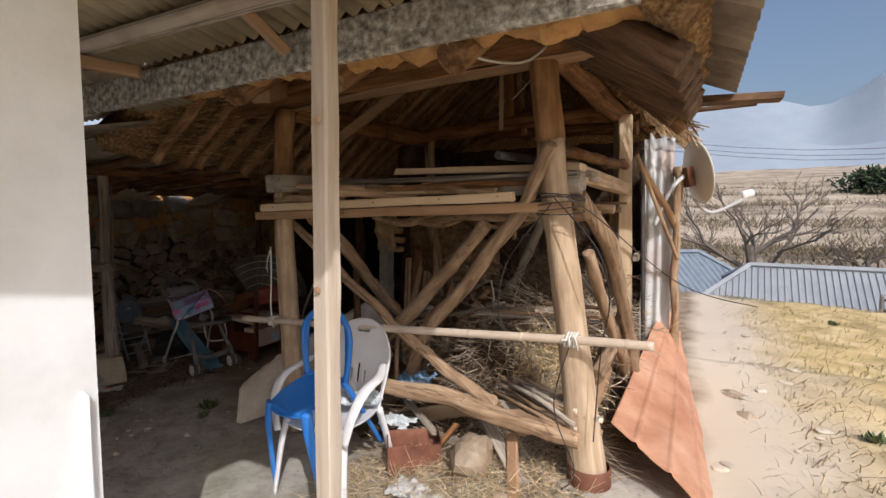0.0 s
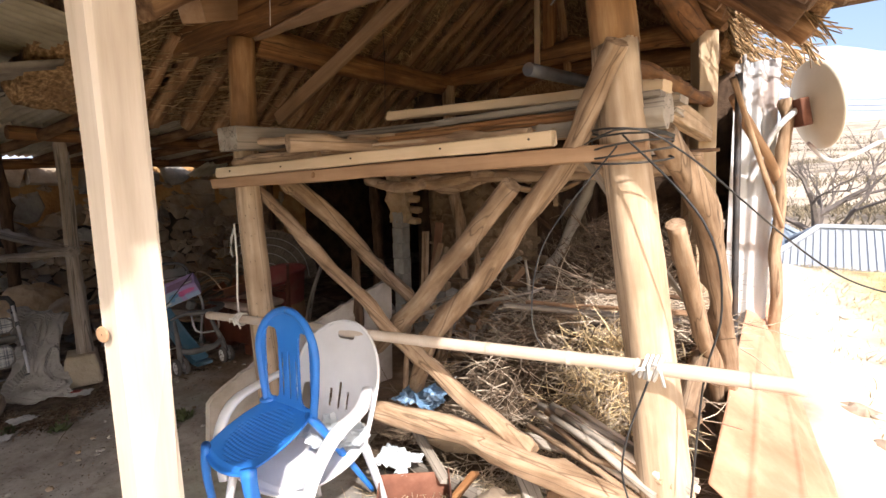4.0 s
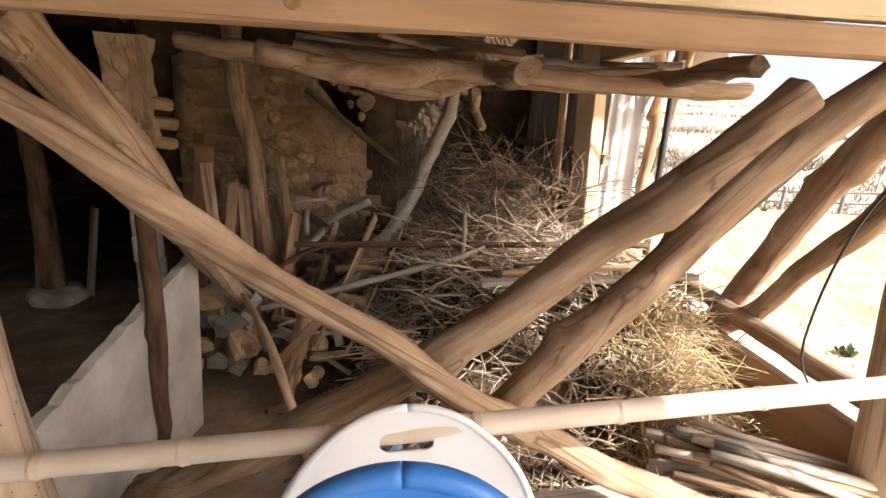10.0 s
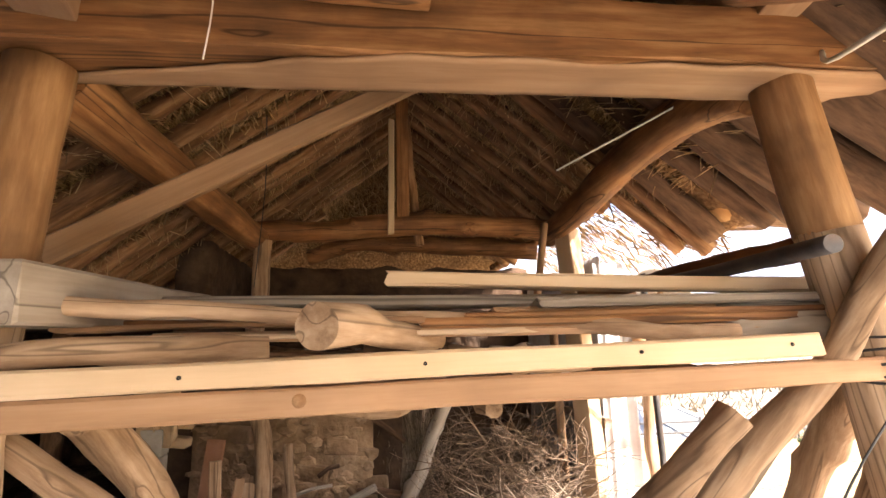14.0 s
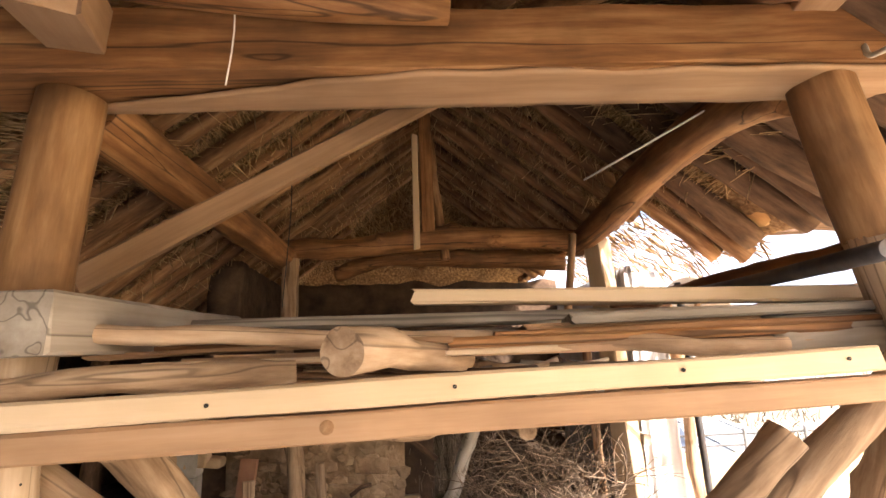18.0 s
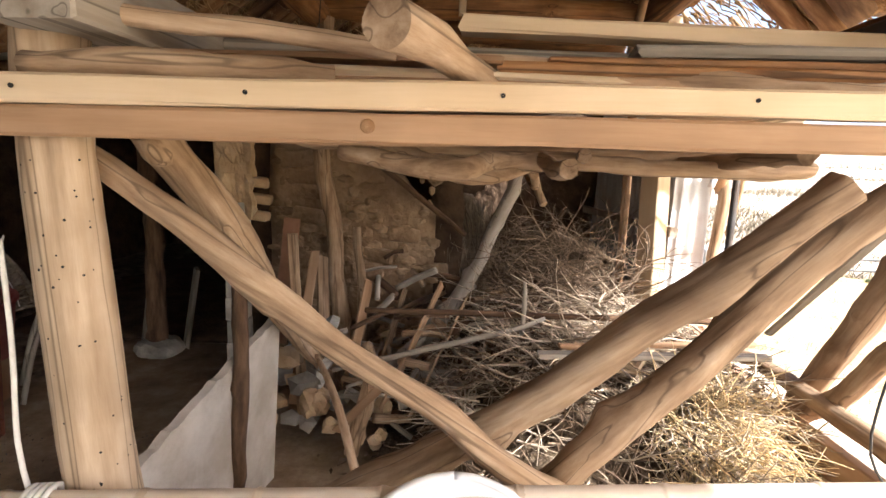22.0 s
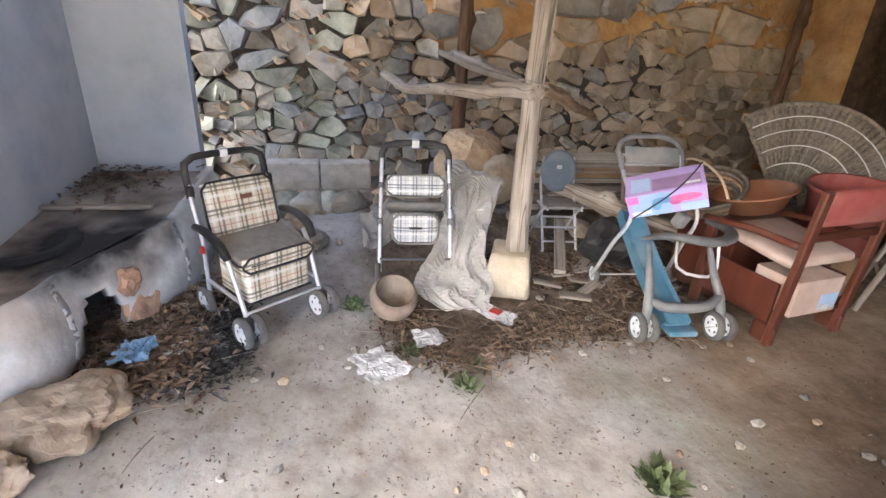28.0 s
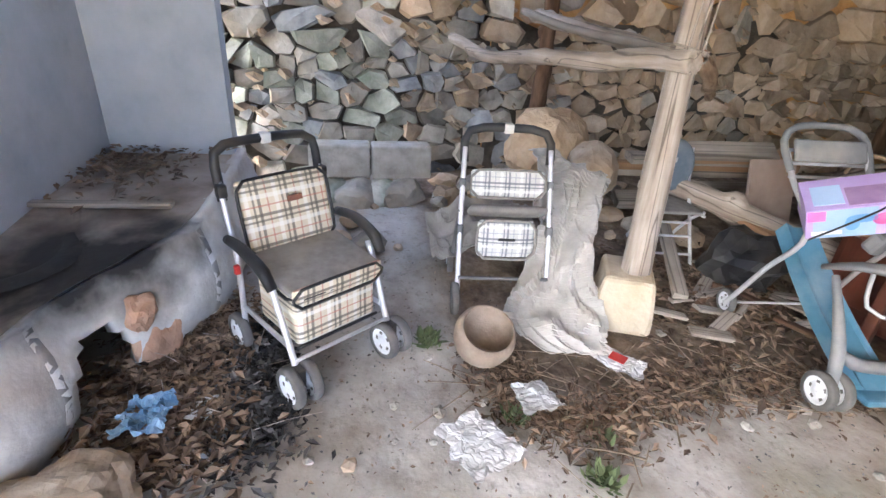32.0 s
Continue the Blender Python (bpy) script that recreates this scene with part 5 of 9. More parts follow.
for j in range(11):
    for i in range(5):
        if rnd.random() < 0.8:
            continue
        ob = child(new("mud_brick", rnd.choice(brick_meshes)), wall_inner)
        ob.matrix_world = pose(-0.17 + 0.24 * i + 0.12 * (j % 2) + rnd.uniform(-0.05, 0.05), 2.355 + rnd.uniform(-0.02, 0.02), 0.3 + 0.125 * j + rnd.uniform(-0.02, 0.02), rnd.uniform(-9, 9), rnd.uniform(-9, 9), rnd.uniform(-14, 14))


def lump(name, c, size, mat, label, category, group="", seed=0, sub=3, flat=0.25):
    """A rough stone or clod."""
    bm = bmesh.new()
    bmesh.ops.create_icosphere(bm, subdivisions=sub, radius=1)
    for v in bm.verts:
        d = v.co.copy()
        k = 1 + flat * fbm(d.x * 1.1 + seed * 3.1, d.y * 1.1, d.z * 1.1 + seed) + 0.07 * fbm(d.x * 4 + seed, d.y * 4, d.z * 4)
        v.co = Vector((d.x * size[0] * k, d.y * size[1] * k, d.z * size[2] * k))
    me = bpy.data.meshes.new(name)
    bm.to_mesh(me)
    bm.free()
    me.materials.append(mat)
    ob = new(name, me)
    ob.matrix_world = pose(*c, 0, 0, seed * 47 % 360)
    return tagged(ob, label, category, group)


# pale slab that leans as a low partition
verts, faces = [], []
n = 48
for i in range(n + 1):
    f = i / n
    y = -0.12 + 1.30 * f
    top = 0.30 + 0.53 * f ** 0.75 + 0.012 * noise.noise(Vector((i * 0.5, 0, 3))) + 0.008 * noise.noise(Vector((i * 1.6, 5, 3)))
    bow = -0.25 + 0.33 * f
    for x, z in ((0.0, 0.04), (0.035, top), (0.0, top), (-0.045, 0.04)):
        verts.append((x + bow, y, z))
for i in range(n):
    for j in range(4):
        a, b = i * 4 + j, i * 4 + (j + 1) % 4
        faces.append((a, b, b + 4, a + 4))
faces += [(3, 2, 1, 0), (n * 4, n * 4 + 1, n * 4 + 2, n * 4 + 3)]
tagged(new("board_slab", mesh_of("board_slab", verts, faces, M_SLAB)), "large pale broken board slab leaning behind the post", "slab")

# straw and brush heap
def heap_z(x, y):
    a = min(1, max(0, (x - 0.62) / 0.75))
    b = min(1, max(0, (y - 0.12) / 0.8))
    c = min(1, max(0, (2.28 - x) / 0.2))
    return 0.10 + (0.56 * a * a * (3 - 2 * a)) * (b * b * (3 - 2 * b)) * (0.7 + 0.3 * c) + 0.06 * fbm(x * 4, y * 4, 9)


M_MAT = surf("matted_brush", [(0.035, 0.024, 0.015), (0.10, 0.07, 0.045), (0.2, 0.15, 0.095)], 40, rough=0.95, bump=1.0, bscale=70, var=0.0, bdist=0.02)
M_TWIGPALE = random_island(surf("bleached_twig", [(0.34, 0.26, 0.185), (0.50, 0.41, 0.31), (0.64, 0.55, 0.44)], 20, rough=0.8, bump=0.1), 0.55, 1.25)
M_TWIGDARK = random_island(surf("dark_twig", [(0.10, 0.065, 0.04), (0.20, 0.14, 0.095), (0.32, 0.24, 0.17)], 20, rough=0.9, bump=0.1), 0.5, 1.3)
M_STRAWGOLD = random_island(surf("golden_straw", [(0.50, 0.35, 0.17), (0.70, 0.54, 0.31), (0.82, 0.71, 0.49)], 14, rough=0.7, bump=0.05), 0.55, 1.3)
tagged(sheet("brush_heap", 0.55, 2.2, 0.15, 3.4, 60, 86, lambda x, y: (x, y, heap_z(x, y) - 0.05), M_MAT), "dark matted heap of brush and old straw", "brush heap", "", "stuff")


def branches(name, count, place, mat, rad, seed, label, category="twigs", curl=0.35, fork=0.5, pts=6):
    """Many crooked tapering twigs with side shoots, joined in one mesh; place(r) gives start, direction and length."""
    r = random.Random(seed)
    verts, faces = [], []

    def one(p, d, ln, rr, lev):
        base, ring = len(verts), []
        q = Vector(p)
        d = Vector(d).normalized()
        turn = Vector((r.uniform(-1, 1), r.uniform(-1, 1), r.uniform(-1, 0.7))) * curl
        for i in range(pts):
            t = i / (pts - 1)
            s = d.cross(Vector((0.31, 0.21, 1))).normalized()
            u = d.cross(s)
            for j in range(4):
                w = math.pi * j / 2
                verts.append(q + (s * math.cos(w) + u * math.sin(w)) * rr * (1 - 0.7 * t))
            ring.append((q.copy(), d.copy()))
            d = (d + turn * 0.5 + Vector((r.uniform(-1, 1), r.uniform(-1, 1), r.uniform(-1, 1))) * curl * 0.6).normalized()
            q = q + d * (ln / (pts - 1))
        for i in range(pts - 1):
            for j in range(4):
                a, b = base + i * 4 + j, base + i * 4 + (j + 1) % 4
                faces.append((a, b, b + 4, a + 4))
        if lev:
            for k in (1, 2, 3):
                if r.random() < fork:
                    q, d = ring[k]
                    one(q, d + Vector((r.uniform(-1, 1), r.uniform(-1, 1), r.uniform(-0.5, 0.8))) * 0.9, ln * r.uniform(0.25, 0.5), rr * 0.55, lev - 1)

    for _ in range(count):
        p, d, ln = place(r)
        one(p, d, ln, rad * r.uniform(0.5, 1.5), 1)
    return tagged(new(name, mesh_of(name, verts, faces, mat, True)), label, category, "", "stuff")


def on_heap(x0, x1, y0, y1, up, ln, rise=0.35):
    def f(r):
        x, y = r.uniform(x0, x1), r.uniform(y0, y1)
        a = r.uniform(0, 6.28)
        return (x, y, heap_z(x, y) + r.uniform(-0.05, up)), (math.cos(a), math.sin(a), r.uniform(-0.3, rise)), r.uniform(*ln)
    return f


branches("pale_twigs", 620, on_heap(0.9, 2.15, 0.9, 2.0, 0.16, (0.18, 0.5)), M_TWIGPALE, 0.0048, 21, "bleached crooked twigs on top of the heap", fork=0.7)
branches("pale_twigs", 170, on_heap(1.0, 2.15, 0.2, 0.9, 0.08, (0.15, 0.45)), M_TWIGPALE, 0.0038, 22, "bleached crooked twigs down the face of the heap", fork=0.7)
branches("dark_twigs", 1100, on_heap(0.75, 2.15, 0.3, 2.4, 0.10, (0.12, 0.4)), M_TWIGDARK, 0.0036, 23, "dark thin twigs tangled in the heap", fork=0.8)
branches("grey_stalks", 900, on_heap(1.35, 2.2, 0.12, 0.45, 0.05, (0.12, 0.34), 0.15), M_TWIGPALE, 0.0028, 24, "pale dry stalks at the foot of the heap", "straw", 0.2, 0.1)
def tuft(r):
    y = r.uniform(0.42, 0.9)
    x = r.gauss(1.85, 0.095)
    return (min(2.15, max(1.5, x)), y, heap_z(1.8, y) + r.uniform(-0.02, 0.13)), (r.uniform(-0.4, 0.4), r.uniform(-0.8, 0.1), r.uniform(-1, 0.4)), r.uniform(0.12, 0.3)
branches("tuft_stalks", 900, tuft, M_TWIGPALE, 0.0030, 28, "pale stalks mixed into the straw tuft", "straw", 0.4, 0.1, 7)
branches("straw_tuft", 1500, tuft, M_STRAWGOLD, 0.0031, 25, "golden straw tuft hanging down the face of the heap", "straw", 0.42, 0.05, 7)
branches("strewn_straw", 420, on_heap(1.5, 2.2, 0.12, 0.6, 0.05, (0.1, 0.3), 0.1), M_STRAWGOLD, 0.0022, 26, "yellow straw strewn round the tuft", "straw", 0.4, 0.05)
branches("back_brush", 1100, lambda r: ((r.uniform(1.2, 2.05), r.uniform(1.75, 2.9), 0.62 + 0.5 * r.random() * r.random() + 0.1), (r.uniform(-1, 1), r.uniform(-0.7, 0.3), r.uniform(-0.2, 0.6)), r.uniform(0.15, 0.45)), M_TWIGDARK, 0.0036, 27, "dark brush piled in the back corner", fork=0.7)
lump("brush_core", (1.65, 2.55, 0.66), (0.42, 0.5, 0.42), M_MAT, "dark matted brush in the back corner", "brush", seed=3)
lump("straw_bale", (1.02, 2.6, 1.0), (0.17, 0.15, 0.32), M_STRAWDARK, "old brown straw bundle against the wall", "straw", seed=5)
log("pole", [(0.45, 2.2, 1.5), (0.75, 2.25, 1.27), (1.0, 2.3, 1.08)], [0.018, 0.02, 0.018], M_BARK, "dusty thin pole slanting across the mud wall", "pole", seg=8)
strands("bale_straws", 700, lambda r: ((1.02 + r.uniform(-0.17, 0.17), 2.47 + r.uniform(-0.05, 0.06), 1.02 + r.uniform(-0.25, 0.3)), (r.uniform(-0.3, 0.3), r.uniform(-0.4, 0), -1), r.uniform(0.1, 0.25), 0.25), M_STRAWDARK, 0.003, 16, "brown straws sticking out of the bundle", "straw")
log("branch", [(1.5, 2.62, 0.85), (1.55, 2.6, 1.0), (1.72, 2.5, 1.28)], [0.05, 0.03, 0.008], M_BARK, "dark forked branch standing in the brush", "branch")
for i in range(130):
    x, y = rnd.uniform(0.32, 1.15), rnd.uniform(1.35, 2.25)
    a = rnd.gauss(0.2, 0.5) + (math.pi / 2 if rnd.random() < 0.3 else 0)
    z = 0.18 + 0.75 * max(0, y - 1.3) * rnd.random() + rnd.uniform(0.0, 0.12)
    l2 = rnd.uniform(0.10, 0.34)
    up = rnd.uniform(-0.12, 0.16)
    log("firewood_stick", [(x, y, z), (x + 0.5 * l2 * math.cos(a), y + 0.3 * l2 * math.sin(a), z + 0.5 * up + rnd.uniform(-0.01, 0.02)), (x + l2 * math.cos(a), y + l2 * 0.6 * math.sin(a), z + up)], rnd.uniform(0.009, 0.026), rnd.choice((M_GREYWOOD, M_LOG, M_BARK, M_GREYWOOD)), "grey broken firewood stick on the heap", "firewood", "firewood", seg=6, rough=0.22, step=0.12)
for i in range(30):
    x, y = rnd.uniform(-0.05, 0.32), rnd.uniform(1.5, 1.95)
    w = rnd.uniform(0.05, 0.11)
    lump("rubble_block", (x, y, 0.14 + 0.085 * (i % 5) + 0.2 * (y - 1.5)), (w, w * 0.6, w * 0.7), rnd.choice((M_CEMENT, M_MUDPALE, M_STONE)), "grey angular lump of rubble heaped at the wall", "rubble", "rubble", seed=40 + i, sub=1, flat=0.6)
for i in range(22):
    x, y = rnd.uniform(0.1, 0.6), rnd.uniform(1.3, 2.15)
    lump("mud_clod", (x, y, 0.14 + rnd.uniform(0.05, 0.4) * (y - 1.1)), (rnd.uniform(0.03, 0.07),) * 3, M_MUDPALE, "pale dry clod fallen from the mud wall", "clod", "mud clods", seed=i, sub=2, flat=0.5)
plank("crate_board", (1.42, 1.22, 0.70), (1.68, 0.98, 0.77), 0.26, 0.02, M_SAWN, "pale wooden crate board sunk in the straw", "board", roll=12)
plank("board", (1.2, 0.85, 0.82), (2.1, 0.85, 0.84), 0.05, 0.02, M_GREYWOOD, "grey lath lying over the straw", "lath", "laths")
plank("board", (1.3, 0.92, 0.83), (2.12, 0.98, 0.85), 0.04, 0.02, M_SAWN2, "grey lath lying over the straw", "lath", "laths")

# foot of the barn front
log("sill_beam", [(0.90, 0.03, 0.47), (1.25, 0.04, 0.475), (1.7, 0.0, 0.44), (2.16, -0.03, 0.41)], [0.045, 0.055, 0.05, 0.045], M_LOG, "heavy pale split trunk lying along the barn front", "beam", rough=0.2)
for i in range(15):
    z = 0.47 + 0.03 * (i // 5)
    y = 0.08 + 0.035 * (i % 5)
    log("cane", [(1.66 + rnd.uniform(-0.1, 0.1), y + 0.1, z + 0.03), (1.9, y, z + rnd.uniform(-0.02, 0.03)), (2.18 + rnd.uniform(-0.05, 0.08), y - 0.14 + rnd.uniform(-0.05, 0.05), z + rnd.uniform(-0.04, 0.05))], rnd.uniform(0.010, 0.017), rnd.choice((M_GREYWOOD, M_LOG, M_BAMBOO)), "dry cane in a bundle by the thick post", "cane", "cane bundle", seg=7, rough=0.05, step=0.2)
for i, (p, q, w, m) in enumerate((((1.05, 0.3, 0.20), (1.5, 0.1, 0.42), 0.16, M_SAWN), ((1.3, 0.35, 0.3), (1.62, 0.12, 0.44), 0.12, M_SAWN2), ((0.95, 0.25, 0.3), (1.3, 0.0, 0.25), 0.05, M_GREYWOOD), ((1.55, 0.2, 0.3), (1.95, -0.2, 0.14), 0.08, M_GREYWOOD), ((1.1, 0.5, 0.22), (1.7, 0.45, 0.34), 0.06, M_SAWN2), ((1.75, 0.1, 0.3), (1.9, -0.3, 0.12), 0.07, M_SAWN2), ((1.45, 0.0, 0.34), (1.3, -0.15, 0.12), 0.05, M_BROWN), ((1.2, 0.2, 0.42), (1.75, 0.25, 0.4), 0.05, M_GREYWOOD), ((1.0, 0.15, 0.16), (1.45, 0.02, 0.22), 0.05, M_GREYWOOD), ((1.62, 0.3, 0.4), (2.1, 0.2, 0.44), 0.1, M_GREYWOOD))):
    plank("scrap_board", p, q, w, 0.022, m, "broken scrap board thrown among the brush", "board", "scrap boards", roll=15 * i - 40)
tinbox = root("tin_box", pose(1.22, -0.12, 0.06, 0, 0, 35), "dark rusty open tin box with torn edges", "box")
for c, s in (((0, -0.11, 0.1), (0.3, 0.006, 0.2)), ((0, 0.11, 0.1), (0.3, 0.006, 0.2)), ((-0.15, 0, 0.1), (0.006, 0.22, 0.2)), ((0.15, 0, 0.11), (0.006, 0.22, 0.22)), ((0, 0, 0.004), (0.3, 0.22, 0.006))):
    pbox("side_panel", tinbox, c, s, M_DARKRUST, 0.001)
lump("stone", (1.58, -0.1, 0.20), (0.15, 0.12, 0.14), M_STONEWARM, "rough brown stone at the barn's foot", "stone", "stones", 2)
for i in range(34):
    x, y = rnd.uniform(0.9, 2.1), rnd.uniform(-0.35, 0.25)
    s = rnd.uniform(0.015, 0.05)
    lump("stone", (x, y, ground_z(x, y) + s * 0.5), (s, s * 1.2, s * 0.8), rnd.choice((M_STONE, M_STONEWARM)), "small stone lying in the rubbish", "stone", "stones", i + 5, 2)
strands("dry_grass_litter", 2600, lambda r: ((lambda x, y: (x, y, ground_z(x, y) + r.uniform(0, 0.05)))(r.uniform(0.9, 2.3), r.uniform(-0.65, 0.1)), (r.uniform(-1, 1), r.uniform(-1, 1), r.uniform(-0.1, 0.5)), r.uniform(0.06, 0.2), 0.3), M_STRAW, 0.002, 17, "dry grass and straw litter at the barn's foot", "straw")
foot = root("post_footing", pose(2.2, 0.03, 0.0), "rounded grey cement footing with red paint at the post's foot", "footing")
part("cement_pad", lathe_bm([(0.001, 0.0), (0.28, 0.0), (0.27, 0.07), (0.22, 0.13), (0.14, 0.17), (0.001, 0.18)], 24), M_CEMENT, foot, smooth=True)
part("red_collar", lathe_bm([(0.106, 0.165), (0.112, 0.17), (0.109, 0.26), (0.102, 0.265)], 24), M_DARKRUST, foot, "worn red paint band", True)


def crumple(name, c, w, h, mat, label, category, seed=0, amp=0.03, group="", rz=0.0):
    def rag(x, y):
        k = 0.82 + 0.25 * noise.noise(Vector((math.atan2(y, x) * 1.6, seed, 0)))
        return x * k + 0.35 * amp * fbm(x * 25, y * 25, seed), y * k + 0.35 * amp * fbm(x * 25, y * 25, seed + 9)
    ob = sheet(name, -w / 2, w / 2, -h / 2, h / 2, 22, 22, lambda x, y: (*rag(x, y), amp * (0.5 + 0.5 * fbm(x * 9 / max(w, 0.1) * 0.4, y * 9, seed)) + 0.3 * amp * abs(noise.noise(Vector((x * 40, y * 40, seed))))), mat, False)
    ob.matrix_world = pose(*c, 0, 0, rz)
    return tagged(ob, label, category, group)


crumple("plastic_bag", (0.95, 0.35, 0.36), 0.3, 0.25, M_BAGBLUE, "crumpled blue and silver plastic bag", "bag", 3, 0.12)
crumple("plastic_wrap", (1.02, 0.02, 0.22), 0.25, 0.2, M_POLY, "crumpled clear plastic wrapping", "plastic", 5, 0.08)
crumple("paper_scrap", (1.12, 0.32, 0.55), 0.09, 0.1, M_PAPER, "white paper scrap caught in the twigs", "paper", 8, 0.03)
crumple("newspaper", (1.55, -0.42, 0.1), 0.3, 0.18, M_PAPER, "crumpled grey newspaper on the ground", "paper", 9, 0.04)
crumple("plastic_bag", (1.35, -0.4, 0.1), 0.22, 0.2, M_PAPER, "crumpled white bag on the ground", "bag", 11, 0.05)

# ---- plastic chairs, one set into the other ----


def monobloc(name, m, mat, label, arms, holes, mesh_seat):
    ch = root(name, m, label, "chair", "plastic chairs")
    W, T = (0.24, 0.49) if arms else (0.19, 0.38)
    drop = 0.0 if arms else 0.08
    nu, nt_ = 110, 110

    def half(t):
        return W * (0.82 + 0.18 * math.sin(t * 2.2)) * (math.sqrt(max(0.0, 1 - ((t - 0.55) / 0.45) ** 2)) if t > 0.55 else 1)

    def at(x, t):
        return (x, 0.19 + 0.13 * t - 0.30 * x * x * 2.0 * (1.3 if arms else 0.8), 0.42 + T * t)

    def inside(h, x, t):
        return ((x - h[0]) / h[2]) ** 4 + ((t - h[1]) / h[3]) ** 4

    verts, faces, grid = [], [], []
    for j in range(nt_ + 1):
        t = j / nt_
        for i in range(nu + 1):
            x, tt = half(t) * (-1 + 2 * i / nu), t
            for h in holes:
                v = inside(h, x, tt)
                if 0.45 < v < 1.0:
                    k = v ** -0.25
                    x, tt = h[0] + (x - h[0]) * k, h[1] + (tt - h[1]) * k
            grid.append((x, tt))
            verts.append(at(x, tt))
    for j in range(nt_):
        for i in range(nu):
            a = j * (nu + 1) + i
            q = (a, a + 1, a + nu + 2, a + nu + 1)
            cx, ct = sum(grid[p][0] for p in q) / 4, sum(grid[p][1] for p in q) / 4
            if not any(inside(h, cx, ct) < 0.93 for h in holes):
                faces.append(q)
    for sx in (-1, 1):
        rim_pts = [at(sx * half(t) * 0.985, t) for t in [k / 16 for k in range(16)] + [0.965, 0.985, 0.995, 1.0]]
        ptube("back_rim", ch, rim_pts, 0.008 if arms else 0.016, mat, 8, step=0.012)
    back = child(new("backrest", mesh_of("backrest", verts, faces, mat, True)), ch)
    mod = back.modifiers.new("thickness", "SOLIDIFY")
    mod.thickness, mod.offset = 0.008, 0
    verts, faces = [], []
    n = 48
    for j in range(n + 1):
        for i in range(n + 1):
            a, b = -1 + 2 * i / n, -1 + 2 * j / n
            x, y = (W - 0.02) * a * math.sqrt(1 - 0.32 * b * b), (0.225 if arms else 0.185) * b * math.sqrt(1 - 0.32 * a * a) + (0.0 if arms else 0.035)
            verts.append((x, y - 0.01, 0.425 - 0.02 * (1 - a * a) * (1 - b * b) + 0.012 * (b + 1) * 0 - 0.012 * (b < -0.85)))
    for j in range(n):
        for i in range(n):
            inner = math.hypot((i - n / 2) / n, (j - n / 2) / n) < 0.40
            if mesh_seat and inner and i % 2 and j % 2:
                continue
            a = j * (n + 1) + i
            faces.append((a, a + 1, a + n + 2, a + n + 1))
    seat = child(new("seat", mesh_of("seat", verts, faces, mat, True)), ch)
    seat.modifiers.new("thickness", "SOLIDIFY").thickness = 0.007
    rim = [((W - 0.02) * math.cos(a) * 1.0, 0.225 * math.sin(a) - 0.01, 0.415) for a in [k * math.pi / 10 for k in range(21)]]
    for sx in (-1, 1):
        ptube("leg", ch, [(sx * (W - 0.05), -0.17 + 0.7 * drop, 0.43), (sx * (W - 0.03), -0.20 + 0.6 * drop, 0.3), (sx * (W - 0.0), -0.235 + 0.4 * drop, -drop)], [0.034, 0.03, 0.02], mat, 10, squash=0.55)
        ptube("leg", ch, [(sx * (W - 0.05), 0.17, 0.43), (sx * (W - 0.03), 0.22, 0.25), (sx * (W - 0.01), 0.28 + 0.3 * drop, -drop)], [0.034, 0.03, 0.02], mat, 10, squash=0.55)
        if arms:
            ptube("armrest", ch, [(sx * (W - 0.01), 0.16, 0.70), (sx * (W + 0.045), 0.05, 0.665), (sx * (W + 0.05), -0.1, 0.63), (sx * (W + 0.03), -0.19, 0.52), (sx * (W - 0.01), -0.21, 0.36)], [0.022, 0.03, 0.032, 0.03, 0.024], mat, 10, squash=0.5)
    return ch


E1 = lambda cx, ct, rx, rt: (cx, ct, rx, rt)
white_holes = [E1(0, 0.88, 0.05, 0.035), E1(0, 0.35, 0.008, 0.12), E1(0.05, 0.32, 0.008, 0.08), E1(-0.05, 0.32, 0.008, 0.08), E1(0.17, 0.3, 0.03, 0.12), E1(-0.17, 0.3, 0.03, 0.12)]
blue_holes = [E1(0.105, 0.43, 0.040, 0.38), E1(-0.105, 0.43, 0.040, 0.38), E1(0.0, 0.32, 0.007, 0.26), E1(0.045, 0.32, 0.007, 0.24), E1(-0.045, 0.32, 0.007, 0.24)]
monobloc("plastic_chair", pose(0.836, -0.365, 0.0, 0, 0, 1), M_WHITEPL, "white plastic armchair with slots in the round back", True, white_holes, False)
monobloc("plastic_chair", pose(0.785, -0.422, 0.172, 17, 0, -4), M_BLUEPL, "blue plastic chair with a net seat set into the white one", False, blue_holes, True)
crumple("plastic_bag", (0.90, -0.27, 0.45), 0.30, 0.24, M_POLY, "crumpled clear plastic bag on the white chair", "bag", 13, 0.09)

# ---- right end: outer braces, rusty sheet, dish ----
log("brace_log", [(2.1, 0.1, 1.66), (2.2, 0.38, 1.42), (2.25, 0.62, 1.1), (2.32, 1.02, 0.42), (2.34, 1.06, 0.16)], [0.045, 0.05, 0.046, 0.042, 0.038], M_LOG, "brown crooked log leaning against the barn's side", "log", "propped logs", rough=0.18)
log("brace_log", [(2.14, 0.2, 1.36), (2.2, 0.5, 0.95), (2.27, 0.92, 0.5), (2.3, 1.0, 0.15)], [0.034, 0.035, 0.033, 0.03], M_LOG, "barky log leaning beside the other", "log", "propped logs", rough=0.18)
plank("sill_board", (2.16, 0.12, 0.53), (2.16, 1.9, 0.58), 0.05, 0.2, M_SAWN2, "brown board closing the barn's side at the bottom", "board")
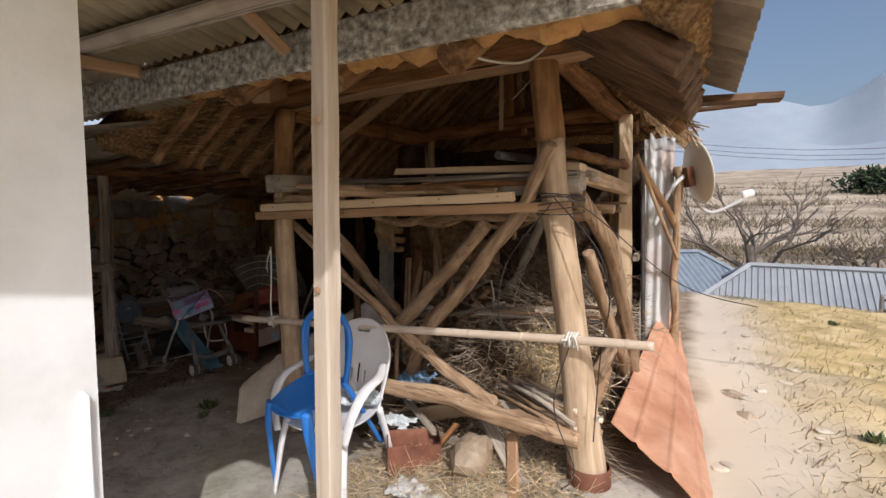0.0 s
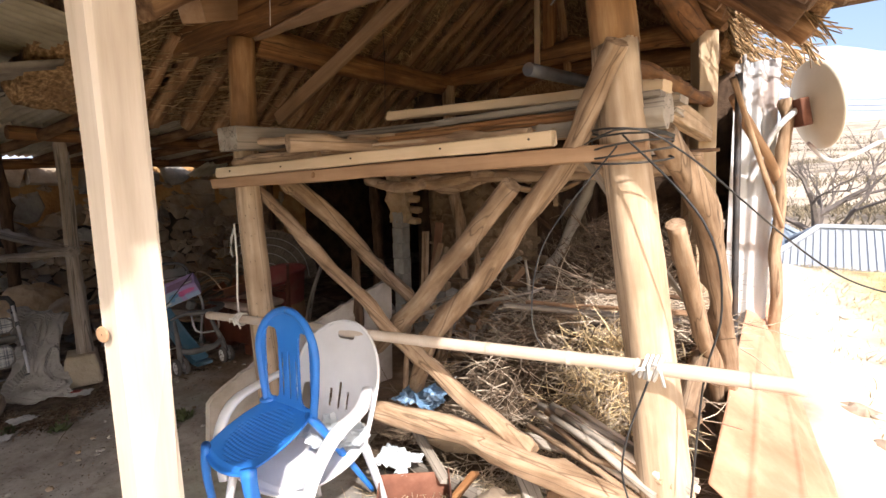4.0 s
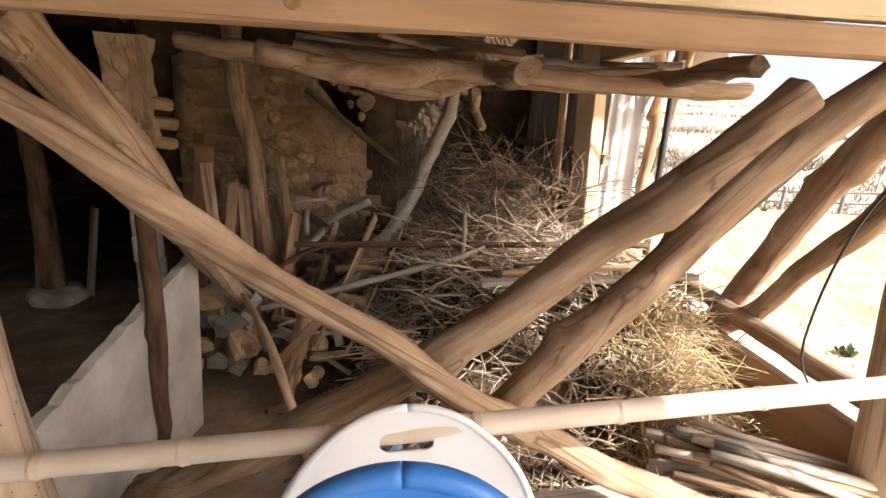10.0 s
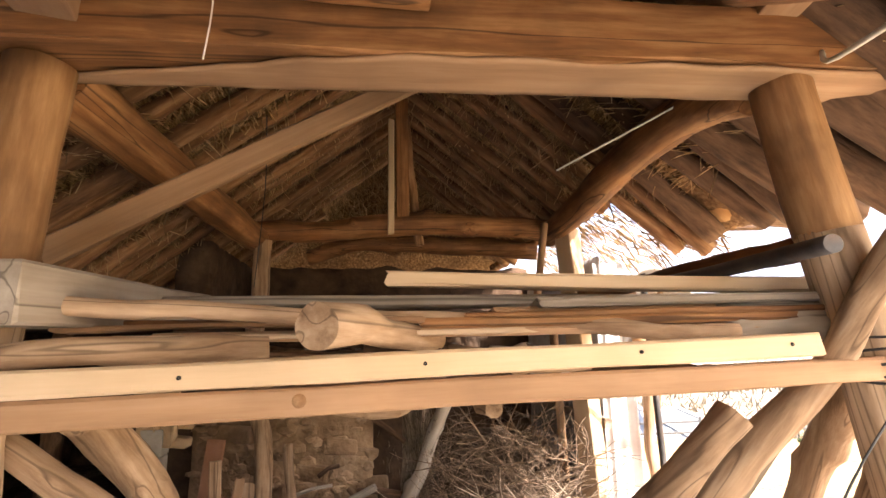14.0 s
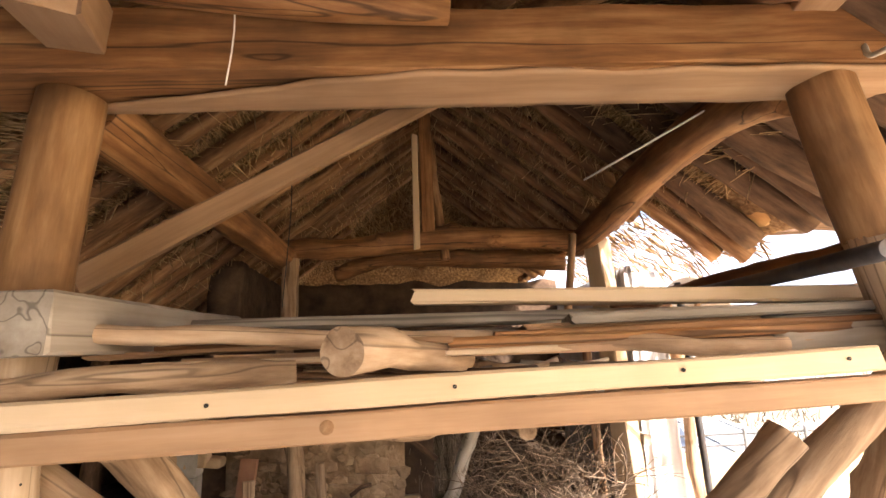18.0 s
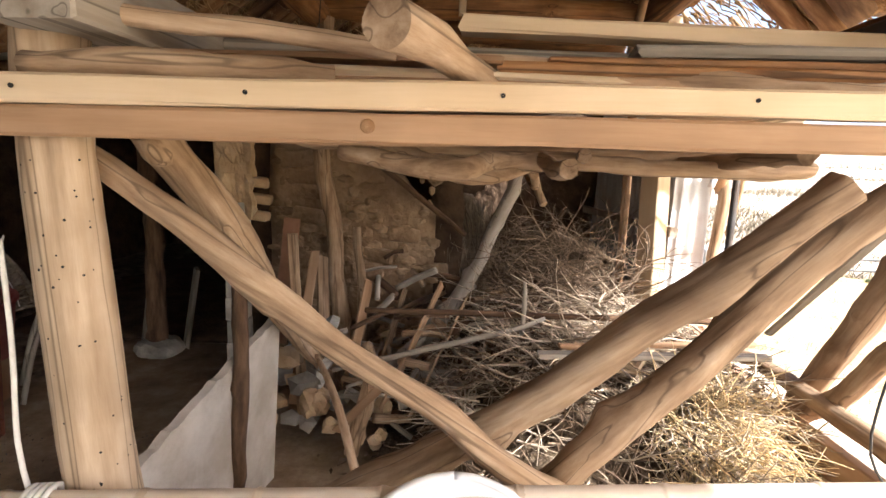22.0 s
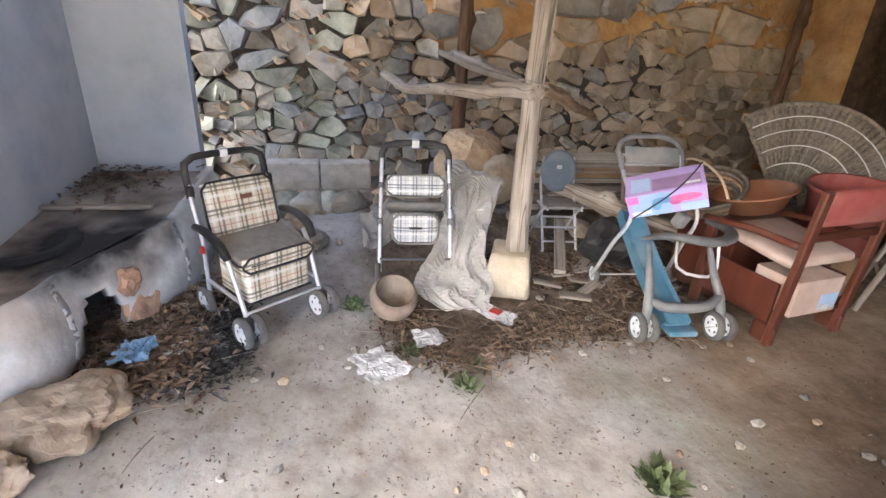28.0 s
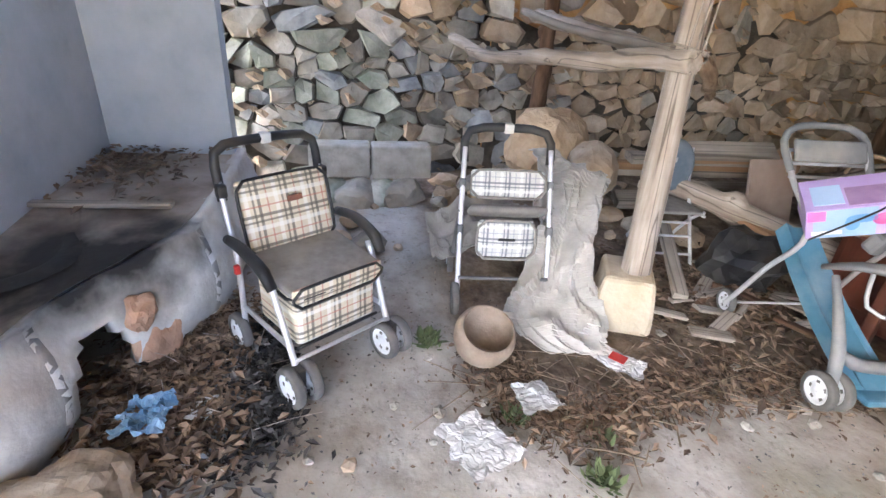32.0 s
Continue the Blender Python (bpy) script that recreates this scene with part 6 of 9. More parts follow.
log("rail", [(2.2, 0.12, 0.70), (2.21, 0.7, 0.73), (2.2, 1.35, 0.72)], [0.04, 0.036, 0.03], M_LOG, "peeled log rail along the barn's side", "rail", rough=0.15)
plank("rail", (2.04, 0.2, 1.80), (2.1, 1.95, 1.78), 0.07, 0.1, M_POST, "pale sawn rail along the barn's side", "rail")
log("rail", [(1.95, 0.15, 1.92), (2.1, 2.0, 1.98)], 0.035, M_BROWN, "brown round rail under the eave", "rail")
plank("lath", (1.86, 0.06, 1.6), (2.12, 0.9, 0.92), 0.03, 0.015, M_GREYWOOD, "thin grey lath nailed slantwise", "lath")
log("post", [(2.52, 1.98, 0.1), (2.51, 1.97, 1.0), (2.50, 1.96, 1.95)], 0.033, M_LOG, "slim grey post beside the tin wall", "post", "barn posts")
log("pole", [(2.33, 1.55, 0.1), (2.3, 1.52, 1.0), (2.27, 1.5, 2.05)], 0.018, M_PIPE, "thin dark metal pole", "pole", rough=0)
log("brace", [(2.25, 1.6, 1.95), (2.5, 2.0, 1.45)], 0.03, M_SAWN2, "slanting wooden eave brace", "brace")
log("brace", [(2.25, 1.3, 2.0), (2.52, 1.9, 1.2)], 0.015, M_LOG, "thin slanting stick under the eave", "brace")
verts, faces = [], []
nu, nv = 40, 64
for j in range(nv + 1):
    for i in range(nu + 1):
        s, t = i / nu, j / nv
        a = Vector((2.27, 0.28 - 0.05, 0.42)).lerp(Vector((2.40, 2.5, 0.72)), s)
        b = Vector((2.84, -0.15, 0.10)).lerp(Vector((2.62, 2.3, 0.12)), s)
        p = a.lerp(b, t) + Vector((0.5, 0, 0.8)).normalized() * (0.016 * math.exp(-((t - 0.22) / 0.016) ** 2) + 0.016 * math.exp(-((t - 0.5) / 0.016) ** 2) + 0.016 * math.exp(-((t - 0.78) / 0.016) ** 2) + 0.02 * fbm(s * 2.5, t * 2, 6) + 0.05 * math.sin(math.pi * t))
        verts.append(p)
for j in range(nv):
    for i in range(nu):
        a = j * (nu + 1) + i
        faces.append((a, a + 1, a + nu + 2, a + nu + 1))
rs = new("rusty_sheet", mesh_of("rusty_sheet", verts, faces, M_RUST, True))
rs.modifiers.new("thickness", "SOLIDIFY").thickness = 0.004
tagged(rs, "faded rust-red ribbed metal sheet leaning on the barn's side", "metal sheet")
lump("stone", (2.95, 1.95, 0.06), (0.14, 0.12, 0.09), M_STONEWARM, "rough stone holding the rusty sheet down", "stone", "stones", 4)
M_DISH = surf("beige_dish", [(0.60, 0.55, 0.44), (0.70, 0.65, 0.54)], 4, rough=0.45, bump=0.05, stain=((0.42, 0.33, 0.22), 3, 0.3), spec=0.5)
dish = root("satellite_dish", look((2.60, 1.95, 1.89), (2.60 + 0.90, 1.95 + 0.40, 2.10)), "beige satellite dish on an arm at the barn's corner", "satellite dish")
part("reflector", lathe_bm([(0.001, 0.0), (0.1, -0.006), (0.19, -0.026), (0.245, -0.044), (0.258, -0.05), (0.258, -0.056), (0.245, -0.05), (0.19, -0.032), (0.1, -0.012), (0.001, -0.006)], 32), M_DISH, dish, smooth=True)
pbox("bracket", dish, (0, -0.02, 0.03), (0.12, 0.16, 0.05), M_DARKRUST, 0.008)
ptube("feed_arm", dish, [(0, -0.2, 0.02), (0, -0.34, -0.1), (0, -0.28, -0.38)], 0.012, M_TIN)
pbox("feed_horn", dish, (0, -0.25, -0.4), (0.06, 0.06, 0.1), M_WHITEPL, 0.02)
ptube("wall_arm", dish, [(0, 0, 0.05), (0.02, -0.1, 0.2), (0.0, -0.35, 0.36)], 0.018, M_TIN)

# woodworm holes in the pale post
wr = random.Random(8)
holes_v, holes_f = [], []
for _ in range(110):
    z = wr.uniform(0.15, 1.5)
    k = (z - 0.02) / 2.28
    cx = 0.14 - 0.12 * min(1, z / 1.5)
    rad = 0.0735 - 0.012 * min(1, z / 1.5)
    a = wr.uniform(math.pi * 0.85, math.pi * 2.0)
    n_ = Vector((math.cos(a), math.sin(a), 0))
    c = Vector((cx, 0.068, z)) + n_ * (rad + 0.002)
    u_, s_ = n_.cross(Vector((0, 0, 1))), wr.uniform(0.0014, 0.0032)
    b = len(holes_v)
    for q in range(6):
        w = math.pi * q / 3
        holes_v.append(c + (u_ * math.cos(w) + Vector((0, 0, 1)) * math.sin(w)) * s_)
    holes_f.append(tuple(range(b, b + 6)))
ob = new("worm_holes", mesh_of("worm_holes", holes_v, holes_f, M_SOOT))
tagged(ob, "dark woodworm holes in the pale post", "wood holes", "", "stuff")
# ---- west bay: carts, chairs, hearth ----


def tartan(name, base, dark, mid, kx, axes):
    """Woven check: crossing stripes on two object axes."""
    m = surf(name, [base, tuple(min(1, c * 1.12) for c in base)], 60, rough=0.9, bump=0.25, var=0.0, stain=(tuple(c * 0.6 for c in base), 7, 0.35))
    nt = m.node_tree
    hv = next(n for n in nt.nodes if n.type == "HUE_SAT")
    co = next(n for n in nt.nodes if n.type == "TEX_COORD")
    sep = nt.nodes.new("ShaderNodeSeparateXYZ")
    nt.links.new(co.outputs["Object"], sep.inputs[0])
    out = hv.outputs[0]
    for ax in axes:
        for shift, width, col, amt in ((0.0, 0.10, dark, 0.75), (0.17, 0.07, dark, 0.7), (0.42, 0.14, (0.8, 0.79, 0.76), 0.55), (0.68, 0.05, mid, 0.6)):
            a = nt.nodes.new("ShaderNodeMath")
            a.operation = "MULTIPLY_ADD"
            a.inputs[1].default_value, a.inputs[2].default_value = kx, shift + 20
            nt.links.new(sep.outputs[ax], a.inputs[0])
            f = nt.nodes.new("ShaderNodeMath")
            f.operation = "FRACT"
            nt.links.new(a.outputs[0], f.inputs[0])
            c = nt.nodes.new("ShaderNodeMath")
            c.operation = "LESS_THAN"
            c.inputs[1].default_value = width
            nt.links.new(f.outputs[0], c.inputs[0])
            g = nt.nodes.new("ShaderNodeMath")
            g.operation = "MULTIPLY"
            g.inputs[1].default_value = amt
            nt.links.new(c.outputs[0], g.inputs[0])
            x = nt.nodes.new("ShaderNodeMix")
            x.data_type = "RGBA"
            nt.links.new(g.outputs[0], x.inputs["Factor"])
            nt.links.new(out, x.inputs["A"])
            x.inputs["B"].default_value = (*col, 1)
            out = x.outputs["Result"]
    nt.links.new(out, nt.nodes["Principled BSDF"].inputs["Base Color"])
    return m


M_TARTAN = tartan("beige_tartan", (0.60, 0.53, 0.40), (0.10, 0.09, 0.08), (0.40, 0.12, 0.10), 9.0, (0, 2))
M_TARTAN2 = tartan("grey_tartan", (0.56, 0.55, 0.52), (0.12, 0.13, 0.16), (0.25, 0.28, 0.34), 12.0, (0, 2))
M_ALU = surf("dull_aluminium", [(0.55, 0.55, 0.56), (0.70, 0.70, 0.71)], 12, rough=0.4, bump=0.05, metal=0.5, var=0.05)
M_GREYFAB = surf("grey_seat_fabric", [(0.20, 0.185, 0.165), (0.29, 0.27, 0.245)], 30, rough=0.95, bump=0.3, stain=((0.36, 0.33, 0.29), 6, 0.5))
M_TYRE = surf("dusty_tyre", [(0.09, 0.085, 0.08), (0.17, 0.16, 0.15)], 12, rough=0.9, bump=0.2)
M_GREYPL = surf("grey_plastic", [(0.11, 0.113, 0.118), (0.19, 0.19, 0.19)], 9, rough=0.6, bump=0.1, stain=((0.30, 0.275, 0.245), 7, 0.5))
M_BLUEDULL = surf("dusty_blue_plastic", [(0.055, 0.145, 0.215), (0.10, 0.215, 0.30)], 5, rough=0.55, bump=0.08, stain=((0.30, 0.34, 0.36), 6, 0.45), var=0.0)
M_REDWOOD = surf("red_brown_varnish", [(0.07, 0.020, 0.011), (0.135, 0.040, 0.021)], 12, GRAIN, 0.4, 0.15, stain=((0.19, 0.10, 0.068), 5, 0.35), spec=0.5)
M_REDPAD = surf("dull_red_cushion", [(0.26, 0.06, 0.05), (0.36, 0.10, 0.085)], 9, rough=0.75, bump=0.2, stain=((0.42, 0.24, 0.2), 5, 0.4))
M_PINKPAD = surf("beige_cushion", [(0.44, 0.33, 0.27), (0.54, 0.43, 0.36)], 9, rough=0.85, bump=0.2, stain=((0.34, 0.26, 0.2), 5, 0.4))
M_TARP = surf("pale_canvas", [(0.40, 0.375, 0.335), (0.52, 0.49, 0.445), (0.60, 0.57, 0.525)], 6, rough=0.9, bump=0.4, bscale=40, stain=((0.28, 0.25, 0.2), 4, 0.5), var=0.0)
M_POT = surf("old_clay_pot", [(0.22, 0.16, 0.115), (0.36, 0.28, 0.21), (0.46, 0.38, 0.30)], 8, rough=0.9, bump=0.4, bscale=30, stain=((0.16, 0.12, 0.09), 5, 0.5))
M_LEAF = random_island(surf("dead_leaves", [(0.07, 0.045, 0.03), (0.165, 0.115, 0.078), (0.30, 0.225, 0.165)], 10, rough=0.9, bump=0.1, var=0.1), 0.35, 1.6)
M_GREEN = random_island(surf("weed_green", [(0.07, 0.095, 0.04), (0.15, 0.18, 0.085)], 10, rough=0.8, bump=0.0, var=0.1), 0.6, 1.4)
M_ASH = random_island(surf("ash_and_char", [(0.03, 0.03, 0.032), (0.12, 0.115, 0.115), (0.32, 0.31, 0.30)], 14, rough=0.95, bump=0.2, var=0.1), 0.5, 1.5)
M_CHAR = random_island(surf("charred_scraps", [(0.012, 0.012, 0.013), (0.04, 0.038, 0.037), (0.10, 0.092, 0.085)], 14, rough=0.95, bump=0.2, var=0.1), 0.5, 1.5)
M_WICKER = surf("grey_wicker", [(0.10, 0.08, 0.06), (0.20, 0.165, 0.13), (0.28, 0.24, 0.19)], 40, (1, 0.2, 1), 0.9, 0.6)
M_MAUVE = surf("mauve_print", [(0.24, 0.15, 0.30), (0.36, 0.24, 0.40)], 9, rough=0.5, bump=0.0)
M_SKYDEEP = surf("blue_print", [(0.13, 0.30, 0.58), (0.20, 0.40, 0.68)], 6, rough=0.5, bump=0.0)
M_LILAC = surf("lilac_print", [(0.42, 0.30, 0.62), (0.52, 0.40, 0.70)], 4, rough=0.5, bump=0.05, stain=((0.55, 0.45, 0.68), 6, 0.4))
M_PINK = surf("pink_print", [(0.70, 0.12, 0.36), (0.80, 0.22, 0.46)], 4, rough=0.5, bump=0.0)
M_SKYPR = surf("pale_blue_print", [(0.35, 0.50, 0.72), (0.48, 0.62, 0.80)], 4, rough=0.5, bump=0.0)
M_RED = surf("red_plastic", [(0.45, 0.03, 0.03), (0.55, 0.05, 0.04)], 6, rough=0.4, bump=0.0)


def wheel(parent, c, r, w, rim_mat, name="wheel"):
    bm = lathe_bm([(r * 0.72, -w / 2), (r * 0.93, -w / 2), (r, -w / 4), (r, w / 4), (r * 0.93, w / 2), (r * 0.72, w / 2), (r * 0.70, 0), (r * 0.72, -w / 2)], 22)
    bmesh.ops.rotate(bm, matrix=Matrix.Rotation(math.pi / 2, 3, "Y"), verts=bm.verts)
    ty = part(name, bm, M_TYRE, parent, smooth=True)
    ty.location = c
    bm = lathe_bm([(0.001, -w * 0.3), (r * 0.2, -w * 0.45), (r * 0.25, -w * 0.3), (r * 0.6, -w * 0.22), (r * 0.73, -w * 0.46), (r * 0.73, w * 0.46), (r * 0.6, w * 0.22), (r * 0.25, w * 0.3), (r * 0.2, w * 0.45), (0.001, w * 0.3)], 22)
    bmesh.ops.rotate(bm, matrix=Matrix.Rotation(math.pi / 2, 3, "Y"), verts=bm.verts)
    part("rim", bm, rim_mat, ty, smooth=True)
    for k in range(5):
        a = k * 2 * math.pi / 5
        for sx in (-1, 1):
            pbox("rim_slot", ty, (sx * w * 0.26, r * 0.45 * math.cos(a), r * 0.45 * math.sin(a)), (w * 0.06, r * 0.14, r * 0.2), M_TYRE, 0.0, (math.degrees(a), 0, 0))
    return ty


def soft_panel(name, parent, w, h, t, m, mat, piping=None, label=""):
    """A padded panel, w by h, t thick, posed by m, with a dark piping round its edge."""
    bm = box_bm(0, 0, 0, w, t, h, t * 0.45, segs=3)
    bmesh.ops.subdivide_edges(bm, edges=bm.edges[:], cuts=2, use_grid_fill=True)
    for v in bm.verts:
        k = (1 - (2 * v.co.x / w) ** 2) * (1 - (2 * v.co.z / h) ** 2)
        v.co.y *= 0.75 + 0.5 * max(0, k) + 0.1 * noise.noise(v.co * 14)
    ob = part(name, bm, mat, parent, label, True)
    ob.matrix_local = m
    if piping:
        c = 0.03
        pts = [(-w / 2 + c, -t / 2, -h / 2), (w / 2 - c, -t / 2, -h / 2), (w / 2, -t / 2, -h / 2 + c), (w / 2, -t / 2, h / 2 - c), (w / 2 - c, -t / 2, h / 2), (-w / 2 + c, -t / 2, h / 2), (-w / 2, -t / 2, h / 2 - c), (-w / 2, -t / 2, -h / 2 + c), (-w / 2 + c, -t / 2, -h / 2)]
        ptube("piping", ob, pts, 0.006, piping, 6, step=0.03)
    return ob


def walker(m):
    w = root("walking_frame_cart", m, "silver walking cart with beige tartan seat and basket", "walker", "walking carts")
    for sx in (-1, 1):
        ptube("rear_tube", w, [(sx * 0.2, 0.18, 0.10), (sx * 0.2, 0.17, 0.4), (sx * 0.2, 0.215, 0.56), (sx * 0.195, 0.25, 0.68)], 0.011, M_ALU, 10)
        ptube("front_tube", w, [(sx * 0.205, -0.06, 0.44), (sx * 0.205, -0.1, 0.36), (sx * 0.2, -0.16, 0.2), (sx * 0.2, -0.20, 0.10)], 0.012, M_ALU, 10)
        ptube("armrest", w, [(sx * 0.225, 0.17, 0.485), (sx * 0.23, 0.05, 0.495), (sx * 0.225, -0.08, 0.46), (sx * 0.22, -0.12, 0.41)], [0.017, 0.02, 0.022, 0.018], M_BLACK, 10)
        ptube("side_tube", w, [(sx * 0.2, 0.17, 0.2), (sx * 0.2, -0.15, 0.2)], 0.009, M_ALU, 8)
        for o in (-0.034, 0.034):
            wheel(w, (sx * 0.2 + o, -0.21, 0.078), 0.076, 0.034, M_WHITEPL, "front_wheel")
        pbox("fork", w, (sx * 0.2, -0.205, 0.11), (0.03, 0.05, 0.07), M_BLACK, 0.008)
        wheel(w, (sx * 0.215, 0.2, 0.078), 0.076, 0.034, M_WHITEPL, "rear_wheel")
        pbox("hinge", w, (sx * 0.2, 0.23, 0.64), (0.035, 0.04, 0.05), M_BLACK, 0.01)
    ptube("handle", w, [(-0.195, 0.24, 0.60), (-0.197, 0.262, 0.72), (-0.19, 0.27, 0.76), (-0.15, 0.275, 0.785), (0, 0.28, 0.79), (0.15, 0.275, 0.785), (0.19, 0.27, 0.76), (0.197, 0.262, 0.72), (0.195, 0.24, 0.60)], 0.017, M_BLACK, 12, "thick black padded handle")
    pbox("handle_tag", w, (0.0, 0.28, 0.79), (0.04, 0.038, 0.038), M_TWINE, 0.006)
    soft_panel("back_cushion", w, 0.35, 0.27, 0.03, pose(0, 0.155, 0.545, -14), M_TARTAN, M_BLACK, "beige tartan padded back")
    pbox("badge", w, (0.02, 0.128, 0.60), (0.06, 0.004, 0.022), M_DARKRUST, 0.0015, (-14, 0, 0))
    soft_panel("seat", w, 0.37, 0.30, 0.04, pose(0, -0.02, 0.405, 96), M_GREYFAB, M_BLACK, "grey-brown dusty seat")
    soft_panel("seat_skirt", w, 0.36, 0.075, 0.02, pose(0, -0.165, 0.375, 6), M_TARTAN, M_BLACK)
    pbox("basket_bag", w, (0, -0.02, 0.27), (0.33, 0.27, 0.19), M_TARTAN, 0.02, label="beige tartan basket under the seat", smooth=True)
    ptube("front_bar", w, [(-0.2, -0.185, 0.155), (0.2, -0.185, 0.155)], 0.007, M_ALU, 8)
    ptube("bag_bar", w, [(-0.17, -0.157, 0.178), (0.17, -0.157, 0.178)], 0.006, M_BLACK, 8)
    pbox("reflector", w, (-0.215, 0.15, 0.37), (0.02, 0.02, 0.035), M_RED, 0.004)
    return w


walker(pose(-2.06, -1.27, 0.012, 0, 0, 124.8) @ Matrix.Scale(0.94, 4))


def basket_cart(m):
    w = root("walking_frame_cart", m, "old walking cart with grey tartan back and pouch", "walker", "walking carts")
    for sx in (-1, 1):
        ptube("side_tube", w, [(sx * 0.19, -0.1, 0.09), (sx * 0.19, -0.02, 0.3), (sx * 0.185, 0.06, 0.5), (sx * 0.18, 0.12, 0.66)], 0.011, M_ALU, 10)
        ptube("rear_tube", w, [(sx * 0.19, 0.24, 0.08), (sx * 0.19, 0.12, 0.3), (sx * 0.19, 0.02, 0.42)], 0.009, M_GREYPL, 8)
        wheel(w, (sx * 0.2, -0.11, 0.07), 0.07, 0.03, M_GREYPL)
        wheel(w, (sx * 0.2, 0.25, 0.07), 0.07, 0.03, M_WHITEPL)
        pbox("joint", w, (sx * 0.19, 0.0, 0.34), (0.03, 0.035, 0.05), M_GREYPL, 0.008)
        pbox("joint", w, (sx * 0.185, 0.07, 0.52), (0.028, 0.03, 0.045), M_GREYPL, 0.008)
    ptube("handle", w, [(-0.18, 0.11, 0.60), (-0.182, 0.14, 0.68), (-0.16, 0.155, 0.72), (-0.1, 0.16, 0.735), (0.1, 0.16, 0.735), (0.16, 0.155, 0.72), (0.182, 0.14, 0.68), (0.18, 0.11, 0.60)], 0.018, M_BLACK, 12, "grey-black padded handle")
    pbox("handle_tag", w, (0.0, 0.16, 0.735), (0.04, 0.04, 0.04), M_TWINE, 0.006)
    soft_panel("back_cushion", w, 0.31, 0.11, 0.035, pose(0, 0.05, 0.53, -12), M_TARTAN2, M_GREYFAB)
    soft_panel("seat", w, 0.32, 0.12, 0.04, pose(0, 0.0, 0.43, 60), M_GREYFAB)
    soft_panel("pouch", w, 0.24, 0.16, 0.05, pose(0, -0.035, 0.32, -8), M_TARTAN2, M_GREYFAB, "grey tartan pouch")
    pbox("pouch_label", w, (0.0, -0.07, 0.33), (0.07, 0.004, 0.012), M_BLACK, 0.001)
    ptube("lower_bar", w, [(-0.19, -0.09, 0.16), (0.19, -0.09, 0.16)], 0.008, M_GREYPL, 8)
    return w


basket_cart(pose(-2.32, -0.50, 0.02, 0, 0, 82))


def pushchair(m):
    s = root("pushchair", m, "broken pushchair with a dusty blue footrest and grey tray", "pushchair")
    bm = bmesh.new()
    rings = []
    for t in range(9):
        f = t / 8
        y, z = 0.12 - 0.46 * f, 0.47 - 0.40 * f - 0.03 * math.sin(f * math.pi)
        wd, sx0 = 0.055 + 0.008 * f, -0.13 + 0.10 * f
        rings.append([bm.verts.new(p) for p in ((sx0 - wd, y + 0.02, z - 0.02), (sx0 - wd, y - 0.02, z + 0.035), (sx0 - wd + 0.018, y - 0.03, z + 0.02), (sx0 + wd - 0.018, y - 0.03, z + 0.02), (sx0 + wd, y - 0.02, z + 0.035), (sx0 + wd, y + 0.02, z - 0.02))])
    for a, b in zip(rings, rings[1:]):
        for i in range(6):
            bm.faces.new((a[i], a[(i + 1) % 6], b[(i + 1) % 6], b[i]))
    bm.faces.new(rings[0]), bm.faces.new(rings[-1][::-1])
    bmesh.ops.recalc_face_normals(bm, faces=bm.faces)
    part("footrest", bm, M_BLUEDULL, s, "dusty blue plastic footrest")
    pbox("foot_plate", s, (-0.02, -0.36, 0.06), (0.14, 0.10, 0.03), M_BLUEDULL, 0.012)
    for sx, top in ((-0.19, [(-0.175, -0.31, 0.2), (-0.15, -0.22, 0.31), (-0.125, -0.13, 0.40)]), (0.19, [(0.18, -0.31, 0.2), (0.155, -0.25, 0.31), (0.14, -0.19, 0.42)])):
        for o in (-0.03, 0.03):
            wheel(s, (sx + o, -0.35, 0.07), 0.07, 0.03, M_WHITEPL)
        ptube("front_arm", s, [(sx, -0.35, 0.09)] + top, [0.02, 0.022, 0.017, 0.012], M_GREYPL, 10)
    for sx in (-0.22, 0.22):
        ptube("rear_tube", s, [(sx, 0.22, 0.06), (sx * 0.9, 0.1, 0.3), (sx * 0.8, 0.0, 0.5), (sx * 0.75, 0.18, 0.66), (sx * 0.75, 0.26, 0.75)], 0.011, M_ALU, 8)
        wheel(s, (sx + 0.02, 0.24, 0.06), 0.058, 0.026, M_WHITEPL)
    ptube("rear_axle", s, [(-0.22, 0.23, 0.06), (0.22, 0.23, 0.06)], 0.006, M_ALU, 8)
    ptube("tray_rim", s, [(-0.12, -0.06, 0.40), (-0.06, -0.14, 0.445), (0.02, -0.20, 0.455), (0.13, -0.23, 0.45), (0.24, -0.19, 0.455), (0.30, -0.08, 0.46), (0.24, 0.02, 0.47)], [0.016, 0.028, 0.034, 0.036, 0.034, 0.028, 0.016], M_GREYPL, 10, squash=0.6)
    ptube("tray_bar", s, [(0.02, -0.12, 0.44), (0.04, -0.14, 0.28), (0.12, -0.2, 0.26), (0.22, -0.18, 0.27), (0.24, -0.12, 0.42)], 0.008, M_ALU, 8)
    ptube("foot_bar", s, [(-0.175, -0.31, 0.20), (-0.12, -0.33, 0.17), (0.0, -0.345, 0.165), (0.12, -0.33, 0.17), (0.18, -0.31, 0.21)], [0.018, 0.024, 0.026, 0.024, 0.018], M_GREYPL, 10)
    ptube("handle", s, [(-0.165, 0.2, 0.68), (-0.175, 0.28, 0.78), (-0.12, 0.31, 0.83), (0.0, 0.32, 0.84), (0.12, 0.31, 0.83), (0.175, 0.28, 0.78), (0.165, 0.2, 0.68)], 0.014, M_GREYPL, 10)
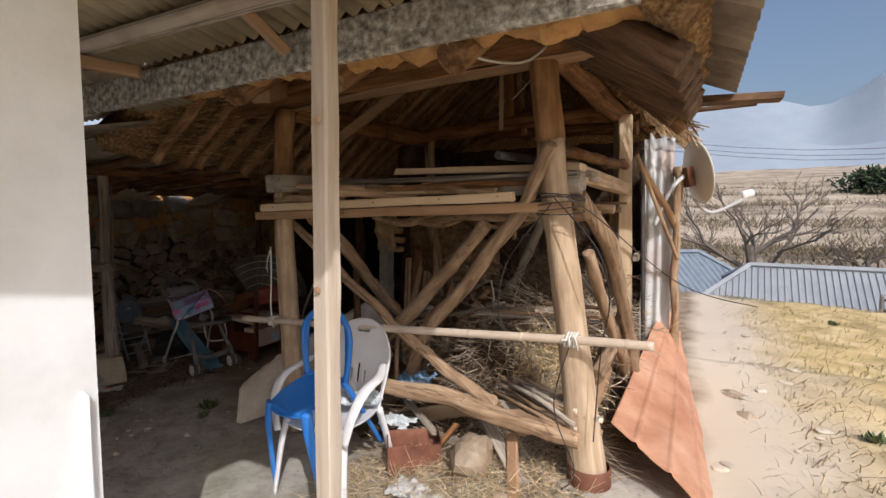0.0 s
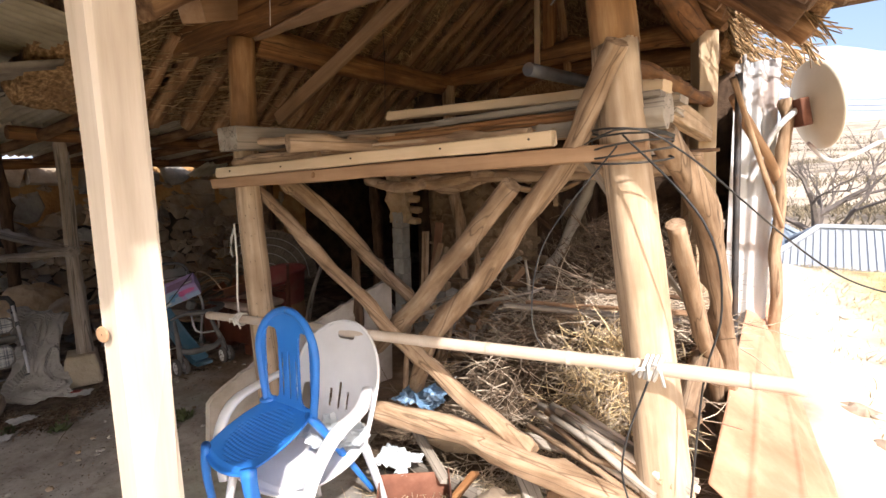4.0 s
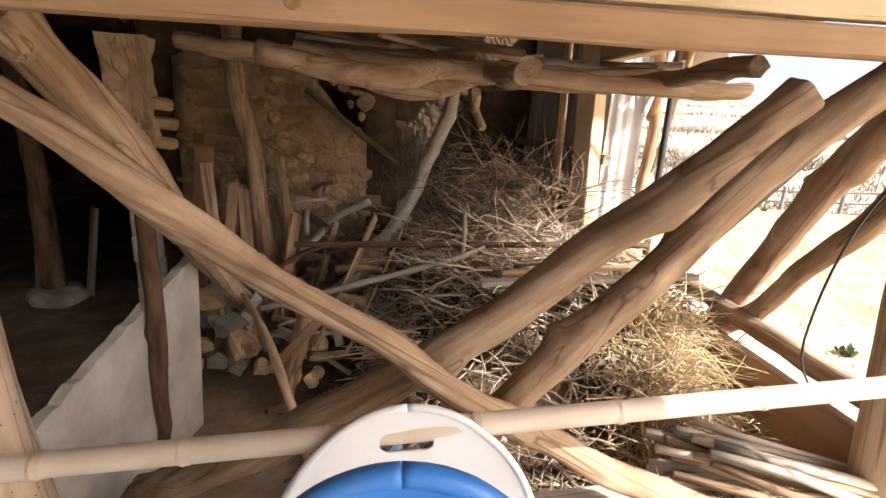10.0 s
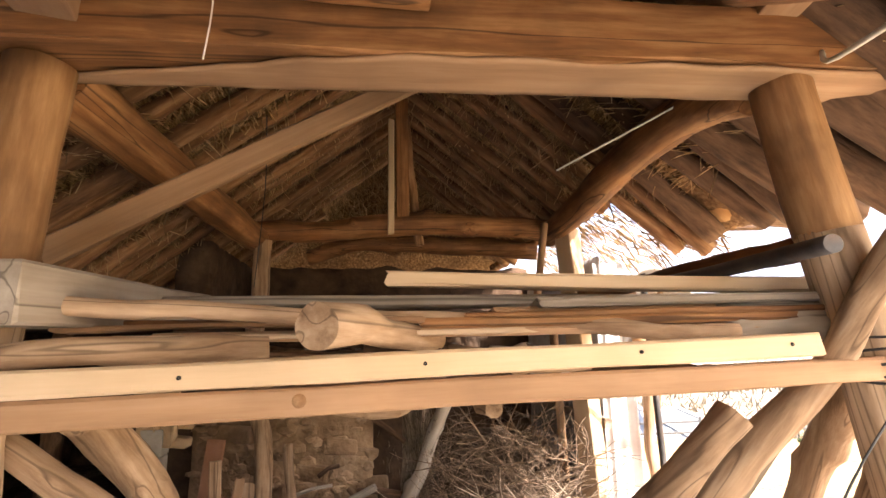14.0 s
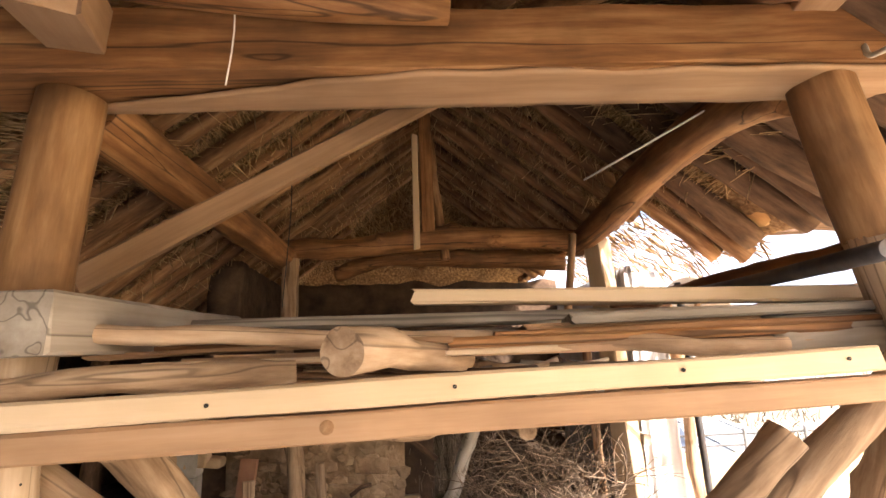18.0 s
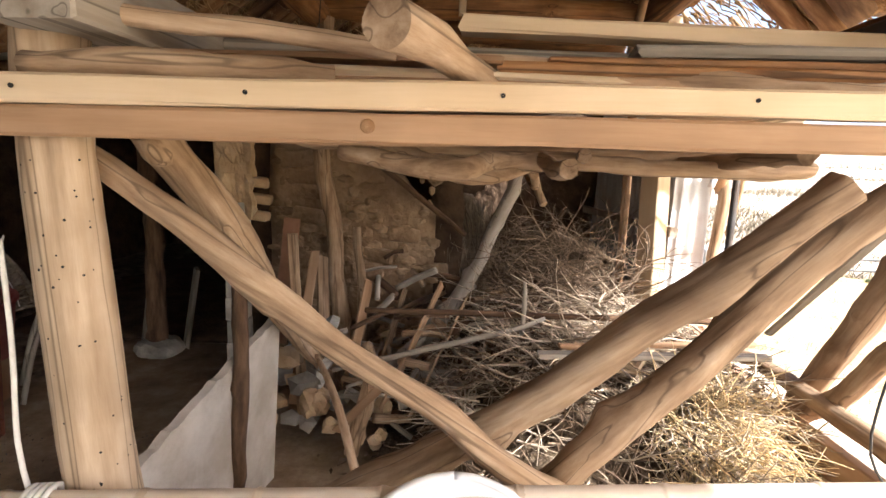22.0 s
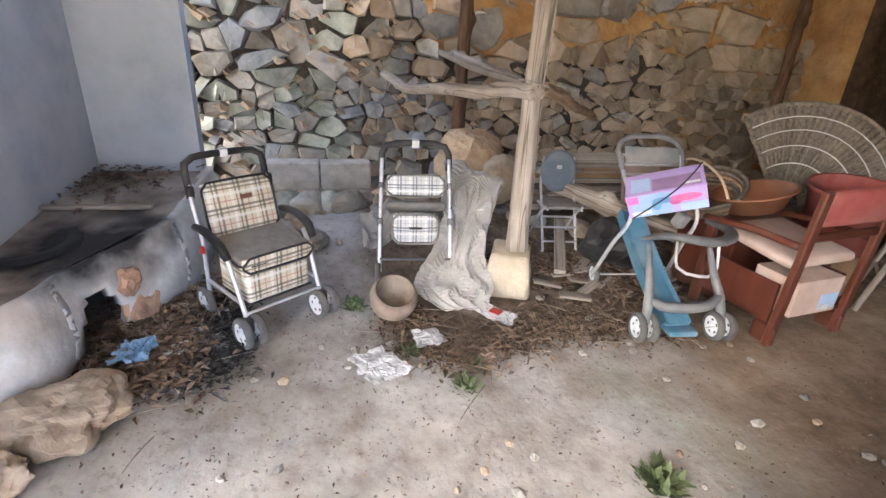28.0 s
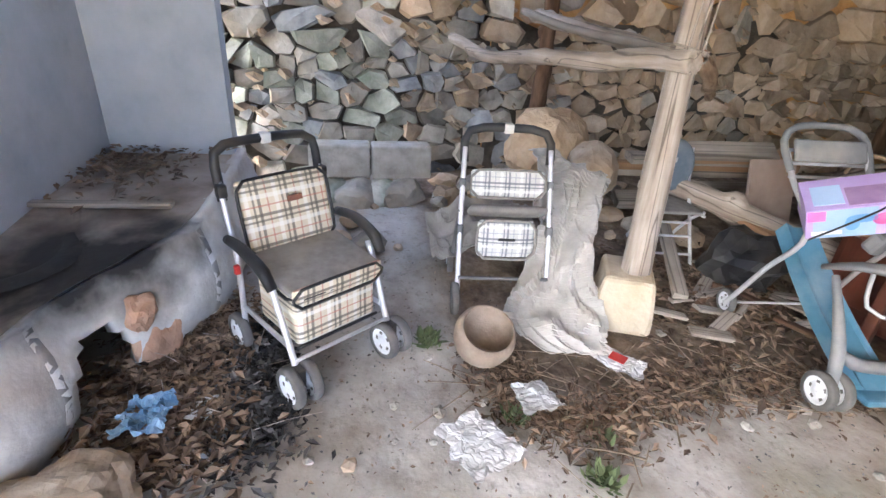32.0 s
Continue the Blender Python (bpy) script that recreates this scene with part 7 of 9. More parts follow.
    for i in range(3):
        ptube("back_bar", s, [(-0.165, 0.2 + 0.03 * i, 0.66 + 0.045 * i), (0.165, 0.2 + 0.03 * i, 0.66 + 0.045 * i)], 0.007, M_ALU, 8)
    pbox("seat_panel", s, (0, 0.24, 0.755), (0.3, 0.02, 0.09), M_GREYPL, 0.01, (-30, 0, 0))
    pbox("clip", s, (0.05, -0.06, 0.50), (0.06, 0.06, 0.08), M_GREYPL, 0.015, (20, 10, 15))
    return s


pushchair(pose(-1.86, 0.69, 0.015, 0, 0, 82))
bx = root("cardboard_box", pose(-1.85, 0.68, 0.59, 22, -20, 53) @ Matrix.Scale(0.88, 4), "lilac printed cardboard box tied on the pushchair", "box")
pbox("carton", bx, (0, 0, 0.075), (0.40, 0.20, 0.15), M_LILAC, 0.003)
for c, s, mt in (((-0.075, -0.1012, 0.075), (0.20, 0.002, 0.144), M_SKYPR), ((0.13, -0.1012, 0.03), (0.13, 0.002, 0.05), M_SKYPR), ((-0.165, -0.1022, 0.12), (0.06, 0.002, 0.05), M_PINK), ((-0.13, -0.1022, 0.03), (0.10, 0.002, 0.02), M_WHITEPL), ((0.06, -0.03, 0.1512), (0.24, 0.11, 0.002), M_MAUVE), ((-0.12, -0.01, 0.1512), (0.10, 0.12, 0.002), M_SKYPR), ((0.14, -0.055, 0.1524), (0.07, 0.02, 0.002), M_WHITEPL)):
    pbox("print_patch", bx, c, s, mt, 0.0)
for cx, cz, rx_, rz_, mt in ((0.10, 0.095, 0.075, 0.024, M_PINK), (0.045, 0.085, 0.034, 0.03, M_PINK), (-0.02, 0.095, 0.05, 0.022, M_SKYDEEP), (-0.05, 0.07, 0.024, 0.034, M_SKYDEEP)):
    bm = bmesh.new()
    bmesh.ops.create_circle(bm, cap_ends=True, segments=20, radius=1.0, matrix=Matrix.Translation((cx, -0.1036, cz)) @ Matrix.Diagonal((rx_, 1, rz_, 1)) @ Matrix.Rotation(math.radians(90), 4, "X"))
    part("printed_shape", bm, mt, bx)
ptube("cord", bx, [(-0.19, -0.105, 0.0), (-0.05, -0.107, 0.08), (0.06, -0.105, 0.153), (0.14, 0.0, 0.156), (0.2, 0.11, 0.15)], 0.004, M_BLACK, 6)


def wooden_chair(m):
    c = root("wooden_armchair", m, "red-brown varnished wooden armchair with faded cushions", "chair")
    for sx in (-1, 1):
        verts, faces = plank_data(0.76, 0.05, 0.03, 0.0)
        ob = child(new("back_post", mesh_of("back_post", verts, faces, M_REDWOOD)), c)
        ob.matrix_local = pose(sx * 0.23, 0.2, 0.0, -2.5, 0, 0)
        pbox("foot", c, (sx * 0.23, 0.17, 0.05), (0.035, 0.12, 0.1), M_REDWOOD, 0.015)
        pbox("front_leg", c, (sx * 0.23, -0.25, 0.22), (0.035, 0.05, 0.44), M_REDWOOD, 0.008)
        pbox("side_panel", c, (sx * 0.225, -0.03, 0.20), (0.018, 0.4, 0.2), M_REDWOOD, 0.004)
        ptube("armrest", c, [(sx * 0.235, 0.2, 0.5), (sx * 0.24, -0.05, 0.5), (sx * 0.24, -0.3, 0.47)], 0.018, M_REDWOOD, 8)
    soft_panel("back_cushion", c, 0.44, 0.17, 0.05, pose(0, 0.225, 0.68, -4), M_REDPAD, None, "dull red padded back")
    soft_panel("seat_cushion", c, 0.44, 0.42, 0.07, pose(0, -0.02, 0.42, 84), M_PINKPAD, None, "faded beige seat cushion")
    pbox("rail", c, (0, 0.225, 0.55), (0.44, 0.02, 0.04), M_REDWOOD, 0.006)
    pbox("shelf", c, (0, 0.0, 0.14), (0.44, 0.4, 0.02), M_REDWOOD, 0.004)
    return c


wooden_chair(pose(-1.62, 1.24, 0.02, 0, 0, -84))
pbx = root("carton", pose(-1.5, 1.22, 0.17, 0, 0, -84), "small brown carton on the chair's lower shelf", "box")
pbox("carton_body", pbx, (0, 0, 0.09), (0.3, 0.22, 0.18), M_PINKPAD, 0.003)
pbox("label_patch", pbx, (-0.08, 0.1115, 0.06), (0.12, 0.002, 0.08), M_SKYPR, 0.0)
pbox("label_patch", pbx, (-0.06, 0.1125, 0.03), (0.07, 0.002, 0.03), M_PAPER, 0.0)


def fan_basket(m):
    """A scoop-shaped winnowing basket: a woven fan with a rim and stitched bands."""
    b = root("winnowing_basket", m, "large grey woven winnowing basket with pale stitching", "basket")
    def f(s, t, off=0.0):
        a = radians(-62 + 124 * s)
        r = 0.12 + 0.56 * t
        return (math.sin(a) * r * 0.82, 0.16 * (t - 0.5) ** 2 - 0.14 * abs(s - 0.5) ** 2 * 4 * t + off, math.cos(a) * r - 0.1)
    for i in range(30):
        pts = [f((i + 0.5) / 30, t / 6) for t in range(7)]
        ptube("rib", b, pts, 0.0085, M_WICKER, 5, step=0.1)
    wv = child(sheet("weave", 0, 1, 0, 1, 44, 24, lambda s, t: f(s, t, 0.005 + 0.003 * math.sin(s * 280) * math.sin(t * 150)), M_WICKER), b)
    for t in (0.3, 0.5, 0.68, 0.84):
        ptube("stitch_band", b, [f(s / 14, t, -0.010) for s in range(15)], 0.0035, M_TWINE, 4, step=0.06)
    ptube("rim", b, [f(s / 18, 1.0) for s in range(19)], 0.016, M_WICKER, 7, step=0.06)
    for s in (0.0, 1.0):
        ptube("rim_side", b, [f(s, t / 5) for t in range(6)], 0.015, M_WICKER, 7, step=0.08)
    return b


fan_basket(pose(-2.2, 1.85, 0.50, -22, 24, 40))
bk = root("round_basket", pose(-2.15, 1.2, 0.42, 24, 8, 0), "round brown wicker basket lying on its side", "basket")
for i in range(9):
    r = 0.12 + 0.012 * i
    ptube("coil", bk, [(r * math.cos(a), r * math.sin(a), 0.022 * i) for a in [k * math.pi / 8 for k in range(17)]], 0.012, M_WICKER if i % 3 else M_SAWN2, 5, step=0.08)
ptube("bail", bk, [(-0.2, 0, 0.18), (-0.14, 0, 0.3), (0, 0, 0.34), (0.14, 0, 0.3), (0.2, 0, 0.18)], 0.008, M_SAWN, 6)
bowl = root("wooden_bowl", pose(-1.95, 1.32, 0.50, 12, -8, 0), "wide red-brown plastic basin on the heap", "basin")
part("bowl_wall", lathe_bm([(0.001, 0.0), (0.14, 0.005), (0.2, 0.1), (0.215, 0.1), (0.215, 0.112), (0.195, 0.108), (0.135, 0.014), (0.001, 0.01)], 28), surf("terracotta_plastic", [(0.30, 0.11, 0.05), (0.40, 0.17, 0.085)], 5, rough=0.5, bump=0.05, stain=((0.42, 0.26, 0.17), 5, 0.4)), bowl, smooth=True)
cab = root("drawer_chest", pose(-2.02, 1.32, 0.02, 0, 0, -80), "small red-brown wooden chest behind the chair", "chest")
pbox("chest_body", cab, (0, 0, 0.22), (0.5, 0.36, 0.44), M_REDWOOD, 0.008)
pbox("drawer_front", cab, (0, -0.183, 0.30), (0.44, 0.01, 0.16), M_REDWOOD, 0.004)
pbox("drawer_front", cab, (0, -0.183, 0.12), (0.44, 0.01, 0.16), M_REDWOOD, 0.004)
pbox("drawer_front", cab, (0.253, 0, 0.22), (0.01, 0.3, 0.3), M_REDWOOD, 0.004)
fold = root("folded_chair_legs", pose(-1.7, 1.95, 0.02, 0, 0, -50), "pale folded chair legs leaning behind the armchair", "chair legs")
for sx in (-1, 1):
    ptube("leg", fold, [(sx * 0.16, 0, 0), (sx * 0.14, 0.08, 0.35), (sx * 0.12, 0.2, 0.66)], 0.016, M_GREYWOOD, 8)
ptube("leg_brace", fold, [(-0.15, 0.05, 0.2), (0.15, 0.05, 0.2)], 0.01, M_GREYWOOD, 6)
red2 = root("red_tub", pose(-1.85, 1.85, 0.3, 6, 4, 0), "dark red plastic tub behind the armchair", "tub")
part("tub_wall", lathe_bm([(0.001, 0), (0.16, 0), (0.2, 0.34), (0.215, 0.34), (0.215, 0.36), (0.19, 0.355), (0.15, 0.01), (0.001, 0.01)], 24), M_REDPAD, red2, smooth=True)
pbox("support_block", red2, (0, 0, -0.145), (0.24, 0.24, 0.29), M_SAWN2, 0.01)

# folding stool with a round dark back
st = root("folding_stool", pose(-2.66, 0.52, 0.05, 0, 0, 80), "small folding chair with a round grey-blue back", "stool")
bm = lathe_bm([(0.001, -0.012), (0.1, -0.012), (0.12, -0.006), (0.12, 0.006), (0.1, 0.012), (0.001, 0.012)], 26)
bmesh.ops.scale(bm, vec=(1.0, 1.15, 1.0), verts=bm.verts)
bmesh.ops.transform(bm, matrix=pose(0, 0.1, 0.47, 82), verts=bm.verts)
part("back_panel", bm, surf("slate_blue_vinyl", [(0.10, 0.13, 0.16), (0.16, 0.19, 0.225)], 8, rough=0.6, bump=0.1, stain=((0.3, 0.3, 0.29), 6, 0.4)), st, smooth=True)
pbox("label_patch", st, (0.0, 0.082, 0.5), (0.035, 0.004, 0.025), M_PAPER, 0.001)
for sx in (-1, 1):
    ptube("frame_tube", st, [(sx * 0.11, -0.16, 0.0), (sx * 0.11, 0.0, 0.26), (sx * 0.11, 0.09, 0.4), (sx * 0.10, 0.12, 0.56)], 0.009, M_ALU, 8)
    ptube("frame_tube", st, [(sx * 0.12, 0.18, 0.0), (sx * 0.12, 0.0, 0.2), (sx * 0.12, -0.12, 0.29)], 0.009, M_ALU, 8)
    ptube("seat_bar", st, [(sx * 0.11, -0.15, 0.28), (sx * 0.11, 0.1, 0.26)], 0.008, M_ALU, 8)
for z, y in ((0.06, -0.13), (0.14, -0.08), (0.2, -0.04)):
    ptube("rung", st, [(-0.11, y, z), (0.11, y, z)], 0.007, M_ALU, 8)
soft_panel("seat", st, 0.22, 0.24, 0.025, pose(0, -0.02, 0.285, 88), M_GREYFAB)

# yellow pad, tied sticks, mud lump, tarp, pot
pad = root("cement_pad", pose(-2.14, 0.0, 0.02, 0, 0, -24), "yellow cement pad under the pale post", "footing")
bm = box_bm(0, 0, 0.115, 0.27, 0.24, 0.25, 0.02)
bmesh.ops.subdivide_edges(bm, edges=bm.edges[:], cuts=3, use_grid_fill=True)
for v in bm.verts:
    k = 1.0 - 0.9 * max(0.0, v.co.z - 0.05)
    v.co = Vector((v.co.x * k, v.co.y * k, v.co.z)) + v.co.normalized() * 0.012 * fbm(v.co.x * 9, v.co.y * 9, v.co.z * 9)
part("pad_block", bm, M_YELLOWPAD, pad)
log("crosspiece", [(-3.55, -0.52, 1.04), (-3.1, -0.4, 0.985), (-2.6, -0.2, 1.03), (-2.1, 0.02, 1.07)], [0.026, 0.03, 0.035, 0.04], M_OLDPOST, "bent pale pole tied across the posts", "pole", "tied poles")
log("crosspiece", [(-3.6, 0.0, 1.18), (-2.9, 0.05, 1.13), (-2.15, 0.06, 1.06)], [0.04, 0.035, 0.03], M_OLDPOST, "pale pole tied between the posts", "pole", "tied poles")
log("crosspiece", [(-3.5, -0.12, 1.2), (-2.9, -0.05, 1.13), (-2.2, 0.0, 1.1)], [0.02, 0.02, 0.018], M_GREYWOOD, "thin grey stick tied between the posts", "pole", "tied poles")
log("crosspiece", [(-2.2, 0.1, 1.08), (-2.6, 0.5, 0.95), (-3.2, 1.0, 0.80)], [0.035, 0.03, 0.022], M_LOG, "pale pole slanting down to the stone wall", "pole", "tied poles")
ck = root("cord_wrap", pose(-2.2, 0.05, 1.06), "cord wound round the pale post", "cord")
for i in range(4):
    ptube("winding", ck, [(0.075 * math.cos(a), 0.075 * math.sin(a), 0.014 * i + 0.02 * math.sin(a + i)) for a in [k * math.pi / 6 for k in range(13)]], 0.004, M_GREYWOOD, 5)
for i in range(3):
    ptube("loose_end", ck, [(0.06, -0.04 + 0.03 * i, 0.03), (0.075, -0.03 + 0.03 * i, 0.3), (0.06, 0.02 * i, 0.62 + 0.08 * i)], 0.004, M_GREYWOOD, 5)
lump("mud_lump", (-3.45, 0.12, 0.42), (0.24, 0.26, 0.26), M_MUDPALE, "crumbling pale mud lump at the pole's foot", "mud lump", seed=4, flat=0.3)
lump("boulder", (-3.15, 0.30, 0.36), (0.16, 0.19, 0.18), M_STONEWARM, "rounded grey-brown boulder by the wall", "stone", "stones", 9, 3, 0.15)
for i in range(2):
    b = root("cement_block", pose(-3.5 + 0.02 * i, -1.18 + 0.37 * i, 0.23, 0, 0, 88 + 4 * i), "grey cement block set on stones", "block", "cement blocks")
    pbox("block_body", b, (0, 0, 0.1), (0.36, 0.15, 0.2), M_CEMENT, 0.012)
for i, (x, y) in enumerate(((-3.45, -1.25), (-3.42, -0.95), (-3.4, -0.8), (-3.38, -1.1))):
    lump("stone", (x, y, 0.12), (0.13, 0.15, 0.11), rnd.choice((M_STONE, M_STONEMOSS)), "grey stone under the cement blocks", "stone", "stones", 60 + i)
for i in range(70):
    x, y = rnd.uniform(-3.9, -2.7), rnd.uniform(-1.5, 0.9)
    s = rnd.uniform(0.025, 0.09)
    lump("stone", (x, y, ground_z(x, y) + s * 0.4), (s, s * rnd.uniform(0.8, 1.4), s * rnd.uniform(0.5, 0.9)), rnd.choice((M_STONE, M_STONEWARM, M_STONEWARM)), "fallen stone at the wall's foot", "stone", "fallen stones", 100 + i, 2, 0.4)


def crease(a, b, seed):
    """Sharp folds: ridges of noise at three sizes."""
    return sum(w * (1 - 2.2 * abs(noise.noise(Vector((a * k + seed, b * k * 0.62, seed * 3.1))))) for k, w in ((3.0, 0.062), (6.5, 0.024), (14.0, 0.004)))


canvas_line, _ = smooth_path([(-2.78, -0.04, 0.52), (-2.62, -0.12, 0.46), (-2.42, -0.20, 0.34), (-2.26, -0.27, 0.22), (-2.12, -0.33, 0.10), (-1.98, -0.36, 0.05), (-1.86, -0.30, 0.03)], 0.02)
canvas_wide = [0.20, 0.19, 0.15, 0.13, 0.17, 0.20, 0.16]


def canvas(s, t):
    """The tarp's drape: from the heap behind the post down to the ground."""
    p = canvas_line[min(len(canvas_line) - 1, int(t * (len(canvas_line) - 1)))]
    k = min(5.999, t * 6)
    w = canvas_wide[int(k)] + (canvas_wide[int(k) + 1] - canvas_wide[int(k)]) * (k - int(k))
    u = (s - 0.5) * 2 * w * (1 + 0.3 * noise.noise(Vector((t * 7, 3, 1 + round(s)))))
    c = crease(s * 0.9, t * 1.9, 4.0)
    return (p.x + 0.28 * u + 0.5 * c, p.y + 0.9 * u + 0.25 * c, max(ground_z(p.x, p.y) + 0.008, p.z + 0.75 * c - 0.16 * (s - 0.5) * (1 - t)))


tp = sheet("tarpaulin", 0, 1, 0, 1, 80, 130, canvas, M_TARP, False, 0.004)
tagged(tp, "pale grey canvas sheet slumped in folds beside the post", "tarpaulin")
tp2 = sheet("tarpaulin", 0, 1, 0, 1, 60, 60, lambda s, t: (-2.80 + 0.28 * t, -0.76 + 0.58 * s, 0.20 + 0.10 * math.sin(s * 3.0) - 0.13 * t + 0.9 * crease(s, t, 9.0)), M_GREYFAB, False, 0.004)
tagged(tp2, "grey dusty sacking heaped behind the cart", "sacking")
pot = root("clay_pot", pose(-1.95, -0.68, 0.055, 0, 27, 8) @ Matrix.Scale(0.85, 4), "broken round clay pot standing on the ground", "pot")
part("pot_wall", lathe_bm([(0.001, 0.0), (0.09, 0.004), (0.125, 0.05), (0.135, 0.11), (0.125, 0.15), (0.112, 0.17), (0.104, 0.168), (0.115, 0.148), (0.122, 0.11), (0.112, 0.055), (0.08, 0.02), (0.001, 0.016)], 28), M_POT, pot, smooth=True)
for i, (y0, y1, z, w, m) in enumerate(((0.55, 1.75, 0.30, 0.12, M_GREYWOOD), (0.5, 1.7, 0.36, 0.1, M_SAWN2), (0.6, 1.6, 0.42, 0.14, M_GREYWOOD), (0.7, 1.9, 0.24, 0.1, M_GREYWOOD), (0.5, 1.5, 0.18, 0.14, M_GREYWOOD), (0.9, 1.9, 0.47, 0.09, M_SAWN2), (0.75, 1.3, 0.52, 0.12, M_GREYWOOD))):
    plank("plank", (-3.35 + 0.05 * i, y0, z), (-3.15 + 0.04 * i, y1, z + 0.03), w, 0.05, m, "old plank stacked along the stone wall", "plank", "plank stack", roll=8 * i - 15)
log("timber", [(-2.85, 0.55, 0.42), (-2.5, 0.85, 0.33), (-2.2, 1.15, 0.24)], [0.06, 0.06, 0.055], M_OLDPOST, "pale round timber lying behind the stool", "timber", "timbers", seg=12)
plank("plank", (-2.95, 0.7, 0.36), (-2.2, 0.95, 0.27), 0.1, 0.025, M_SAWN2, "pale board lying behind the stool", "plank", "plank stack")
plank("plank", (-2.8, 0.62, 0.15), (-2.2, 0.35, 0.06), 0.07, 0.03, M_GREYWOOD, "grey board lying on the rubbish", "plank", "plank stack")
plank("panel", (-2.65, 1.15, 0.2), (-2.75, 1.15, 0.55), 0.3, 0.02, M_PINKPAD, "brown board leaning on the planks", "panel")
lump("black_sack", (-2.35, 0.78, 0.14), (0.2, 0.16, 0.15), M_BLACK, "crumpled black plastic sack among the planks", "sack", seed=6, flat=0.5)
for i in range(26):
    x, y = rnd.uniform(-2.6, -1.9), rnd.uniform(0.05, 0.9)
    a = rnd.uniform(0, 3.14)
    plank("wood_scrap", (x, y, ground_z(x, y) + 0.02 + 0.05 * rnd.random()), (x + 0.16 * math.cos(a), y + 0.16 * math.sin(a), ground_z(x, y) + 0.02 + 0.06 * rnd.random()), rnd.uniform(0.03, 0.07), 0.015, rnd.choice((M_GREYWOOD, M_GREYWOOD, M_BARK)), "broken wood scrap on the ground", "wood scrap", "wood scraps")
lump("post_stone", (-1.27, 2.7, 0.06), (0.17, 0.17, 0.08), M_STONE, "flat stone under the dark post", "stone", "stones", 12)
for i, (x, z) in enumerate(((-1.45, 0.3), (-1.12, 0.28))):
    plank("plank", (x, 2.8, 0.04), (x + 0.08, 2.85, 0.75 - 0.1 * i), 0.16, 0.03, M_GREYWOOD, "grey board standing by the dark post", "plank", "plank stack")

# hearth: a plastered bench with a sooty firing mouth and a cauldron seat
def sooted(name, cols, base_stain):
    """Plaster blackened by the smoke that came out of the firing mouth."""
    m = surf(name, cols, 5, rough=0.95, bump=0.5, bscale=22, stain=base_stain, var=0.0)
    nt = m.node_tree
    hv = next(n for n in nt.nodes if n.type == "HUE_SAT")
    co = next(n for n in nt.nodes if n.type == "TEX_COORD")
    nz = nt.nodes.new("ShaderNodeTexNoise")
    nz.inputs["Scale"].default_value, nz.inputs["Detail"].default_value = 5.0, 8.0
    nt.links.new(co.outputs["Object"], nz.inputs["Vector"])
    d = nt.nodes.new("ShaderNodeVectorMath")
    d.operation = "DISTANCE"
    sc = nt.nodes.new("ShaderNodeVectorMath")
    sc.operation = "MULTIPLY"
    sc.inputs[1].default_value = (1.0, 0.9, 2.1)
    nt.links.new(co.outputs["Object"], sc.inputs[0])
    nt.links.new(sc.outputs[0], d.inputs[0])
    d.inputs[1].default_value = (-2.02, -1.93 * 0.9, 0.46 * 2.1)
    a = nt.nodes.new("ShaderNodeMath")
    a.operation = "MULTIPLY_ADD"
    a.inputs[1].default_value = 0.75
    nt.links.new(nz.outputs["Fac"], a.inputs[0])
    nt.links.new(d.outputs["Value"], a.inputs[2])
    r = nt.nodes.new("ShaderNodeMapRange")
    r.inputs["From Min"].default_value, r.inputs["From Max"].default_value = 0.56, 0.86
    r.inputs["To Min"].default_value, r.inputs["To Max"].default_value = 0.97, 0.0
    nt.links.new(a.outputs[0], r.inputs["Value"])
    x = nt.nodes.new("ShaderNodeMix")
    x.data_type = "RGBA"
    nt.links.new(r.outputs[0], x.inputs["Factor"])
    nt.links.new(hv.outputs[0], x.inputs["A"])
    x.inputs["B"].default_value = (0.02, 0.019, 0.019, 1)
    nt.links.new(x.outputs["Result"], nt.nodes["Principled BSDF"].inputs["Base Color"])
    return m


M_FACE = sooted("smoked_plaster", [(0.44, 0.435, 0.42), (0.62, 0.62, 0.61), (0.74, 0.74, 0.735)], ((0.42, 0.32, 0.24), 3, 0.5))
hearth = root("clay_hearth", pose(0, 0, 0), "old plastered clay hearth bench, sooty at the firing mouth", "hearth")
line = [(-3.27, -1.72), (-2.8, -1.70), (-2.36, -1.72), (-2.12, -1.82), (-1.95, -1.93), (-1.8, -2.0), (-1.62, -2.03), (-1.5, -2.12), (-1.45, -2.3), (-1.45, -2.47)]
path2, _ = smooth_path([(x, y, 0) for x, y in line], 0.03)
H = lambda x: 0.45 if x < -2.5 else 0.45 - 0.06 * min(1, (x + 2.5) / 0.6)
rows_ = 16
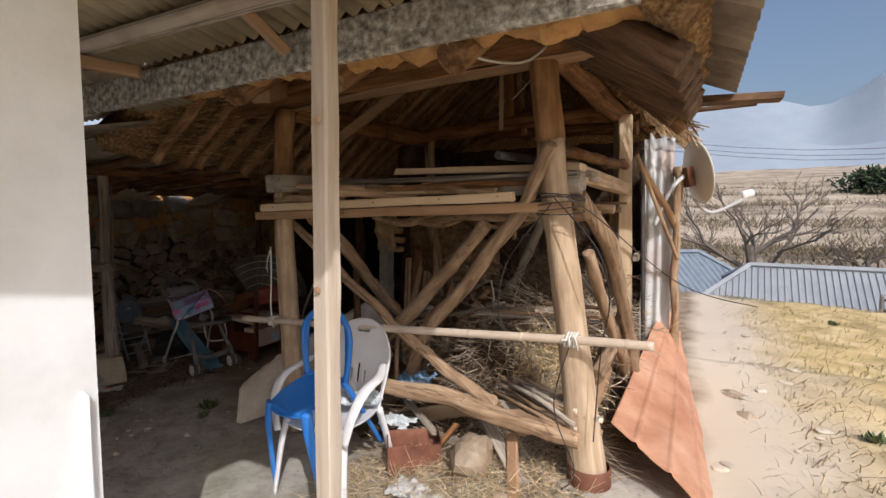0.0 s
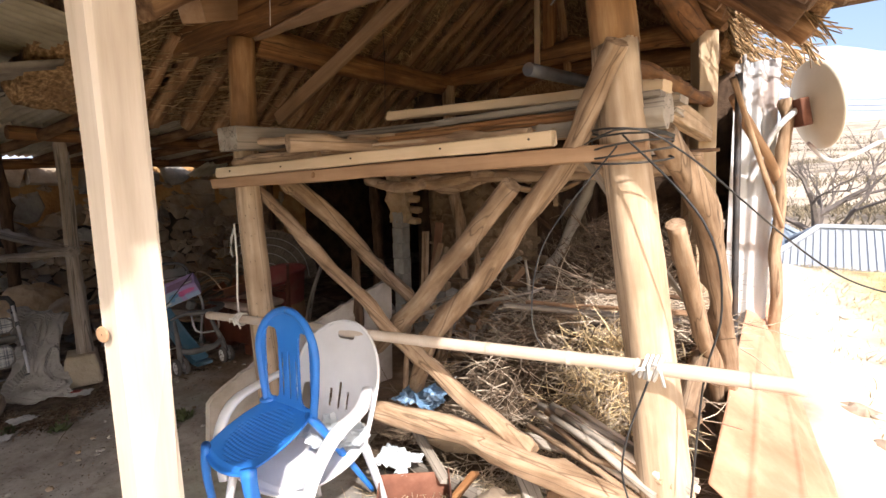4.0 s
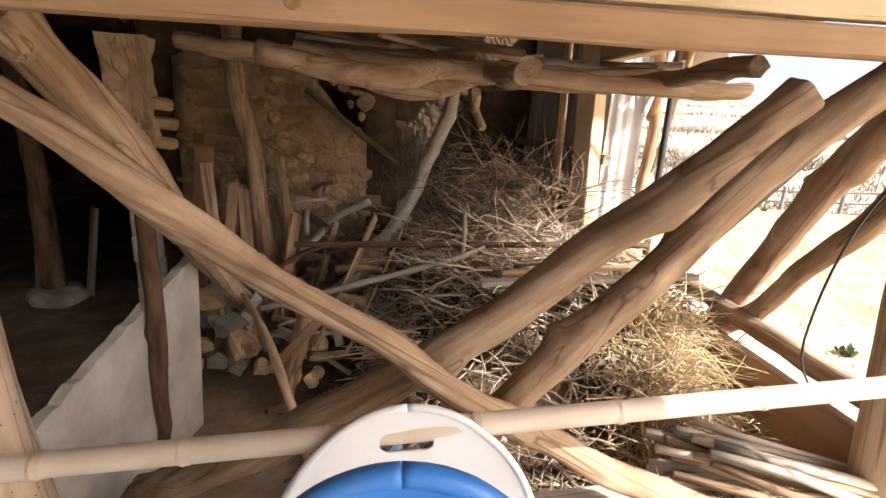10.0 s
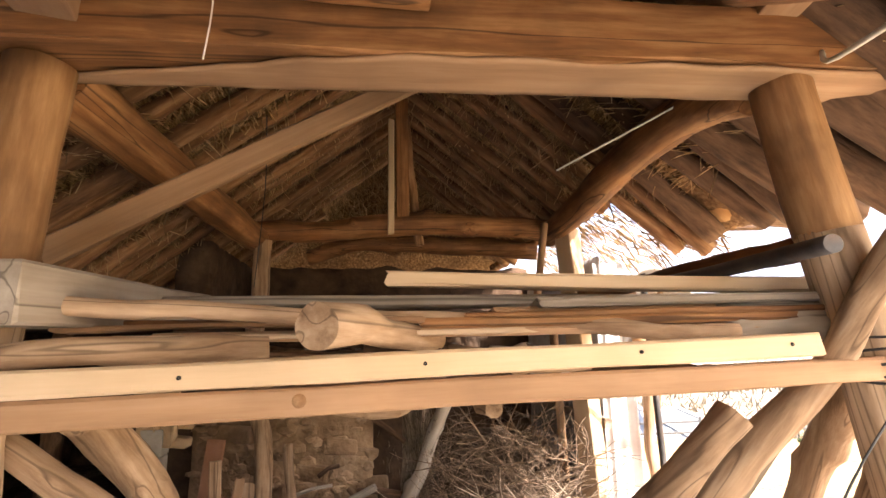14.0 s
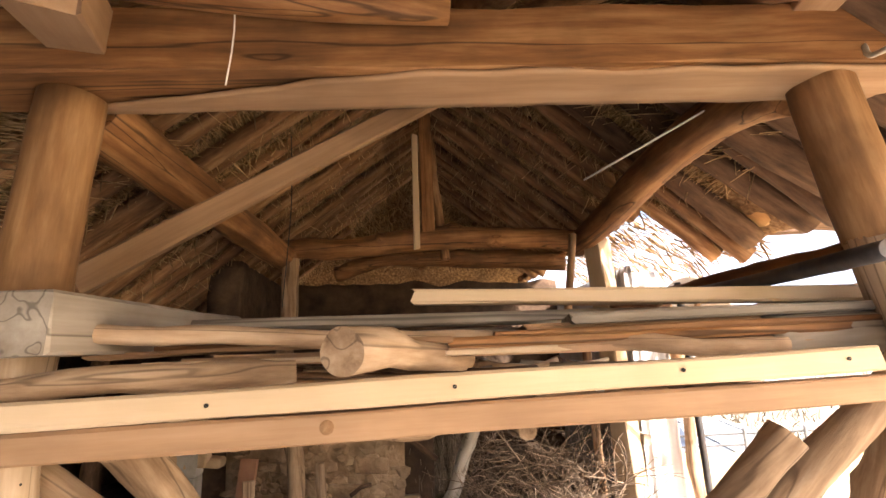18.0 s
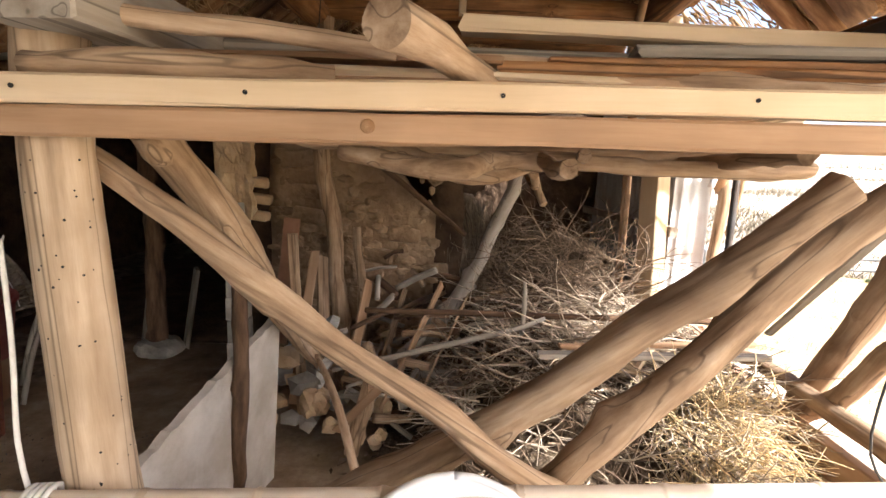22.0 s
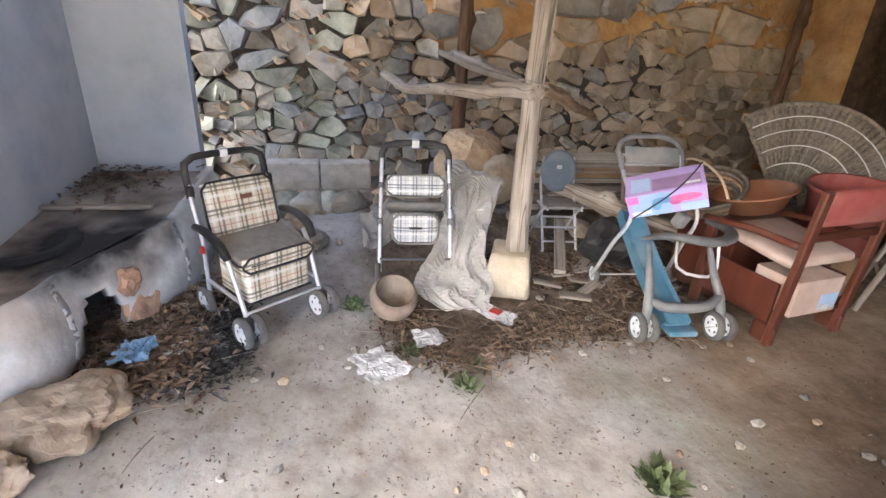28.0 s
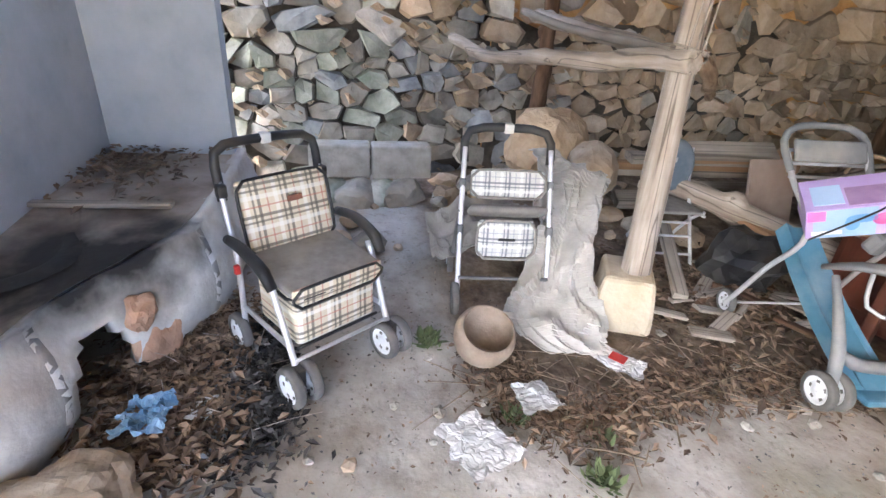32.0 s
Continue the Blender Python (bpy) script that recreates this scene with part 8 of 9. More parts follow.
for nm, lo, hi, mat in (("plastered_face", -9, -2.30, M_FACE), ("sooty_face", -2.30, -1.72, M_FACE), ("plastered_cheek", -1.72, 9, M_FACE)):
    seg_ = [p for p in path2 if lo - 0.04 <= p.x <= hi + 0.04]
    verts, faces = [], []
    for i, p in enumerate(seg_):
        for j in range(rows_ + 1):
            z = H(p.x) * j / rows_
            bulge = 0.05 * math.sin(math.pi * min(1, z / 0.4)) + 0.02 * fbm(p.x * 5, z * 6, 3)
            verts.append((p.x + 0.3 * bulge, p.y + bulge, z))
    for i in range(len(seg_) - 1):
        for j in range(rows_):
            z = H(seg_[i].x) * (j + 0.5) / rows_
            if math.hypot((seg_[i].x + 1.90) / 0.13, (z - 0.03) / 0.25) < 1:
                continue
            a = i * (rows_ + 1) + j
            faces.append((a, a + rows_ + 1, a + rows_ + 2, a + 1))
    ob = child(new(nm, mesh_of(nm, verts, faces, mat, True)), hearth)
    md = ob.modifiers.new("thickness", "SOLIDIFY")
    md.thickness, md.offset = 0.05, 1 if False else -1
pts_top = [(p.x, p.y + 0.01) for p in path2[::3]] + [(-3.27, -2.47)]
bm = bmesh.new()
f0 = bm.faces.new([bm.verts.new((x, y, H(x) - 0.0)) for x, y in pts_top])
bmesh.ops.triangulate(bm, faces=[f0])
bmesh.ops.subdivide_edges(bm, edges=bm.edges[:], cuts=3, use_grid_fill=True)
for v in bm.verts:
    v.co.z = H(v.co.x) + 0.012 * fbm(v.co.x * 5, v.co.y * 5, 2)
M_BENCH = sooted("dusty_bench_top", [(0.20, 0.16, 0.13), (0.34, 0.29, 0.245), (0.44, 0.39, 0.34)], ((0.10, 0.07, 0.055), 4, 0.7))
part("bench_top", bm, M_BENCH, hearth)
pbox("firing_chamber", hearth, (-1.92, -2.3, 0.17), (0.5, 0.28, 0.02), M_SOOT, 0.0)
pbox("chamber_back", hearth, (-1.95, -2.22, 0.14), (0.46, 0.03, 0.27), M_HEARTH, 0.0)
part("cauldron_seat", lathe_bm([(0.26, 0.004), (0.24, 0.016), (0.19, 0.012), (0.12, -0.03), (0.001, -0.05)], 26), M_SOOT, hearth, "black cauldron hollow", True).location = (-2.1, -2.24, 0.405)
plank("bench_edge", (-2.45, -2.44, 0.462), (-2.42, -1.80, 0.457), 0.05, 0.02, M_GREYWOOD, parent=hearth)
lump("stone", (-1.42, -1.87, 0.055), (0.20, 0.17, 0.085), M_STONEWARM, "large pale stone before the hearth", "stone", "stones", 21, 5, 0.42)
lump("stone", (-1.15, -1.95, 0.04), (0.10, 0.09, 0.06), M_STONEWARM, "pale stone before the hearth", "stone", "stones", 23, 5, 0.35)
M_BURNT = surf("burnt_brick", [(0.30, 0.17, 0.11), (0.47, 0.29, 0.19), (0.56, 0.40, 0.30)], 9, rough=0.95, bump=0.6, bscale=26, stain=((0.20, 0.15, 0.12), 6, 0.6))
for i, (x, y, z, sx, sz) in enumerate(((-2.04, -1.79, 0.12, 0.09, 0.12), (-1.97, -1.80, 0.27, 0.06, 0.06), (-2.08, -1.80, 0.26, 0.05, 0.045))):
    lump("brick_piece", (x, y, z), (sx, 0.04, sz), M_BURNT, "orange-pink burnt brick at the firing mouth", "brick", "hearth bricks", seed=3 + i, flat=0.45)


def leaf_litter(name, count, place, mat, size, seed, label):
    """Many small curled leaves in one mesh."""
    r = random.Random(seed)
    verts, faces = [], []
    for _ in range(count):
        x, y, z = place(r)
        a, s = r.uniform(0, 6.28), size * r.uniform(0.5, 1.5)
        d, e = Vector((math.cos(a), math.sin(a), r.uniform(-0.3, 0.5))), Vector((-math.sin(a), math.cos(a), r.uniform(-0.5, 0.5)))
        o, b = Vector((x, y, z)), len(verts)
        verts += [o - d * s, o + e * s * 0.45 + Vector((0, 0, s * 0.3)), o + d * s, o - e * s * 0.45 + Vector((0, 0, s * 0.25))]
        faces += [(b, b + 1, b + 2), (b, b + 2, b + 3)]
    return tagged(new(name, mesh_of(name, verts, faces, mat)), label, "leaf litter", "", "stuff")


def on_ground(x0, x1, y0, y1, up=0.02):
    return lambda r: (lambda x, y: (x, y, ground_z(x, y) + r.uniform(0, up)))(r.gauss((x0 + x1) / 2, (x1 - x0) / 4), r.gauss((y0 + y1) / 2, (y1 - y0) / 4))


def along(line, spread, up):
    """Places scattered about a line on the ground."""
    pts, _ = smooth_path([(x, y, 0) for x, y in line], 0.02)

    def f(r):
        p = r.choice(pts)
        x, y = p.x + r.gauss(0, spread), p.y + r.gauss(0, spread)
        return (x, y, ground_z(x, y) + r.uniform(0, up))
    return f


SLAB_EDGE = [(-1.98, -0.62), (-1.72, -0.60), (-1.56, -0.44), (-1.62, -0.18), (-1.70, 0.10), (-1.68, 0.40), (-1.60, 0.62)]
HEARTH_FOOT = [(-2.30, -1.72), (-2.10, -1.72), (-1.92, -1.74), (-1.74, -1.70), (-1.62, -1.62)]
leaf_litter("leaf_litter", 6500, along(HEARTH_FOOT, 0.10, 0.07), M_LEAF, 0.019, 31, "brown dead leaves before the hearth mouth")
leaf_litter("char_litter", 4200, along([(-2.18, -1.52), (-1.98, -1.54), (-1.80, -1.52), (-1.66, -1.48)], 0.085, 0.045), M_CHAR, 0.018, 30, "black charred scraps before the hearth")
leaf_litter("ash_litter", 1500, along([(-2.05, -1.60), (-1.85, -1.58), (-1.70, -1.58)], 0.10, 0.05), M_ASH, 0.020, 32, "grey ash and charred scraps before the hearth")
leaf_litter("leaf_litter", 2800, along(SLAB_EDGE, 0.07, 0.03), M_LEAF, 0.017, 33, "brown leaves and twigs along the floor's edge")
leaf_litter("leaf_litter", 1500, on_ground(-2.8, -1.7, 0.0, 1.1, 0.04), M_LEAF, 0.022, 34, "brown leaves and chips under the carts")
leaf_litter("leaf_litter", 500, on_ground(-3.3, -2.5, -2.45, -1.85, 0.0), M_LEAF, 0.02, 35, "leaves blown over the hearth bench").location.z = 0.45
leaf_litter("leaf_litter", 900, on_ground(0.5, 1.6, 0.5, 1.8, 0.05), M_LEAF, 0.026, 36, "brown leaves under the propped logs")
leaf_litter("floor_crumbs", 2600, lambda r: (lambda x, y: (x, y, ground_z(x, y) + 0.003))(r.uniform(-2.7, -0.1), r.uniform(-1.8, 1.6)), M_LEAF, 0.007, 47, "brown crumbs and chips trodden into the floor")
leaf_litter("floor_grit", 1800, lambda r: (lambda x, y: (x, y, ground_z(x, y) + 0.003))(r.uniform(-2.7, -0.1), r.uniform(-1.8, 1.6)), M_ASH, 0.006, 48, "grey grit scattered over the floor")
strands("twig_litter", 170, lambda r: (along(SLAB_EDGE, 0.09, 0.03)(r), (r.uniform(-1, 1), r.uniform(-1, 1), r.uniform(-0.05, 0.15)), r.uniform(0.06, 0.3), 0.2), M_STRAWDARK, 0.0028, 37, "thin dark twigs on the floor", "twigs")
strands("twig_litter", 160, lambda r: ((lambda x, y: (x, y, ground_z(x, y) + r.uniform(0.0, 0.03)))(r.gauss(-1.85, 0.16), r.gauss(-1.6, 0.1)), (r.uniform(-1, 1), r.uniform(-1, 1), r.uniform(-0.05, 0.2)), r.uniform(0.06, 0.25), 0.2), M_STRAWGREY, 0.0025, 38, "thin pale twigs in the ash", "twigs")


def weed(name, c, size, n, seed, label):
    r = random.Random(seed)
    verts, faces = [], []
    for _ in range(n):
        a, t = r.uniform(0, 6.28), r.uniform(0.25, 1.2)
        ln = size * r.uniform(0.5, 1.1)
        d = Vector((math.cos(a) * math.sin(t), math.sin(a) * math.sin(t), math.cos(t)))
        o = Vector((r.gauss(0, size * 0.3), r.gauss(0, size * 0.3), 0))
        s = Vector((-math.sin(a), math.cos(a), 0)) * ln * 0.16
        b = len(verts)
        verts += [o - s * 0.3, o + s * 0.3, o + d * ln * 0.55 + s, o + d * ln * 0.55 - s, o + d * ln]
        faces += [(b, b + 1, b + 2, b + 3), (b + 3, b + 2, b + 4)]
    ob = new(name, mesh_of(name, verts, faces, M_GREEN))
    ob.location = (c[0], c[1], ground_z(*c))
    return tagged(ob, label, "weed", "weeds", "stuff")


weed("weed", (-0.80, 0.02), 0.08, 110, 41, "small green weed growing from the floor")
weed("weed", (-0.68, -0.12), 0.06, 50, 42, "small green weed growing from the floor")
weed("weed", (-1.52, -0.38), 0.055, 60, 43, "pale green weed among the leaves")
weed("weed", (-1.63, -0.64), 0.06, 60, 44, "pale green weed among the leaves")
weed("weed", (-2.05, -0.85), 0.07, 70, 45, "small green weed at the cart's wheel")
weed("weed", (-1.37, -0.46), 0.06, 60, 46, "pale green weed among the leaves")
crumple("newspaper", (-1.52, -0.79, 0.02), 0.26, 0.22, M_PAPER, "crumpled sheet of newspaper on the floor", "paper", 21, 0.035, "", 30)
crumple("paper_scrap", (-1.68, -0.55, 0.03), 0.18, 0.16, M_PAPER, "pale paper scrap among the leaves", "paper", 22, 0.03, "", 10)
rp_ = crumple("snack_bag", (-1.80, -0.18, 0.04), 0.2, 0.13, M_PAPER, "white and red torn packet", "packet", 23, 0.03, "", 40)
pbox("red_print", rp_, (-0.01, 0.0, 0.031), (0.06, 0.05, 0.003), M_RED, 0.001)
crumple("plastic_bag", (-1.71, -1.74, 0.05), 0.2, 0.16, M_BAGBLUE, "crumpled blue printed bag in the ash", "bag", 24, 0.06)
crumple("paper_scrap", (-1.75, -1.6, 0.04), 0.12, 0.1, M_PAPER, "white paper scrap in the ash", "paper", 25, 0.03)
for i in range(60):
    x, y = rnd.uniform(-2.3, -0.4), rnd.uniform(-1.4, 0.9)
    s = rnd.uniform(0.008, 0.026)
    lump("pebble", (x, y, ground_z(x, y) + s * 0.3), (s, s * 1.3, s * 0.7), rnd.choice((M_STONE, M_STONEWARM, M_CEMENT)), "small pebble on the earth floor", "pebble", "pebbles", 200 + i, 1, 0.3)
# ---- outside: grass, village, trees ----
M_PATHSTONE = surf("pale_path_slab", [(0.46, 0.41, 0.33), (0.58, 0.52, 0.43), (0.66, 0.60, 0.51)], 8, rough=0.95, bump=0.5, bscale=30, var=0.15)
M_GRASS = random_island(surf("dry_grass_blade", [(0.50, 0.38, 0.18), (0.66, 0.53, 0.28), (0.76, 0.65, 0.42)], 8, rough=0.85, bump=0.0, var=0.0), 0.55, 1.3)


def grass_place(r):
    while True:
        x, y = 3.0 + 9 * r.random() ** 1.5, r.uniform(-0.5, 10)
        if x > 3.3 + 0.5 * noise.noise(Vector((y * 0.8, 0, 2))) or r.random() < 0.15:
            break
    return (x, y, ground_z(x, y) - 0.01), (r.uniform(-0.8, 0.8), r.uniform(-0.8, 0.8), r.uniform(0.05, 0.35)), r.uniform(0.04, 0.12), 0.5


strands("dry_grass", 60000, grass_place, M_GRASS, 0.0026, 51, "short dry yellow grass beside the barn", "grass", 2)
for i in range(9):
    x, y = 3.7 + 0.7 * i, 1.4 + (i * 37 % 60) / 8
    weed("grass_tuft", (x, y), 0.08, 50, 70 + i, "green tuft in the dry grass")
for i in range(14):
    x, y = rnd.uniform(2.8, 3.5), rnd.uniform(0.2, 6)
    s = rnd.uniform(0.02, 0.06)
    lump("stone", (x, y, ground_z(x, y) + s * 0.2), (s, s * 1.3, s * 0.3), M_PATHSTONE, "flat stone on the earth path", "stone", "path stones", 300 + i, 2, 0.3)
lump("stone", (3.0, 1.5, 0.07), (0.12, 0.1, 0.08), M_STONEWARM, "grey stone on the earth path", "stone", "path stones", 33)
M_ROOFBLUE = surf("blue_grey_roof", [(0.22, 0.245, 0.275), (0.31, 0.335, 0.36)], 0.8, rough=0.55, bump=0.1, var=0.08)
M_ROOFTILE = surf("grey_blue_tile", [(0.15, 0.19, 0.24), (0.24, 0.29, 0.34)], 2, rough=0.6, bump=0.2, var=0.12)
M_HOUSEWALL = surf("house_plaster", [(0.42, 0.40, 0.37), (0.52, 0.50, 0.46)], 2, rough=0.9, bump=0.1, var=0.1)
M_GLASS = surf("dark_window", [(0.03, 0.035, 0.04), (0.06, 0.065, 0.07)], 2, rough=0.1, bump=0.0, spec=0.6)


def house(m, w, d, eave, rise, roof_mat, tiled, label):
    """A low village house with a hipped, ribbed roof."""
    h = root("village_house", m, label, "house", "village houses")
    for nm, c, s in (("wall", (0, -d / 2, eave / 2), (w, 0.2, eave)), ("wall", (0, d / 2, eave / 2), (w, 0.2, eave)), ("wall", (-w / 2 + 0.1, 0, eave / 2), (0.2, d - 0.2, eave)), ("wall", (w / 2 - 0.1, 0, eave / 2), (0.2, d - 0.2, eave))):
        pbox(nm, h, c, s, M_HOUSEWALL, 0.0)
    for x in (-w * 0.3, 0, w * 0.3):
        win = pbox("window", h, (x, -d / 2 - 0.06, eave * 0.55), (1.2, 0.08, 1.0), M_WHITEPL, 0.01)
        pbox("pane", win, (x, -d / 2 - 0.105, eave * 0.55), (1.0, 0.01, 0.8), M_GLASS, 0.0)
    o, hip = 0.6, d * 0.42
    A = [(-w / 2 - o, -d / 2 - o, eave), (w / 2 + o, -d / 2 - o, eave), (w / 2 + o, d / 2 + o, eave), (-w / 2 - o, d / 2 + o, eave), (-w / 2 + hip, 0, eave + rise), (w / 2 - hip, 0, eave + rise)]
    me = mesh_of("roof", A, [(0, 1, 5, 4), (2, 3, 4, 5), (1, 2, 5), (3, 0, 4), (3, 2, 1, 0)], roof_mat)
    rf = child(new("roof", me), h)
    verts, faces = [], []
    def rib(p, q, r):
        v, f = tube_data([p, q], r, 4, 99)
        b = len(verts)
        verts.extend(v)
        faces.extend([tuple(k + b for k in g) for g in f])
    n = int(w / (0.3 if tiled else 0.24))
    for side in (-1, 1):
        for i in range(1, n):
            x = -w / 2 - o + (w + 2 * o) * i / n
            t = min(1.0, (x + w / 2 + o) / (hip + o), (w / 2 + o - x) / (hip + o))
            e, g = Vector((x, side * (d / 2 + o), eave + 0.02)), Vector((x, 0, eave + rise + 0.02))
            rib(e, e.lerp(g, t), 0.07 if tiled else 0.035)
    me = mesh_of("roof_ribs", verts, faces, roof_mat)
    tagged(child(new("roof_ribs", me), rf), kind="stuff")
    verts, faces = [], []
    for p, q in ((4, 5), (0, 4), (3, 4), (1, 5), (2, 5)):
        rib(Vector(A[p]) + Vector((0, 0, 0.08)), Vector(A[q]) + Vector((0, 0, 0.08)), 0.14)
    child(new("ridge_cap", mesh_of("ridge_cap", verts, faces, roof_mat)), rf)
    return h


house(pose(9.6, 26, -6.0, 0, 0, -4), 15, 7, 2.3, 2.6, M_ROOFBLUE, False, "low village house with a long blue-grey ribbed roof")
house(pose(1.6, 28, -6.0, 0, 0, 38), 8, 6.0, 2.7, 2.6, M_ROOFTILE, True, "village house with a grey-blue tiled roof")
house(pose(16.5, 25, -6.6, 0, 0, 30), 9, 6, 2.3, 2.2, M_ROOFBLUE, False, "village house with a faded blue roof down the slope")
M_TREE = surf("bare_tree_bark", [(0.09, 0.075, 0.065), (0.17, 0.145, 0.125)], 4, rough=0.95, bump=0.3)


def bare_tree(m, height, seed, label):
    """A leafless tree: a trunk and joined twigs."""
    r = random.Random(seed)
    tr = root("bare_tree", m, label, "tree", "bare trees")
    ptube("trunk", tr, [(0, 0, 0), (0.1, 0, height * 0.2), (-0.1, 0.1, height * 0.42)], [height * 0.03, height * 0.024, height * 0.018], M_TREE, 8, step=0.5)
    verts, faces = [], []
    def grow(p, d, ln, rad, lev):
        q = p + d * ln + Vector((0, 0, -0.04 * ln))
        mid = p.lerp(q, 0.5) + Vector((r.uniform(-1, 1), r.uniform(-1, 1), r.uniform(-0.5, 1))) * ln * 0.1
        v, f = tube_data([p, mid, q], [rad, rad * 0.8, rad * 0.55], 4, 9)
        b = len(verts)
        verts.extend(v), faces.extend([tuple(k + b for k in g) for g in f])
        if lev:
            for _ in range(r.choice((2, 3, 3))):
                e = (d + Vector((r.uniform(-1, 1), r.uniform(-1, 1), r.uniform(-0.4, 0.7))) * 0.75).normalized()
                grow(p.lerp(q, r.uniform(0.5, 1)), e, ln * r.uniform(0.55, 0.8), rad * 0.55, lev - 1)
    for k in range(6):
        a = k * 1.05 + r.uniform(-0.3, 0.3)
        grow(Vector((-0.05, 0.05, height * r.uniform(0.25, 0.42))), Vector((math.cos(a), math.sin(a), r.uniform(0.25, 0.9))).normalized(), height * 0.27, height * 0.014, 4)
    child(new("crown", mesh_of("crown", verts, faces, M_TREE)), tr)
    return tr


bare_tree(pose(5.9, 36, -6.0), 12.5, 5, "bare branching tree behind the village roofs")
bare_tree(pose(15.5, 50, -5.8), 8.0, 6, "small bare tree on the brown hillside")
bare_tree(pose(30, 62, -4.0), 7.0, 8, "small bare tree on the brown hillside")
M_SCRUB = random_island(surf("hillside_scrub", [(0.10, 0.08, 0.055), (0.20, 0.165, 0.11), (0.30, 0.25, 0.17)], 3, rough=1, bump=0, var=0), 0.5, 1.3)


def scrub_place(r):
    a, d = radians(r.uniform(-12, 58)), 46 + 170 * r.random() ** 1.7
    x, y = d * math.sin(a), d * math.cos(a)
    return (x, y, ground_z(x, y) - 0.1), (r.uniform(-0.7, 0.7), r.uniform(-0.7, 0.7), 1), r.uniform(0.4, 1.3), 0.4


strands("hillside_scrub", 26000, scrub_place, M_SCRUB, 0.075, 61, "brown winter scrub over the terraced hillside", "scrub", 3)
M_PINE = random_island(surf("dark_pine", [(0.025, 0.045, 0.025), (0.06, 0.085, 0.05)], 3, rough=1, bump=0, var=0), 0.6, 1.4)
strands("pine_grove", 2600, lambda r: ((lambda a, d: (d * math.sin(a), d * math.cos(a), ground_z(d * math.sin(a), d * math.cos(a)) + 5 * r.random() ** 1.6))(radians(r.gauss(15.5, 1.0)), r.uniform(150, 170)), (r.uniform(-1, 1), r.uniform(-1, 1), r.uniform(0, 1)), r.uniform(1.0, 2.4), 0.2), M_PINE, 0.28, 62, "dark evergreen grove on the hillside", "trees", 3)
fence = root("rail_fence", pose(0, 0, 0), "dark rail fence at the field's edge", "fence")
for i in range(12):
    x, y = 6.0 + 0.95 * i, 10.2 - 0.5 * i
    log("fence_post", [(x, y, ground_z(x, y) - 0.1), (x, y, ground_z(x, y) + 0.75)], 0.04, M_GREYPL, parent=fence, seg=6, rough=0)
for z in (0.2, 0.42, 0.64):
    log("fence_rail", [(6.0 + 0.95 * i, 10.2 - 0.5 * i, ground_z(6.0 + 0.95 * i, 10.2 - 0.5 * i) + z) for i in range(12)], 0.025, M_GREYPL, parent=fence, seg=5, rough=0, step=0.9)
for i, z in enumerate((20, 18.6, 17.5)):
    log("power_line", [(-20, 150, z + 4), (40, 150, z - 3), (110, 140, z + 6)], 0.06, M_BLACK, "thin black power line over the valley", "cable", "power lines", seg=4, rough=0, step=12)

# wires on the barn
for pts, r, mt, lb in (([(1.55, -0.85, 2.42), (1.72, -0.5, 2.28), (1.85, -0.12, 2.32), (1.95, 0.0, 2.42)], 0.007, M_TWINE, "white cable hanging under the eave"), ([(2.0, -0.06, 1.62), (1.75, -0.02, 1.3), (1.7, 0.0, 1.0), (1.78, 0.02, 0.86)], 0.003, M_BLACK, "thin black wire looping from the post"), ([(2.02, -0.08, 1.65), (2.25, -0.16, 1.4), (2.3, -0.1, 1.15), (2.26, -0.06, 0.9), (2.24, -0.1, 0.45)], 0.0035, M_BLACK, "thin black wire looping down the post"), ([(2.12, -0.13, 0.92), (2.05, -0.13, 0.6), (2.16, -0.14, 0.3), (2.1, -0.16, 0.2)], 0.0035, M_BLACK, "thin black wire hanging on the post"), ([(1.9, -0.06, 1.63), (2.05, -0.16, 1.66), (2.2, -0.1, 1.58), (2.6, 0.3, 1.2), (3.0, 1.0, 1.0)], 0.003, M_BLACK, "thin black wire tied to the post"), ([(0.42, -0.02, 2.56), (0.43, -0.02, 2.4), (0.42, -0.02, 2.27)], 0.002, M_TWINE, "short white string hanging from the plate"), ([(0.35, 0.9, 2.6), (0.36, 0.9, 2.3), (0.34, 0.9, 1.9)], 0.002, M_BLACK, "thin wire hanging from the rafters"), ([(1.5, 0.75, 2.35), (1.85, 0.45, 2.5), (2.1, 0.25, 2.62)], 0.004, M_TWINE, "white cord tied along the curved beam")):
    log("wire", pts, r, mt, lb, "wire", "wires", seg=5, rough=0, step=0.04)
for i in range(5):
    wr = log("wire", [(2.02 + 0.125 * math.cos(a), 0.05 + 0.125 * math.sin(a), 1.58 + 0.02 * i + 0.015 * math.sin(a + i)) for a in [k * math.pi / 6 for k in range(13)]], 0.0035, M_BLACK, "black wire wound round the thick post", "wire", "wires", seg=5, rough=0, step=0.04)
for x in (0.78, 1.2):
    ins = root("insulator", pose(x, -0.02, 2.545), "small white porcelain insulator on the plate beam", "insulator", "insulators")
    part("insulator_body", lathe_bm([(0.001, 0), (0.012, 0), (0.014, 0.012), (0.009, 0.02), (0.014, 0.028), (0.012, 0.045), (0.001, 0.046)], 12), M_WHITEPL, ins, smooth=True)
log("eave_log", [(0.02, -0.05, 2.60), (0.20, -0.05, 2.535), (0.48, -0.05, 2.475), (0.90, -0.04, 2.45)], [0.075, 0.07, 0.05, 0.03], M_BROWN, "brown tapering log lying over the front plate", "log", "eave logs", rough=0.1, seg=14)
